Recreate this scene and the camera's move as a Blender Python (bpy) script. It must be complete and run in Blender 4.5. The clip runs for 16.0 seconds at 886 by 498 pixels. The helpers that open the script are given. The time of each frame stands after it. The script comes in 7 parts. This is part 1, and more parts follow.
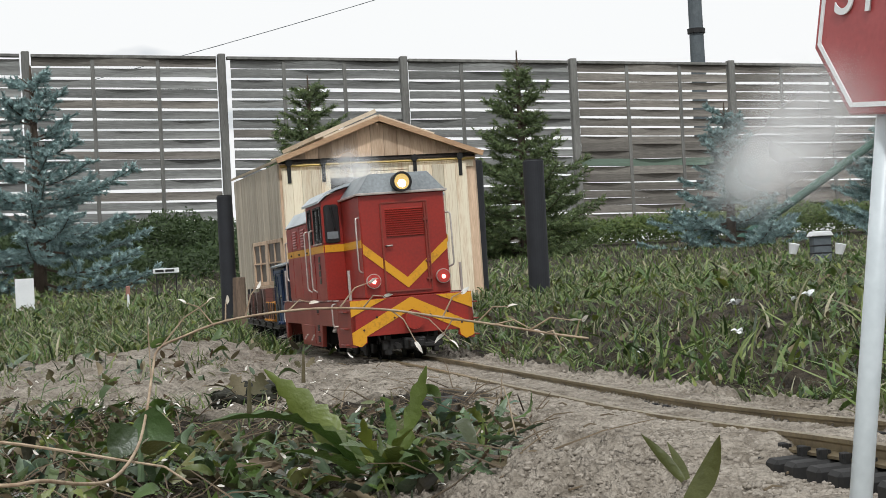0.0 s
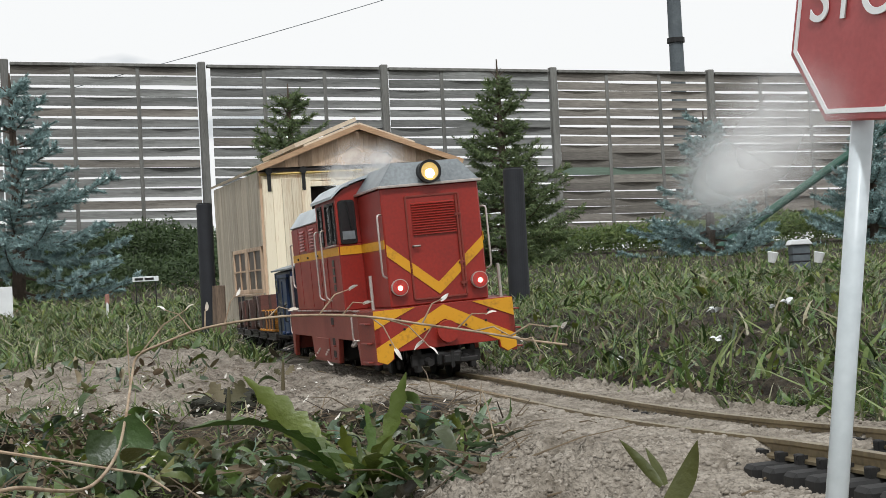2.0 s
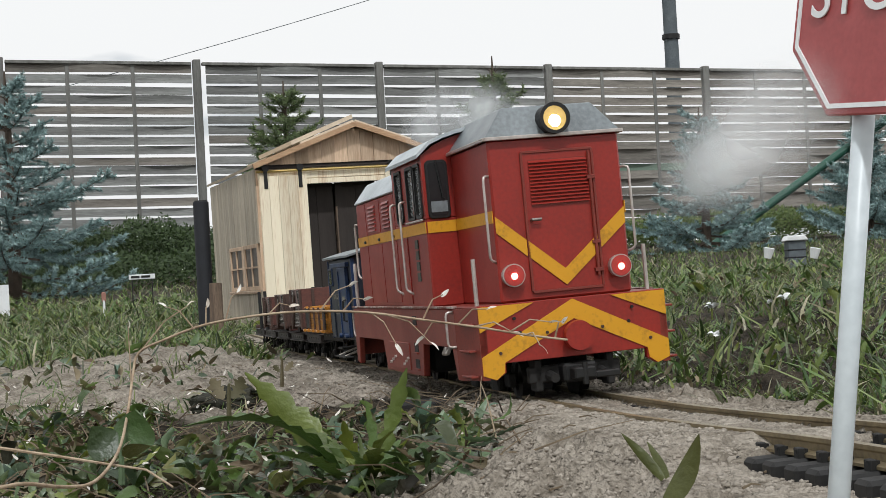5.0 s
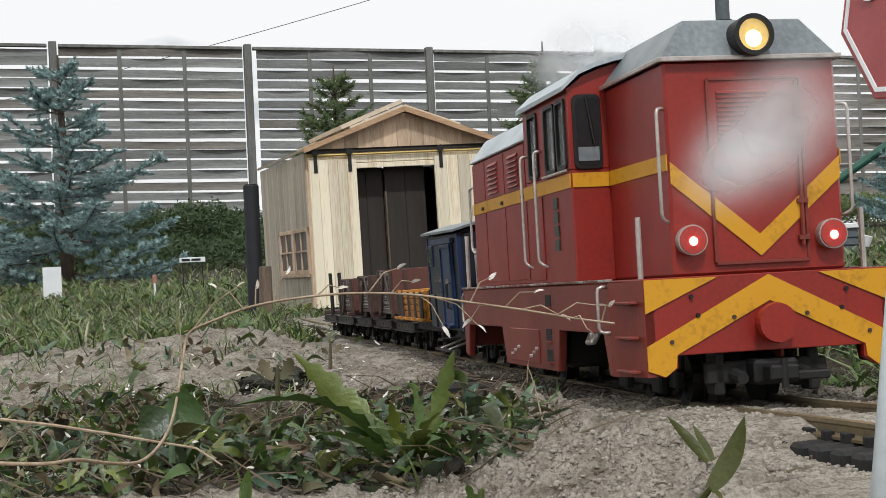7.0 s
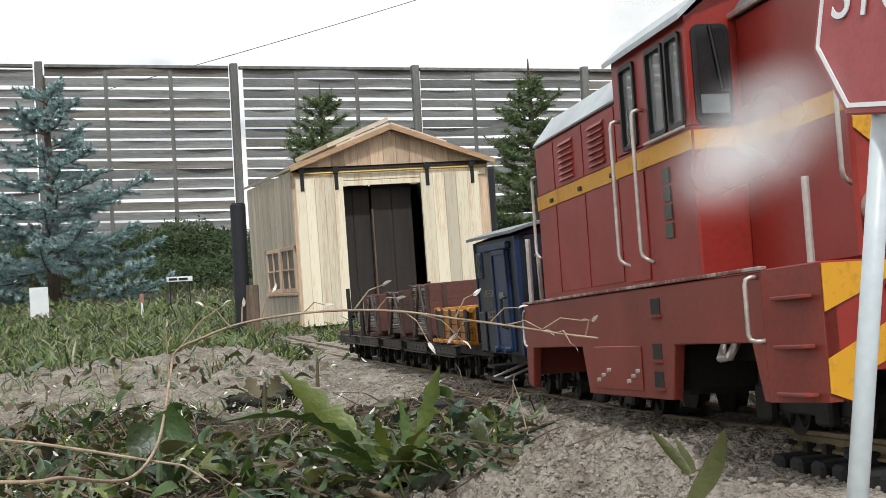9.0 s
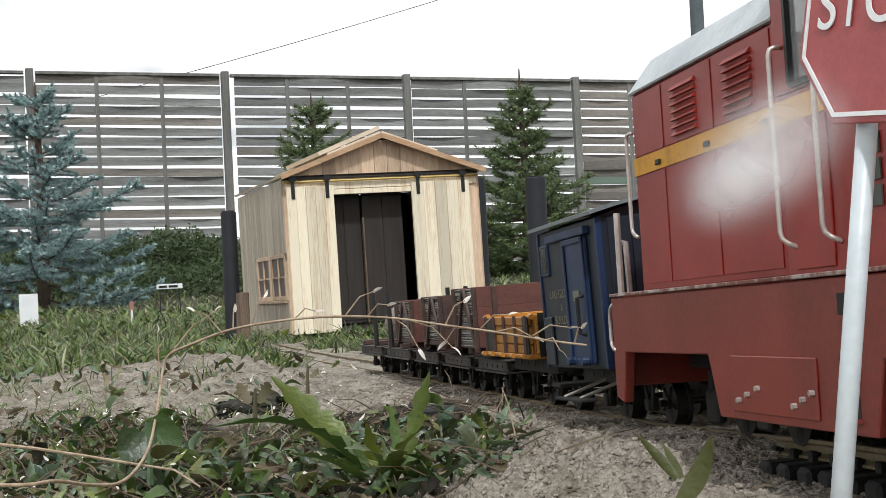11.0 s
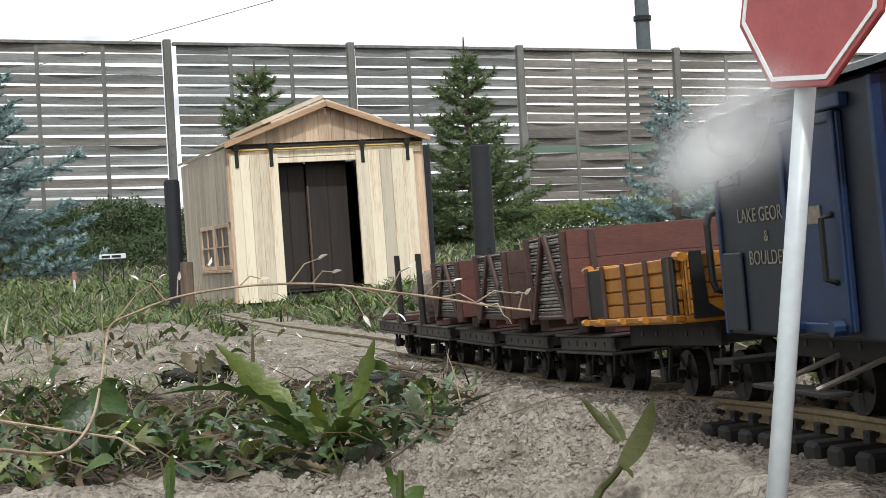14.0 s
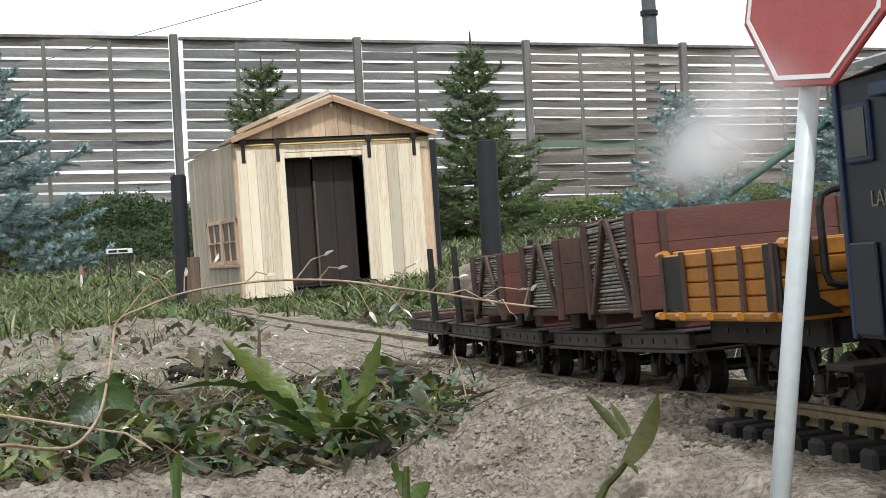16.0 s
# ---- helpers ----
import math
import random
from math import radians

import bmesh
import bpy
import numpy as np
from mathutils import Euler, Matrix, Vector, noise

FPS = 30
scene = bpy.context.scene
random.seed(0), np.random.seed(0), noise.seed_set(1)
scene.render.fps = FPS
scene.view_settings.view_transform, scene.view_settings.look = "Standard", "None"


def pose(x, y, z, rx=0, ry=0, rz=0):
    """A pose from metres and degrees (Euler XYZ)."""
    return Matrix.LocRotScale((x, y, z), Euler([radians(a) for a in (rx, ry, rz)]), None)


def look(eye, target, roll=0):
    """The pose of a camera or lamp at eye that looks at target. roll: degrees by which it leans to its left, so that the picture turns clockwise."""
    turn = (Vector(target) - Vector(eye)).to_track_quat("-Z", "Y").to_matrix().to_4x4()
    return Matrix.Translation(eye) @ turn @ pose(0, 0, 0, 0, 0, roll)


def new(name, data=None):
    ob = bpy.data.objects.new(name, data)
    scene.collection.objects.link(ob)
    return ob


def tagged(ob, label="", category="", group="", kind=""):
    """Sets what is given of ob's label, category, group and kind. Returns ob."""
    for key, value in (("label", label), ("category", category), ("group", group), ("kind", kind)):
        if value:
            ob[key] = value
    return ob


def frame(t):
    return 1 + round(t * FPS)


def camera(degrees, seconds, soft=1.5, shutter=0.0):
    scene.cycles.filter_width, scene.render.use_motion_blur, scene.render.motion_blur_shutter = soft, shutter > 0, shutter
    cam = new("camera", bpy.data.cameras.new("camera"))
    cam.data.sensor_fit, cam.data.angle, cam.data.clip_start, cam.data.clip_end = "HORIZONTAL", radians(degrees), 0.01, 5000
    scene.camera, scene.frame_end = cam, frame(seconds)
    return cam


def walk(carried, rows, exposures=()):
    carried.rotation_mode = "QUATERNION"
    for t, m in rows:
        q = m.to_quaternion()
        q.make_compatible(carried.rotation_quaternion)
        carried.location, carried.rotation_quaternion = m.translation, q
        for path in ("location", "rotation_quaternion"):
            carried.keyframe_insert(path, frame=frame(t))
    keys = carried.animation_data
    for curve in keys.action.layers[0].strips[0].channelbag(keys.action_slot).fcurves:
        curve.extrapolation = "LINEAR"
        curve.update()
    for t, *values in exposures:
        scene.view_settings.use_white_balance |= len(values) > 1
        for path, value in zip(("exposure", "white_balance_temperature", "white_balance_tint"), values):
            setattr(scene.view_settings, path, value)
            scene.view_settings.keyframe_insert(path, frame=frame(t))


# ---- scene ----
cam = camera(33.25, 16.0, soft=0.5)
PATH = [
    (0, look((-0.0005, 0.0104, 0.0727), (-0.0614, 2.0092, 0.1090), -2.97)),
    (0.5, look((-0.0005, 0.0098, 0.0721), (-0.0525, 2.0087, 0.1159), -2.74)),
    (1, look((-0.0004, 0.0096, 0.0719), (-0.0415, 2.0085, 0.1203), -2.87)),
    (1.5, look((-0.0005, 0.0094, 0.0719), (-0.0352, 2.0085, 0.1221), -2.96)),
    (2, look((-0.0002, 0.0092, 0.0720), (-0.0339, 2.0084, 0.1185), -2.96)),
    (2.5, look((0.0000, 0.0094, 0.0721), (-0.0291, 2.0087, 0.1158), -3.06)),
    (3, look((0.0003, 0.0081, 0.0721), (-0.0175, 2.0077, 0.1108), -3.25)),
    (5.5, look((-0.0029, 0.0063, 0.0714), (-0.0398, 2.0055, 0.1142), -2.99)),
    (6, look((-0.0034, 0.0054, 0.0712), (-0.0596, 2.0042, 0.1108), -2.74)),
    (6.5, look((-0.0024, 0.0047, 0.0709), (-0.0878, 2.0026, 0.1043), -2.69)),
    (7, look((-0.0017, 0.0038, 0.0705), (-0.0963, 2.0013, 0.0966), -2.69)),
    (7.5, look((-0.0011, 0.0026, 0.0703), (-0.0896, 2.0005, 0.0977), -2.82)),
    (8, look((-0.0009, 0.0012, 0.0703), (-0.0800, 1.9993, 0.1041), -3.09)),
    (8.5, look((-0.0007, -0.0001, 0.0702), (-0.0789, 1.9980, 0.1114), -3.13)),
    (9, look((-0.0003, -0.0011, 0.0700), (-0.0770, 1.9969, 0.1189), -3.11)),
    (9.5, look((-0.0005, -0.0027, 0.0697), (-0.0727, 1.9952, 0.1273), -2.94)),
    (12, look((0.0000, -0.0063, 0.0686), (-0.0481, 1.9922, 0.1291), -2.81)),
    (12.5, look((0.0002, -0.0069, 0.0684), (-0.0251, 1.9923, 0.1187), -3.02)),
    (13, look((0.0002, -0.0069, 0.0684), (-0.0011, 1.9928, 0.1029), -3.24)),
    (13.5, look((0.0001, -0.0066, 0.0681), (0.0090, 1.9933, 0.0905), -3.24)),
    (14, look((-0.0002, -0.0068, 0.0681), (0.0087, 1.9931, 0.0830), -3.09)),
    (14.5, look((-0.0000, -0.0080, 0.0687), (0.0030, 1.9920, 0.0780), -3.05)),
    (15, look((0.0000, -0.0084, 0.0687), (-0.0001, 1.9916, 0.0770), -3.04)),
    (16, look((0.0000, -0.0084, 0.0687), (-0.0001, 1.9916, 0.0770), -3.04)),
]
walk(cam, PATH, [(0, -0.35), (3, -0.38), (5.5, -0.40), (6.5, -0.40), (8, -0.23), (9, -0.17), (12, -0.13), (16, -0.07)])

# ---- world, sun and exposure ----
SUN_ELEV, SUN_ROT = radians(53), radians(172)
world = bpy.data.worlds.new("overcast_sky")
scene.world = world
world.use_nodes = True
wn, wl = world.node_tree.nodes, world.node_tree.links
wn.clear()
w_out = wn.new("ShaderNodeOutputWorld")
w_bg = wn.new("ShaderNodeBackground")
w_sky = wn.new("ShaderNodeTexSky")
w_sky.sky_type = "NISHITA"
w_sky.sun_disc = False
w_sky.sun_elevation, w_sky.sun_rotation = SUN_ELEV, SUN_ROT
w_sky.dust_density = 3.0
w_tc = wn.new("ShaderNodeTexCoord")
w_map = wn.new("ShaderNodeMapping")
w_map.inputs["Scale"].default_value = (2.0, 2.0, 7.0)
w_noise = wn.new("ShaderNodeTexNoise")
w_noise.inputs["Scale"].default_value = 2.2
w_noise.inputs["Detail"].default_value = 5
w_ramp = wn.new("ShaderNodeValToRGB")
w_ramp.color_ramp.elements[0].position = 0.27
w_ramp.color_ramp.elements[1].position = 0.42
w_mix = wn.new("ShaderNodeMixRGB")
w_mix.inputs[2].default_value = (12.1, 12.3, 12.4, 1)
wl.new(w_tc.outputs["Generated"], w_map.inputs["Vector"])
wl.new(w_map.outputs["Vector"], w_noise.inputs["Vector"])
wl.new(w_noise.outputs["Fac"], w_ramp.inputs["Fac"])
wl.new(w_ramp.outputs["Color"], w_mix.inputs[0])
wl.new(w_sky.outputs["Color"], w_mix.inputs[1])
wl.new(w_mix.outputs["Color"], w_bg.inputs["Color"])
w_bg.inputs["Strength"].default_value = 0.100
wl.new(w_bg.outputs["Background"], w_out.inputs["Surface"])
sun_data = bpy.data.lights.new("sun", "SUN")
sun_data.energy, sun_data.angle, sun_data.color = 2.75, radians(3), (0.965, 0.985, 1.0)
sun = new("sun", sun_data)
sun.matrix_world = look((0.35, -2.65, 3.6), (0, 0, 0))


# ---- materials ----
def rgba(c):
    return (c[0], c[1], c[2], 1.0)


def material(name, base, dark=None, rough=0.6, metal=0.0, scale=60.0, fine=400.0, bump=0.15, dist=0.001,
             stretch=(1, 1, 1), glow=0.0, mixlo=0.35, mixhi=0.65, random_value=0.0, coat=0.0):
    """A surface with variation at two scales and fine relief, in metres of the object's space."""
    m = bpy.data.materials.new(name)
    m.use_nodes = True
    nt = m.node_tree
    n, l = nt.nodes, nt.links
    b = n["Principled BSDF"]
    dark = dark or tuple(0.6 * c for c in base)
    tc = n.new("ShaderNodeTexCoord")
    mp = n.new("ShaderNodeMapping")
    mp.inputs["Scale"].default_value = stretch
    l.new(tc.outputs["Object"], mp.inputs["Vector"])
    a = n.new("ShaderNodeTexNoise")
    a.inputs["Scale"].default_value, a.inputs["Detail"].default_value = scale, 6
    f = n.new("ShaderNodeTexNoise")
    f.inputs["Scale"].default_value, f.inputs["Detail"].default_value = fine, 3
    l.new(mp.outputs["Vector"], a.inputs["Vector"])
    l.new(mp.outputs["Vector"], f.inputs["Vector"])
    add = n.new("ShaderNodeMath")
    add.operation = "MULTIPLY_ADD"
    add.inputs[1].default_value = 0.45
    l.new(f.outputs["Fac"], add.inputs[0])
    sub = n.new("ShaderNodeMath")
    sub.operation = "MULTIPLY"
    sub.inputs[1].default_value = 0.55
    l.new(a.outputs["Fac"], sub.inputs[0])
    l.new(sub.outputs[0], add.inputs[2])
    r = n.new("ShaderNodeValToRGB")
    r.color_ramp.elements[0].position, r.color_ramp.elements[1].position = mixlo, mixhi
    r.color_ramp.elements[0].color, r.color_ramp.elements[1].color = rgba(dark), rgba(base)
    l.new(add.outputs[0], r.inputs["Fac"])
    col = r.outputs["Color"]
    if random_value:
        oi = n.new("ShaderNodeObjectInfo")
        mr = n.new("ShaderNodeMapRange")
        mr.inputs["To Min"].default_value, mr.inputs["To Max"].default_value = 1 - random_value, 1 + random_value
        l.new(oi.outputs["Random"], mr.inputs["Value"])
        hsv = n.new("ShaderNodeHueSaturation")
        l.new(mr.outputs["Result"], hsv.inputs["Value"])
        l.new(col, hsv.inputs["Color"])
        col = hsv.outputs["Color"]
    l.new(col, b.inputs["Base Color"])
    rr = n.new("ShaderNodeMapRange")
    rr.inputs["To Min"].default_value, rr.inputs["To Max"].default_value = min(1, rough + 0.12), max(0.03, rough - 0.12)
    l.new(a.outputs["Fac"], rr.inputs["Value"])
    l.new(rr.outputs["Result"], b.inputs["Roughness"])
    b.inputs["Metallic"].default_value = metal
    b.inputs["Coat Weight"].default_value = coat
    if bump:
        bp = n.new("ShaderNodeBump")
        bp.inputs["Strength"].default_value, bp.inputs["Distance"].default_value = bump, dist
        l.new(add.outputs[0], bp.inputs["Height"])
        l.new(bp.outputs["Normal"], b.inputs["Normal"])
    if glow:
        b.inputs["Emission Color"].default_value = rgba(base)
        b.inputs["Emission Strength"].default_value = glow
    return m


def island_material(name, colours, rough=0.6, trans=0.0, bump=0.0):
    """Leaves, needles, blades and grains: a colour for each separate piece."""
    m = bpy.data.materials.new(name)
    m.use_nodes = True
    n, l = m.node_tree.nodes, m.node_tree.links
    b = n["Principled BSDF"]
    g = n.new("ShaderNodeNewGeometry")
    r = n.new("ShaderNodeValToRGB")
    el = r.color_ramp.elements
    while len(el) < len(colours):
        el.new(0.5)
    for i, c in enumerate(colours):
        el[i].position = i / max(1, len(colours) - 1)
    for i, c in enumerate(colours):
        el[i].color = rgba(c)
    oi = n.new("ShaderNodeObjectInfo")
    fr = n.new("ShaderNodeMath")
    l.new(g.outputs["Random Per Island"], fr.inputs[0])
    l.new(oi.outputs["Random"], fr.inputs[1])
    fc = n.new("ShaderNodeMath")
    fc.operation = "FRACT"
    l.new(fr.outputs[0], fc.inputs[0])
    l.new(fc.outputs[0], r.inputs["Fac"])
    tc = n.new("ShaderNodeTexCoord")
    a = n.new("ShaderNodeTexNoise")
    a.inputs["Scale"].default_value, a.inputs["Detail"].default_value = 90, 4
    l.new(tc.outputs["Object"], a.inputs["Vector"])
    mr = n.new("ShaderNodeMapRange")
    mr.inputs["To Min"].default_value, mr.inputs["To Max"].default_value = 0.55, 1.45
    l.new(a.outputs["Fac"], mr.inputs["Value"])
    hsv = n.new("ShaderNodeHueSaturation")
    l.new(mr.outputs["Result"], hsv.inputs["Value"])
    l.new(r.outputs["Color"], hsv.inputs["Color"])
    l.new(hsv.outputs["Color"], b.inputs["Base Color"])
    b.inputs["Roughness"].default_value = rough
    bp = n.new("ShaderNodeBump")
    bp.inputs["Strength"].default_value, bp.inputs["Distance"].default_value = 0.6, 0.0012
    a2 = n.new("ShaderNodeTexNoise")
    a2.inputs["Scale"].default_value, a2.inputs["Detail"].default_value = 320, 3
    l.new(tc.outputs["Object"], a2.inputs["Vector"])
    l.new(a2.outputs["Fac"], bp.inputs["Height"])
    l.new(bp.outputs["Normal"], b.inputs["Normal"])
    if trans:
        t = n.new("ShaderNodeBsdfTranslucent")
        l.new(hsv.outputs["Color"], t.inputs["Color"])
        mx = n.new("ShaderNodeMixShader")
        mx.inputs[0].default_value = trans
        l.new(b.outputs[0], mx.inputs[1])
        l.new(t.outputs[0], mx.inputs[2])
        l.new(mx.outputs[0], n["Material Output"].inputs["Surface"])
    return m


RED = material("red_paint", (0.285, 0.019, 0.011), (0.19, 0.014, 0.009), 0.40, scale=28, fine=500, bump=0.05, mixlo=0.3, mixhi=0.6)
MAROON = material("maroon_paint", (0.225, 0.030, 0.017), (0.135, 0.021, 0.014), 0.50, scale=22, fine=600, bump=0.06, mixlo=0.3, mixhi=0.62)
YELLOW = material("yellow_paint", (0.60, 0.285, 0.008), (0.33, 0.15, 0.010), 0.5, scale=70, fine=500, bump=0.05, mixlo=0.27, mixhi=0.48)
GREYROOF = material("grey_roof_metal", (0.200, 0.228, 0.240), (0.105, 0.120, 0.128), 0.40, 0.0, scale=35, fine=450, bump=0.08)
PALEROOF = material("pale_roof_metal", (0.50, 0.55, 0.57), (0.34, 0.38, 0.40), 0.4, 0.2, scale=35, fine=450, bump=0.06)
BLACK = material("black_metal", (0.011, 0.0105, 0.010), (0.005, 0.005, 0.005), 0.55, 0.1, scale=80, fine=600, bump=0.1)
NEARBLACK = material("near_black_underframe", (0.014, 0.0125, 0.0115), (0.006, 0.0055, 0.005), 0.75, 0.0, scale=60, fine=500, bump=0.2)
RUBBER = material("black_rubber", (0.006, 0.006, 0.0065), (0.003, 0.003, 0.003), 0.5, bump=0.05)
STEEL = material("wheel_steel", (0.22, 0.20, 0.18), (0.10, 0.09, 0.08), 0.4, 0.8, scale=80, bump=0.05)
ROD = material("pale_handrail_metal", (0.55, 0.50, 0.46), (0.38, 0.33, 0.30), 0.35, 0.5, scale=120, bump=0.03)
CHROME = material("lamp_rim_metal", (0.62, 0.60, 0.55), (0.40, 0.38, 0.34), 0.22, 0.9, scale=90, bump=0.02)
BRASS = material("tarnished_brass_rail", (0.30, 0.24, 0.14), (0.16, 0.125, 0.075), 0.42, 0.6, scale=40, fine=400, bump=0.05)
TIE = material("black_plastic_tie", (0.012, 0.0115, 0.011), (0.006, 0.0058, 0.0056), 0.7, scale=150, fine=900, bump=0.2, dist=0.0004, random_value=0.25)
LAMPGLOW = material("lamp_glow", (1.0, 0.86, 0.45), (1.0, 0.80, 0.38), 0.3, glow=26.0, bump=0)
REDGLOW = material("red_lamp_glow", (1.0, 0.20, 0.17), (1.0, 0.16, 0.13), 0.3, glow=9.0, bump=0)
REFLECTOR = material("lamp_reflector", (0.42, 0.045, 0.035), (0.30, 0.03, 0.025), 0.3, 0.0, bump=0.02)
BLUE = material("blue_van_paint", (0.0085, 0.015, 0.028), (0.005, 0.009, 0.016), 0.5, scale=40, fine=500, bump=0.08)
BLUEDOOR = material("bright_blue_paint", (0.010, 0.032, 0.095), (0.006, 0.018, 0.05), 0.45, scale=40, fine=500, bump=0.06)
LETTER = material("cream_lettering", (0.26, 0.24, 0.185), (0.13, 0.12, 0.09), 0.6, scale=300, bump=0)
GREENPLATE = material("dull_green_plate", (0.055, 0.062, 0.048), (0.03, 0.034, 0.028), 0.5, bump=0.02)
ORANGE = material("ochre_wagon_paint", (0.47, 0.20, 0.024), (0.27, 0.11, 0.018), 0.45, scale=50, fine=500, bump=0.1, random_value=0.12)
BROWNW = material("brown_wagon_boards", (0.125, 0.042, 0.030), (0.070, 0.025, 0.020), 0.55, scale=30, fine=300, bump=0.2, stretch=(1, 1, 4), random_value=0.15)
DARKBR = material("dark_brown_frame", (0.075, 0.036, 0.026), (0.035, 0.019, 0.015), 0.6, scale=60, bump=0.15)
GREYWOOD = material("weathered_grey_slats", (0.42, 0.40, 0.37), (0.09, 0.080, 0.072), 0.8, scale=170, fine=900, bump=0.7, stretch=(1, 1, 4), random_value=0.3)
LOG = material("bark_log", (0.24, 0.20, 0.16), (0.09, 0.07, 0.055), 0.85, scale=120, fine=500, bump=0.8, stretch=(0.4, 1, 1), random_value=0.2)
PINE = material("fresh_pine_boards", (0.75, 0.67, 0.51), (0.53, 0.38, 0.24), 0.6, scale=26, fine=240, bump=0.15, stretch=(3, 3, 0.16), random_value=0.24, mixlo=0.34, mixhi=0.52)
# the front's pine darkened by a third, shade put into the colour
PINESHADE = material("shaded_pine_boards", (0.52, 0.46, 0.36), (0.32, 0.275, 0.21), 0.7, scale=26, fine=240, bump=0.15, stretch=(3, 3, 0.25), random_value=0.18)
CEDAR = material("reddish_cedar_boards", (0.64, 0.48, 0.34), (0.43, 0.29, 0.19), 0.6, scale=24, fine=220, bump=0.12, stretch=(3, 3, 0.3), random_value=0.26)
TRIMWOOD = material("cedar_trim", (0.52, 0.34, 0.20), (0.34, 0.20, 0.11), 0.6, scale=30, fine=240, bump=0.12, stretch=(0.4, 3, 3), random_value=0.1)
DARKWOOD = material("dark_brown_boards", (0.034, 0.025, 0.021), (0.020, 0.015, 0.012), 0.75, scale=30, bump=0.12, stretch=(3, 3, 0.3), random_value=0.1)
ROOFFELT = material("pale_roof_board", (0.70, 0.60, 0.47), (0.52, 0.42, 0.31), 0.7, scale=30, bump=0.12)
BRASSROD = material("brass_rail_rod", (0.62, 0.46, 0.16), (0.45, 0.32, 0.11), 0.35, 0.6, bump=0.03)
PIPE = material("black_plastic_pipe", (0.013, 0.015, 0.020), (0.008, 0.009, 0.012), 0.65, scale=30, bump=0.05)
STUMP = material("old_stake_wood", (0.18, 0.125, 0.085), (0.08, 0.055, 0.04), 0.8, scale=60, bump=0.6, stretch=(2, 2, 0.3))
LATH = material("weathered_fence_lath", (0.255, 0.262, 0.250), (0.095, 0.096, 0.091), 0.8, scale=3.0, fine=40, bump=0.35, dist=0.003, stretch=(0.35, 1, 6), random_value=0.30)
BROWNLATH = material("brownish_fence_lath", (0.262, 0.242, 0.212), (0.092, 0.083, 0.071), 0.8, scale=3.0, fine=40, bump=0.35, dist=0.003, stretch=(0.35, 1, 6), random_value=0.30)
GREENLATH = material("algae_green_lath", (0.15, 0.22, 0.17), (0.10, 0.13, 0.10), 0.8, scale=3.0, fine=40, bump=0.35, dist=0.003, stretch=(0.35, 1, 6))
POSTWOOD = material("grey_fence_post", (0.205, 0.205, 0.190), (0.105, 0.103, 0.094), 0.8, scale=6, fine=60, bump=0.3, dist=0.003, stretch=(3, 3, 0.3), random_value=0.15)
WHITEPLASTIC = material("white_sheet", (0.78, 0.80, 0.80), (0.66, 0.68, 0.68), 0.5, scale=20, bump=0.03)
SIGNRED = material("sign_red", (0.38, 0.066, 0.066), (0.30, 0.050, 0.050), 0.45, scale=120, fine=900, bump=0.04)
SIGNPOLE = material("pale_sign_tube", (0.56, 0.61, 0.63), (0.46, 0.51, 0.53), 0.4, scale=90, bump=0.03)
FADEDRED = material("faded_red_paint", (0.38, 0.19, 0.15), (0.26, 0.12, 0.09), 0.7, scale=200, bump=0.1)
GREENBAR = material("green_painted_tube", (0.02, 0.10, 0.065), (0.012, 0.06, 0.04), 0.5, scale=20, bump=0.05)
CONCRETE = material("pole_concrete", (0.12, 0.14, 0.15), (0.07, 0.085, 0.095), 0.8, scale=6, fine=50, bump=0.1)
BARK = material("spruce_bark", (0.10, 0.072, 0.052), (0.05, 0.036, 0.026), 0.9, scale=30, bump=0.5)
DRYSTEM = material("dry_stalk", (0.42, 0.33, 0.23), (0.22, 0.145, 0.09), 0.7, scale=90, bump=0.15)
SEEDPOD = island_material("papery_seed_husk", [(0.70, 0.66, 0.58), (0.85, 0.83, 0.78), (0.58, 0.52, 0.44)], 0.7, 0.2)
WEED = island_material("weed_leaf_green", [(0.036, 0.072, 0.016), (0.080, 0.135, 0.026), (0.055, 0.095, 0.028), (0.16, 0.19, 0.033), (0.024, 0.048, 0.014), (0.11, 0.16, 0.038)], 0.42, 0.18)
WEEDBLUE = island_material("dull_blue_green_leaf", [(0.055, 0.10, 0.030), (0.15, 0.21, 0.13), (0.018, 0.030, 0.012), (0.16, 0.16, 0.055), (0.080, 0.140, 0.095), (0.036, 0.024, 0.015), (0.065, 0.11, 0.036), (0.010, 0.014, 0.007)], 0.40, 0.12)
WITHERED = island_material("withered_brown_leaf", [(0.07, 0.045, 0.026), (0.14, 0.10, 0.06), (0.06, 0.065, 0.024), (0.24, 0.19, 0.12)], 0.7, 0.1)
GRASS = island_material("grass_blades", [(0.045, 0.095, 0.020), (0.115, 0.19, 0.046), (0.23, 0.275, 0.105), (0.018, 0.034, 0.010), (0.35, 0.32, 0.21), (0.065, 0.125, 0.034), (0.018, 0.034, 0.010), (0.17, 0.215, 0.06), (0.09, 0.15, 0.036)], 0.45, 0.2)
SPRUCE = island_material("green_spruce_needles", [(0.072, 0.112, 0.042), (0.155, 0.205, 0.078), (0.042, 0.070, 0.030), (0.110, 0.160, 0.058), (0.19, 0.235, 0.10)], 0.6, 0.25)
BLUESPRUCE = island_material("blue_spruce_needles", [(0.20, 0.32, 0.315), (0.40, 0.53, 0.52), (0.085, 0.145, 0.14), (0.29, 0.42, 0.41)], 0.6, 0.25)
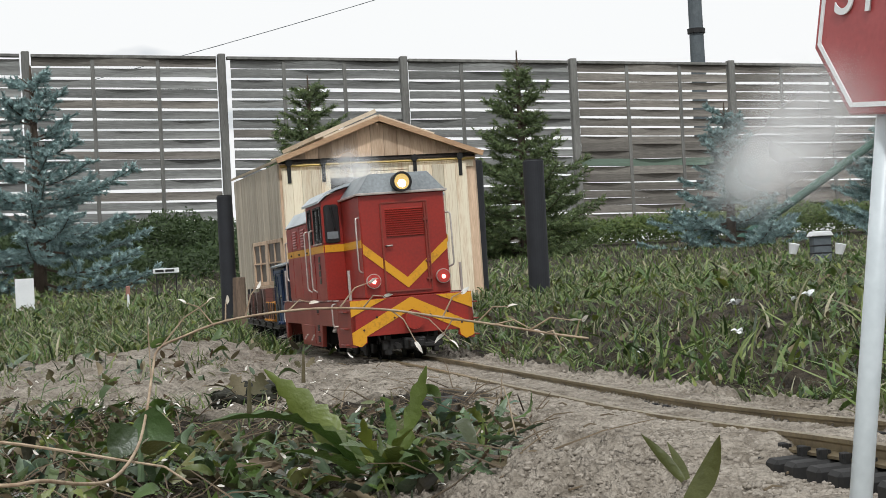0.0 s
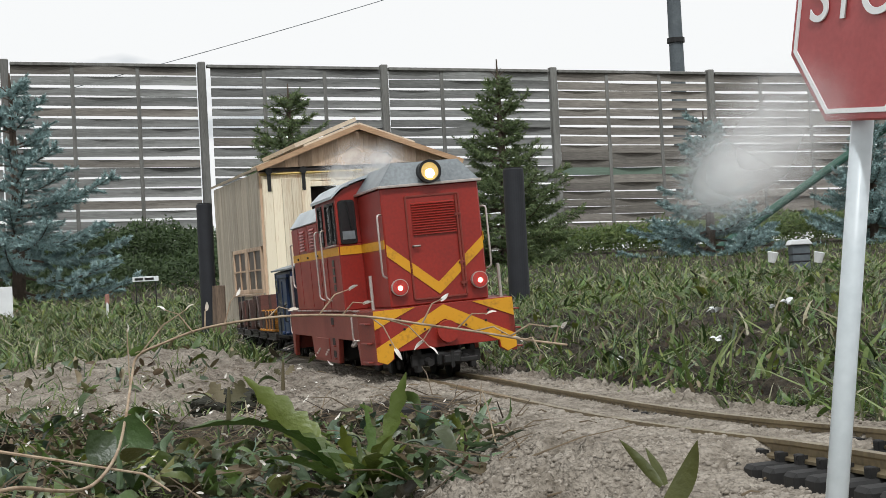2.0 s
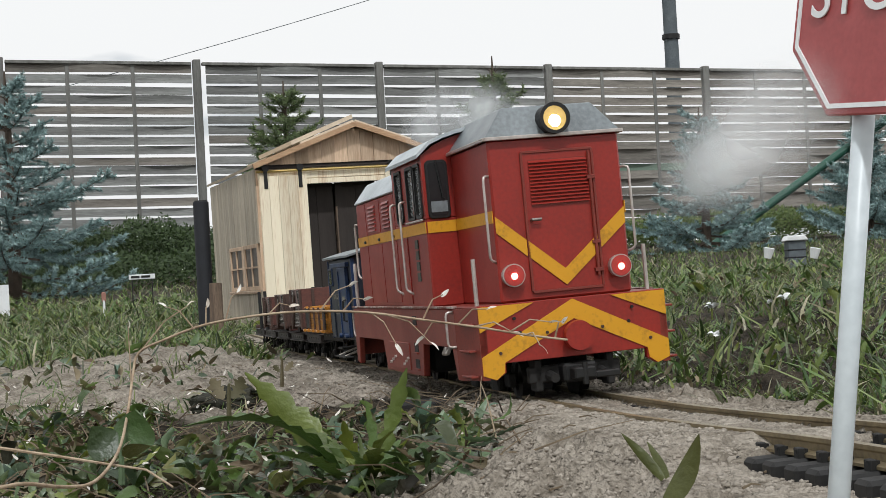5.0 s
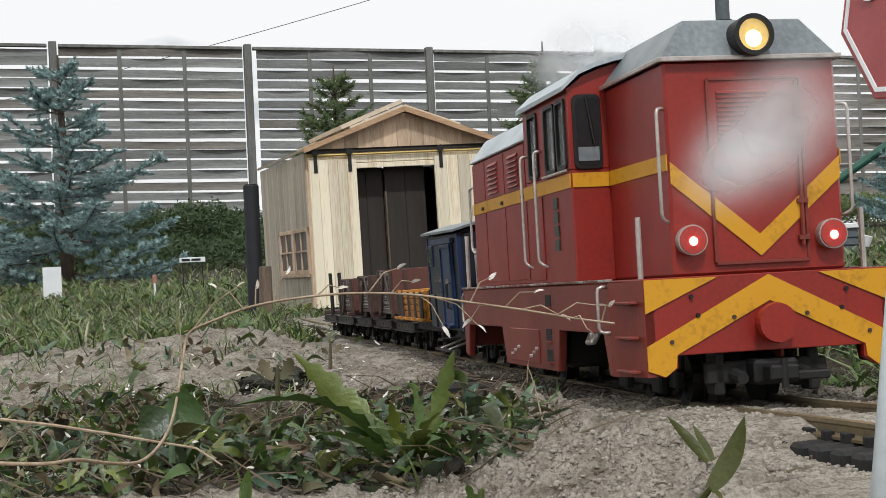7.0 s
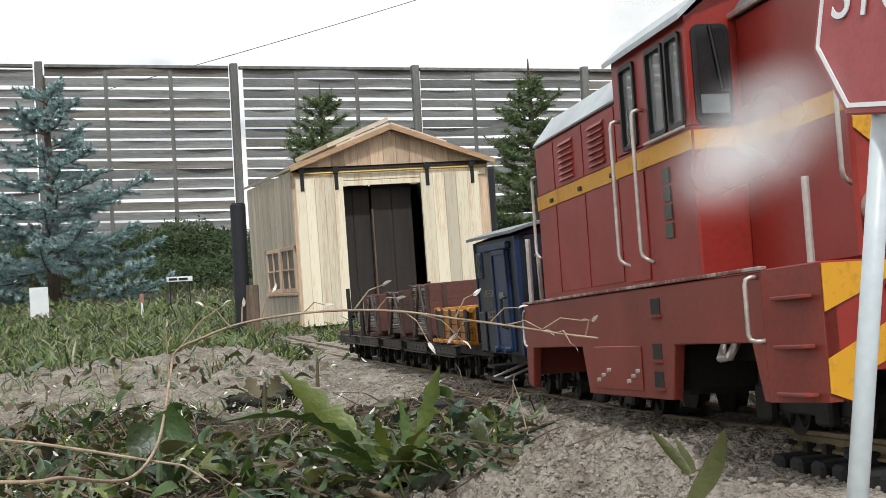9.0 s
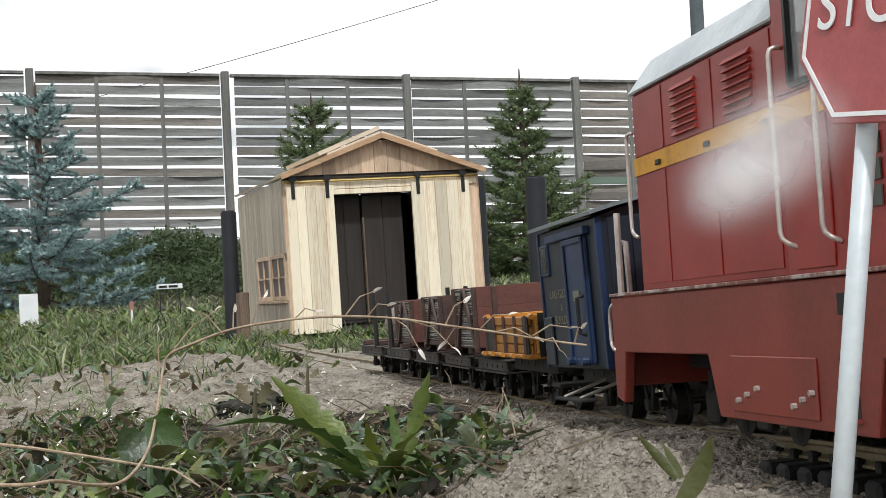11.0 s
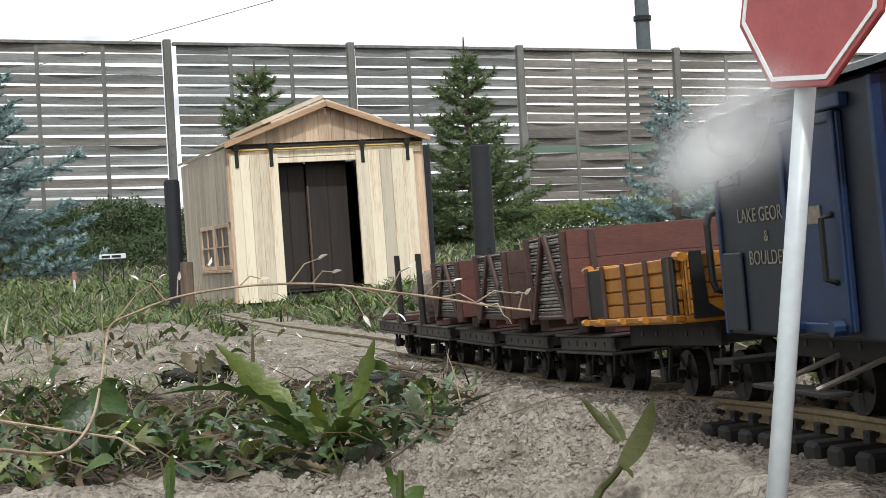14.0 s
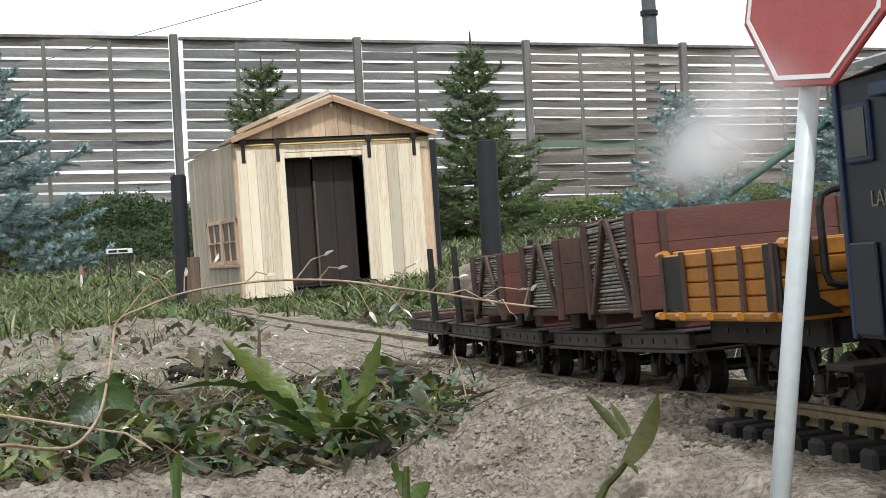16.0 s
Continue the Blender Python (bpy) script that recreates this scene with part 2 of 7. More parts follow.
HEDGE = island_material("hedge_leaves", [(0.030, 0.056, 0.018), (0.050, 0.082, 0.024), (0.022, 0.040, 0.014)], 0.7, 0.25)
SHRUB = island_material("light_shrub_leaves", [(0.07, 0.12, 0.030), (0.13, 0.17, 0.045), (0.045, 0.080, 0.022)], 0.6, 0.3)
OLIVE = island_material("olive_leaf", [(0.075, 0.080, 0.018), (0.060, 0.072, 0.016)], 0.5, 0.25)
GRAIN = island_material("sand_lumps", [(0.27, 0.238, 0.197), (0.33, 0.295, 0.25), (0.24, 0.210, 0.172), (0.29, 0.257, 0.215)], 0.95)
DEBRIS = island_material("dry_bits", [(0.10, 0.07, 0.045), (0.22, 0.17, 0.11), (0.05, 0.036, 0.026)], 0.9)


def glass_material(name, tint, rough=0.08):
    m = bpy.data.materials.new(name)
    m.use_nodes = True
    b = m.node_tree.nodes["Principled BSDF"]
    b.inputs["Base Color"].default_value = rgba(tint)
    b.inputs["Roughness"].default_value = rough
    b.inputs["Transmission Weight"].default_value = 0.85
    b.inputs["IOR"].default_value = 1.45
    return m


GLASS = glass_material("window_glass", (0.92, 0.95, 0.95), 0.02)
# opaque brown that paints in the dim interior behind the shed's glass
DUSKPANE = material("dusky_shed_pane", (0.075, 0.055, 0.042), (0.045, 0.034, 0.027), 0.35, scale=40, bump=0.0)
TURF = material("dark_turf", (0.030, 0.030, 0.018), (0.010, 0.010, 0.007), 0.95, scale=90, fine=500, bump=0.8)


def ground_material():
    m = bpy.data.materials.new("sand_and_soil")
    m.use_nodes = True
    n, l = m.node_tree.nodes, m.node_tree.links
    b = n["Principled BSDF"]
    tc = n.new("ShaderNodeTexCoord")
    at = n.new("ShaderNodeAttribute")
    at.attribute_name = "soil"

    def tex(scale, detail=5):
        t = n.new("ShaderNodeTexNoise")
        t.inputs["Scale"].default_value, t.inputs["Detail"].default_value = scale, detail
        l.new(tc.outputs["Object"], t.inputs["Vector"])
        return t

    def ramp(src, c0, c1, p0=0.35, p1=0.65):
        r = n.new("ShaderNodeValToRGB")
        r.color_ramp.elements[0].position, r.color_ramp.elements[1].position = p0, p1
        r.color_ramp.elements[0].color, r.color_ramp.elements[1].color = rgba(c0), rgba(c1)
        l.new(src.outputs["Fac"], r.inputs["Fac"])
        return r

    big, mid, fine = tex(9), tex(60), tex(420, 4)
    sand = ramp(mid, (0.215, 0.186, 0.150), (0.385, 0.345, 0.290))
    grain = ramp(fine, (0.45, 0.43, 0.41), (1.0, 1.0, 1.0), 0.3, 0.55)
    mul = n.new("ShaderNodeMixRGB")
    mul.blend_type = "MULTIPLY"
    mul.inputs[0].default_value = 0.8
    l.new(sand.outputs["Color"], mul.inputs[1])
    l.new(grain.outputs["Color"], mul.inputs[2])
    soil = ramp(mid, (0.016, 0.013, 0.010), (0.075, 0.062, 0.044))
    mx = n.new("ShaderNodeMixRGB")
    ad = n.new("ShaderNodeMath")
    ad.operation = "MULTIPLY_ADD"
    ad.inputs[1].default_value = 0.8
    l.new(big.outputs["Fac"], ad.inputs[0])
    l.new(at.outputs["Fac"], ad.inputs[2])
    rr = n.new("ShaderNodeMapRange")
    rr.inputs["From Min"].default_value, rr.inputs["From Max"].default_value = 0.72, 1.0
    l.new(ad.outputs[0], rr.inputs["Value"])
    l.new(rr.outputs["Result"], mx.inputs[0])
    l.new(mul.outputs["Color"], mx.inputs[1])
    l.new(soil.outputs["Color"], mx.inputs[2])
    l.new(mx.outputs["Color"], b.inputs["Base Color"])
    b.inputs["Roughness"].default_value = 0.95
    b.inputs["Specular IOR Level"].default_value = 0.2
    bp = n.new("ShaderNodeBump")
    bp.inputs["Strength"].default_value, bp.inputs["Distance"].default_value = 1.0, 0.0032
    crumbs = tex(230, 3)
    sm = n.new("ShaderNodeMath")
    sm.operation = "MULTIPLY_ADD"
    sm.inputs[1].default_value = 1.6
    l.new(crumbs.outputs["Fac"], sm.inputs[0])
    l.new(fine.outputs["Fac"], sm.inputs[2])
    l.new(sm.outputs[0], bp.inputs["Height"])
    l.new(bp.outputs["Normal"], b.inputs["Normal"])
    return m


GROUND = ground_material()


# ---- mesh helpers ----
def finish(bm, name, mats):
    me = bpy.data.meshes.new(name)
    bm.normal_update()
    bm.to_mesh(me)
    bm.free()
    for m in mats if isinstance(mats, (list, tuple)) else [mats]:
        me.materials.append(m)
    return me


def part(name, bm, mat, parent, label="", at=None, smooth=False):
    me = finish(bm, name, mat)
    if smooth:
        for p in me.polygons:
            p.use_smooth = True
    ob = new(name, me)
    ob.parent = parent
    if at is not None:
        ob.matrix_basis = at
    if label:
        ob["label"] = label
    return ob


def piece(name, me, parent, m):
    ob = new(name, me)
    ob.parent = parent
    ob.matrix_basis = m
    return ob


def thing(name, label, category, group="", m=None, kind=""):
    ob = new(name)
    ob.empty_display_size = 0.02
    if m is not None:
        ob.matrix_basis = m
    return tagged(ob, label, category, group, kind)


def box(x0, x1, y0, y1, z0, z1, bevel=0.0, bm=None, m=None):
    own = bmesh.new()
    bmesh.ops.create_cube(own, size=1.0, matrix=Matrix.Translation(((x0 + x1) / 2, (y0 + y1) / 2, (z0 + z1) / 2)) @ Matrix.Diagonal((abs(x1 - x0), abs(y1 - y0), abs(z1 - z0), 1)))
    if bevel:
        bmesh.ops.bevel(own, geom=own.edges[:], offset=bevel, segments=1, affect="EDGES", profile=0.5)
    return merge(own, bm, m)


def merge(own, bm=None, m=None):
    if m is not None:
        own.transform(m)
    if bm is None:
        return own
    tmp = bpy.data.meshes.new("tmp")
    own.to_mesh(tmp)
    own.free()
    bm.from_mesh(tmp)
    bpy.data.meshes.remove(tmp)
    return bm


def rod(p, q, r0, r1=None, seg=8, bm=None, caps=True):
    own = bmesh.new()
    p, q = Vector(p), Vector(q)
    d = q - p
    m = Matrix.Translation((p + q) / 2) @ d.to_track_quat("Z", "Y").to_matrix().to_4x4()
    bmesh.ops.create_cone(own, cap_ends=caps, segments=seg, radius1=r0, radius2=r0 if r1 is None else r1, depth=d.length, matrix=m)
    return merge(own, bm)


def bent(points, r, seg=6, bm=None):
    """A tube through the points, tapering if r is a pair."""
    own = bmesh.new()
    pts = [Vector(p) for p in points]
    r0, r1 = r if isinstance(r, tuple) else (r, r)
    rings = []
    for i, p in enumerate(pts):
        d = (pts[min(i + 1, len(pts) - 1)] - pts[max(i - 1, 0)]).normalized()
        side = (side - d * side.dot(d)) if i else d.orthogonal()
        side = side.normalized() if side.length > 1e-6 else d.orthogonal().normalized()
        over = d.cross(side)
        rad = r0 + (r1 - r0) * i / (len(pts) - 1)
        rings.append([own.verts.new(p + (side * math.cos(k * math.tau / seg) + over * math.sin(k * math.tau / seg)) * rad) for k in range(seg)])
    for a, b in zip(rings, rings[1:]):
        for k in range(seg):
            own.faces.new((a[k], a[(k + 1) % seg], b[(k + 1) % seg], b[k]))
    own.faces.new(rings[0][::-1])
    own.faces.new(rings[-1])
    return merge(own, bm)


def prism(outline, axis, a, b, bevel=0.0, bm=None):
    """The flat outline pushed along an axis from a to b: axis x takes (y, z), y takes (x, z), z takes (x, y)."""
    own = bmesh.new()

    def put(u, v, w):
        return {"x": (w, u, v), "y": (u, w, v), "z": (u, v, w)}[axis]
    va = [own.verts.new(put(u, v, a)) for u, v in outline]
    vb = [own.verts.new(put(u, v, b)) for u, v in outline]
    k = len(outline)
    own.faces.new(va)
    own.faces.new(vb[::-1])
    for i in range(k):
        own.faces.new((va[i], vb[i], vb[(i + 1) % k], va[(i + 1) % k]))
    bmesh.ops.recalc_face_normals(own, faces=own.faces[:])
    if bevel:
        bmesh.ops.bevel(own, geom=own.edges[:], offset=bevel, segments=1, affect="EDGES", profile=0.5)
    return merge(own, bm)


def lettering(text, size, mat, parent, m, name="lettering"):
    cu = bpy.data.curves.new(name, "FONT")
    cu.body, cu.size, cu.align_x, cu.align_y = text, size, "CENTER", "CENTER"
    cu.extrude = size * 0.01
    tmp = bpy.data.objects.new("tmp", cu)
    me = bpy.data.meshes.new_from_object(tmp)
    bpy.data.objects.remove(tmp)
    me.materials.append(mat)
    ob = new(name, me)
    ob.parent = parent
    ob.matrix_basis = m
    return ob


# ---- the line of the track ----
def smooth(a, b, x):
    t = min(1.0, max(0.0, (x - a) / (b - a)))
    return t * t * (3 - 2 * t)


def track_x(y):
    u = min(0.75, max(-0.55, y - 1.0))
    v = 0.0038 - 0.2642 * u - 0.0595 * u ** 2 + 0.0162 * u ** 3 + 0.0452 * u ** 4
    s = -0.2642 - 0.119 * u + 0.0486 * u ** 2 + 0.1808 * u ** 3
    return v + s * (y - 1.0 - u)


RAIL_Y = [-2.0, 0.0, 0.25, 0.46, 0.57, 0.71, 0.92, 1.3, 1.7, 2.2, 6.0]
RAIL_Z = [0.019, 0.019, 0.019, 0.0175, 0.0118, 0.0069, 0.0049, 0.0044, 0.0025, 0.0, 0.0]


def track_z(y):
    return sum(float(np.interp(y + d, RAIL_Y, RAIL_Z)) for d in (-0.06, -0.03, 0, 0.03, 0.06)) / 5


_y = np.arange(3.2, -1.6, -0.004)
_x = np.array([track_x(v) for v in _y])
_s = np.concatenate([[0.0], np.cumsum(np.hypot(np.diff(_x), np.diff(_y)))])
_s -= np.interp(-1.217, -_y, _s)


def on_track(s):
    """The point of the rails' top at the distance s along the line, from where the train's front stands at the start."""
    y = float(np.interp(s, _s, _y))
    return Vector((track_x(y), y, track_z(y)))


def rail_pose(s_front, length, bank=2.0, lift=0.0):
    """The pose of a vehicle whose front is at s_front; x runs forwards, z up from the rails."""
    a, b = on_track(s_front - 0.15 * length), on_track(s_front - 0.85 * length)
    f = (a - b).normalized()
    up = Vector((0, 0, 1))
    left = up.cross(f).normalized()
    up = f.cross(left)
    m = Matrix((f, left, up)).transposed().to_4x4()
    return Matrix.Translation(a + f * 0.15 * length + up * lift) @ m @ pose(0, 0, 0, bank, 0, 0)


FRONT_T = [0, 0.5, 1, 1.5, 2, 2.5, 3, 4, 5, 5.5, 6, 6.5, 7, 7.5, 8, 8.5, 9, 9.5, 10.5, 11.5, 12, 12.5, 13, 13.5, 14, 14.5, 14.8, 15, 16]
FRONT_S = [-0.035, 0.006, 0.049, 0.093, 0.141, 0.193, 0.246, 0.340, 0.435, 0.482, 0.534, 0.584, 0.633, 0.681, 0.729, 0.774, 0.820, 0.863, 0.945, 1.025, 1.062, 1.109, 1.158, 1.207, 1.262, 1.317, 1.336, 1.337, 1.337]
LOCO_BANK_T = [0, 1, 2, 3, 5.5, 6, 6.5, 7, 8, 9, 16]
LOCO_BANK = [1.6, 2.5, 2.9, 2.4, 2.2, 1.3, 0.5, 0.2, 0.0, 0.2, 0.5]


def front_s(t):
    return float(np.interp(t, FRONT_T, FRONT_S))


# ---- ground ----
def ground_z(x, y):
    d = (track_x(y) - x) * 0.96
    rz = track_z(y)
    left = -0.012 + 0.014 * smooth(0.75, 1.6, y)
    left += 0.020 * math.exp(-((x + 0.27) / 0.16) ** 2 - ((y - 1.42) / 0.22) ** 2)
    left += 0.012 * smooth(-0.35, -0.9, x) * smooth(1.2, 2.2, y)
    right = rz - 0.004 + 0.036 * smooth(0.05, 0.42, -d) + 0.03 * smooth(0.4, 1.4, -d)
    base = left if d > 0 else right
    top = rz - 0.0016 - 0.0105 * smooth(0.53, 0.49, y)
    w = smooth(0.16, 0.05, d) if d > 0 else smooth(0.12, 0.04, -d)
    z = base * (1 - w) + top * w
    back = smooth(2.2, 4.5, y)
    z = z * (1 - back) + (0.035 + 0.26 * smooth(3.0, 14.0, y)) * back
    near = smooth(6.0, 2.5, math.hypot(x, y))
    v = Vector((x, y, 0))
    rough = 0.35 if w > 0.97 else 1.0
    z += near * rough * (0.0060 * noise.noise(v * 17) + 0.0042 * noise.noise(v * 46) + 0.0042 * abs(noise.noise(v * 85)) + 0.0028 * abs(noise.noise(v * 190)) - 0.0018 + 0.0010 * noise.noise(v * 400))
    if 0.28 < y < 1.5 and -0.45 < x < 0.2:
        lump = noise.voronoi(v * 120)[0][0]
        crumb = noise.voronoi(v * 230 + Vector((5, 3, 0)))[0][0]
        clod = noise.voronoi(v * 400 + Vector((2, 9, 0)))[0][0]
        flat = 0.25 + 0.75 * smooth(0.40, 0.47, y)
        z += rough * flat * (0.0080 * (0.45 - lump) * (0.55 + 0.9 * noise.noise(v * 30)) + 0.0052 * (0.45 - crumb) + 0.0026 * (0.45 - clod))
    if abs(d) < 0.030 and y < 2.0:
        z = min(z, rz - (0.0012 + 0.0105 * smooth(0.50, 0.46, y) if abs(d) < 0.0115 else 0.0034)) if abs(d) < 0.0165 else max(min(z, rz - 0.0010), rz - 0.0022 - 0.0104 * smooth(0.53, 0.49, y))
    z += 0.4 * smooth(3, 30, math.hypot(x, y)) * 0.25 * noise.noise(v * 0.2)
    return z


def soil_at(x, y):
    if y > 2.6 or y < -1.0 or abs(x) > 1.2:
        return 1.0
    d = (track_x(y) - x) * 0.96
    v = Vector((x, y, 3.1))
    s = 0.25 * noise.noise(v * 9)
    if d < 0:
        return smooth(0.035, 0.10, -d) + s
    lf = smooth(0.5, 0.66, y) * smooth(0.02, -0.07, x + 0.10 * (0.7 - y)) * smooth(1.05, 0.85, y)
    back = max(smooth(1.65, 1.95, y - 0.25 * smooth(-0.2, 0.0, x)), smooth(-0.42, -0.6, x))
    return max(0.95 * lf, back) + s


def build_ground():
    def graded(stops):
        out = []
        for a, b, st in stops:
            out += list(np.arange(a, b, st))
        return out + [stops[-1][1]]
    gx = graded([(-600, -60, 60), (-60, -8, 6), (-8, -1.2, 0.3), (-1.2, -0.42, 0.03), (-0.42, -0.06, 0.0052), (-0.06, 0.14, 0.0015), (0.14, 0.30, 0.006), (0.30, 1.2, 0.03), (1.2, 8, 0.3), (8, 60, 6), (60, 600, 60)])
    gy = graded([(-600, -40, 60), (-40, -2, 3), (-2, 0.28, 0.06), (0.28, 0.40, 0.004), (0.40, 0.80, 0.0015), (0.80, 0.95, 0.0022), (0.95, 1.15, 0.005), (1.15, 2.1, 0.011), (2.1, 5, 0.08), (5, 20, 0.5), (20, 80, 6), (80, 900, 60)])
    verts = [(x, y, ground_z(x, y)) for y in gy for x in gx]
    nx = len(gx)
    faces = [(j * nx + i, j * nx + i + 1, (j + 1) * nx + i + 1, (j + 1) * nx + i) for j in range(len(gy) - 1) for i in range(nx - 1)]
    me = bpy.data.meshes.new("ground")
    me.from_pydata(verts, [], faces)
    at = me.attributes.new("soil", "FLOAT", "POINT")
    at.data.foreach_set("value", [soil_at(x, y) for y in gy for x in gx])
    me.materials.append(GROUND)
    for p in me.polygons:
        p.use_smooth = True
    return tagged(new("ground", me), "pale loose sand and dark soil sloping gently behind the track", "ground", kind="structure")


build_ground()


# ---- track ----
GAUGE = 0.032


def build_track():
    tr = thing("railway_track", "small brass rails on black plastic ties half buried in sand", "railway track", kind="structure")
    prof = [(-0.0042, -0.0083), (0.0042, -0.0083), (0.0042, -0.0070), (0.0009, -0.0058), (0.0009, -0.0028), (0.0017, -0.0018), (0.0017, 0.0), (-0.0017, 0.0), (-0.0017, -0.0018), (-0.0009, -0.0028), (-0.0009, -0.0058), (-0.0042, -0.0070)]
    prof = [(a, b * 0.75) for a, b in prof]
    tilt = math.sin(radians(2.0))
    for side in (1, -1):
        bm = bmesh.new()
        prev = None
        for s in np.arange(-1.3, 1.75, 0.03):
            p, q = on_track(s), on_track(s + 0.01)
            f = (q - p).normalized()
            lat = Vector((0, 0, 1)).cross(f).normalized()
            up = Vector((0, 0, 1))
            c = p + lat * side * (GAUGE / 2 + 0.0017) + up * side * tilt * GAUGE / 2
            ring = [bm.verts.new(c + lat * a + up * b) for a, b in prof]
            if prev:
                for k in range(len(prof)):
                    bm.faces.new((prev[k], prev[(k + 1) % len(prof)], ring[(k + 1) % len(prof)], ring[k]))
            prev = ring
        bmesh.ops.recalc_face_normals(bm, faces=bm.faces[:])
        part("rail", bm, BRASS, tr)
    bm = box(-0.0047, 0.0047, -0.0345, 0.0345, -0.0165, -0.0083, 0.0013)
    for side in (1, -1):
        for k in (1, -1):
            y0 = side * (GAUGE / 2 + 0.0017) + k * 0.0052
            box(-0.0020, 0.0020, y0 - 0.0012, y0 + 0.0012, -0.009, -0.0050, 0.0003, bm)
            box(-0.0009, 0.0009, y0 - 0.0020 - 0.0006 * k, y0 + 0.0020 - 0.0006 * k, -0.0068, -0.0056, 0, bm)
    me = finish(bm, "tie", TIE)
    s = 0.20
    while s < 1.5:
        p, q = on_track(s), on_track(s + 0.01)
        yaw = math.degrees(math.atan2((q - p).y, (q - p).x))
        piece("tie", me, tr, pose(p.x, p.y, p.z + 0.0020, 2.0, 0, yaw + random.uniform(-1.5, 1.5)))
        s += 0.0157
    return tr


build_track()


# ---- engine shed ----
def board_row(parent, x0, x1, z0, z1, n, mat, y=0.0, th=0.004, top=None, rnd=None, name="board"):
    """Upright boards side by side along x, with thin joints; top(x) gives a sloped head."""
    step = (x1 - x0) / n
    for k in range(n):
        a, b = x0 + k * step + 0.0002, x0 + (k + 1) * step - 0.0002
        za, zb = (top(a), top(b)) if top else (z1, z1)
        off = (rnd.random() - 0.5) * 0.0008 if rnd else 0
        bm = prism([(a, z0), (b, z0), (b, zb), (a, za)], "y", y + off, y + th + off, 0.0003)
        part(name, bm, mat, parent)


def build_shed():
    SW, SL, EH, AH = 0.365, 0.43, 0.262, 0.328
    sh = thing("engine_shed", "small pale pine board engine shed with sliding doors standing open", "shed", m=pose(-0.356, 2.60, 0.022, 0, -1.0, 20))
    # a box of thin dark lining, with the opening left free
    DX0, DX1, DH = 0.088, 0.238, 0.238
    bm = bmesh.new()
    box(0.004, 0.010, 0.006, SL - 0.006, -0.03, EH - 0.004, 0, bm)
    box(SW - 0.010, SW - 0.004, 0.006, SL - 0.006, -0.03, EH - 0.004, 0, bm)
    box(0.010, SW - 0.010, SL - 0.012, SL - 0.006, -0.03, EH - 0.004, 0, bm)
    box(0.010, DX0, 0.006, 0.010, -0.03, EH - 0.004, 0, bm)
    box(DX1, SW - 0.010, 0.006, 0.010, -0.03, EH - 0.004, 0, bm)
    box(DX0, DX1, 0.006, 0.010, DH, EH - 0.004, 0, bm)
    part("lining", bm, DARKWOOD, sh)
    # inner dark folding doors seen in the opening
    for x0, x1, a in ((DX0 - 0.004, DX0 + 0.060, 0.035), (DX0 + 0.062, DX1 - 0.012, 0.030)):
        d = part("inner_door", box(x0, x1, a, a + 0.004, 0.0, DH - 0.004, 0.0006), DARKWOOD, sh, "dark brown inner door leaf")
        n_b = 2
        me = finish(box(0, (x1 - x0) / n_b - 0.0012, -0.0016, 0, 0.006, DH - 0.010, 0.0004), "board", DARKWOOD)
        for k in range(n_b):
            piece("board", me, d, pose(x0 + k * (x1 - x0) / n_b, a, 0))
    part("door_post", box(DX0 + 0.0605, DX0 + 0.0635, 0.024, 0.034, 0, DH * 0.80, 0.0005), STUMP, sh)
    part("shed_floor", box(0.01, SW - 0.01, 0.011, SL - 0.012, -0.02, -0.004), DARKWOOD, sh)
    # walls of upright boards: each wall a part, each board a part of the wall
    rnd = random.Random(4)
    gable = part("gable", prism([(0.0, EH), (SW, EH), (SW / 2, AH)], "y", 0.003, 0.007), DARKWOOD, sh)
    board_row(gable, 0.0, SW, EH + 0.006, 0, 15, CEDAR, -0.001, 0.004, lambda x: EH + 0.004 + (AH - EH - 0.004) * (1 - abs(x - SW / 2) / (SW / 2)) + 0.003, rnd)
    front = part("front_wall", box(0.0, SW, 0.0035, 0.0055, DH + 0.001, EH), PINE, sh)
    board_row(front, SW - 0.018, SW, -0.03, EH, 1, CEDAR, 0.0, 0.0035, None, rnd)
    board_row(front, 0.0, 0.012, -0.03, EH, 1, CEDAR, 0.0, 0.0035, None, rnd)
    # sliding doors on the brass rail
    for x0, x1, nb in ((0.004, DX0 + 0.002, 5), (DX1 - 0.003, SW - 0.020, 5)):
        d = part("sliding_door", box(x0, x1, -0.0065, -0.0045, -0.012, DH + 0.010, 0.0003), PINE, sh, "pale pine sliding door")
        board_row(d, x0, x1, -0.012, DH + 0.010, nb, PINE, -0.0100, 0.0033, None, rnd)
        for hx in (x0 + 0.012, x1 - 0.012):
            h = box(hx - 0.0034, hx + 0.0034, -0.0115, -0.0102, DH - 0.012, DH + 0.026, 0.0005)
            rod((hx, -0.0135, DH + 0.0235), (hx, -0.0095, DH + 0.0235), 0.0062, seg=12, bm=h)
            part("hanger", h, BLACK, d, "black strap hanger with a wheel")
    part("door_rail", rod((0.0, -0.0078, DH + 0.0185), (SW - 0.004, -0.0078, DH + 0.0185), 0.0022), BRASSROD, sh, "yellow brass door rail")
    part("head_board", box(0.004, SW - 0.004, -0.0030, 0.0030, DH + 0.004, EH - 0.004, 0.0006), PINE, sh)
    part("door_trim", box(DX0 - 0.006, DX1 + 0.004, -0.0040, -0.0001, DH - 0.006, DH + 0.003, 0.0005), PINE, sh)
    # dark strip modelled in place of the shadow line under the gable
    part("shadow_strip", box(0.0, SW, -0.0042, 0.0022, EH - 0.0010, EH + 0.0022, 0.0004), DARKWOOD, sh)
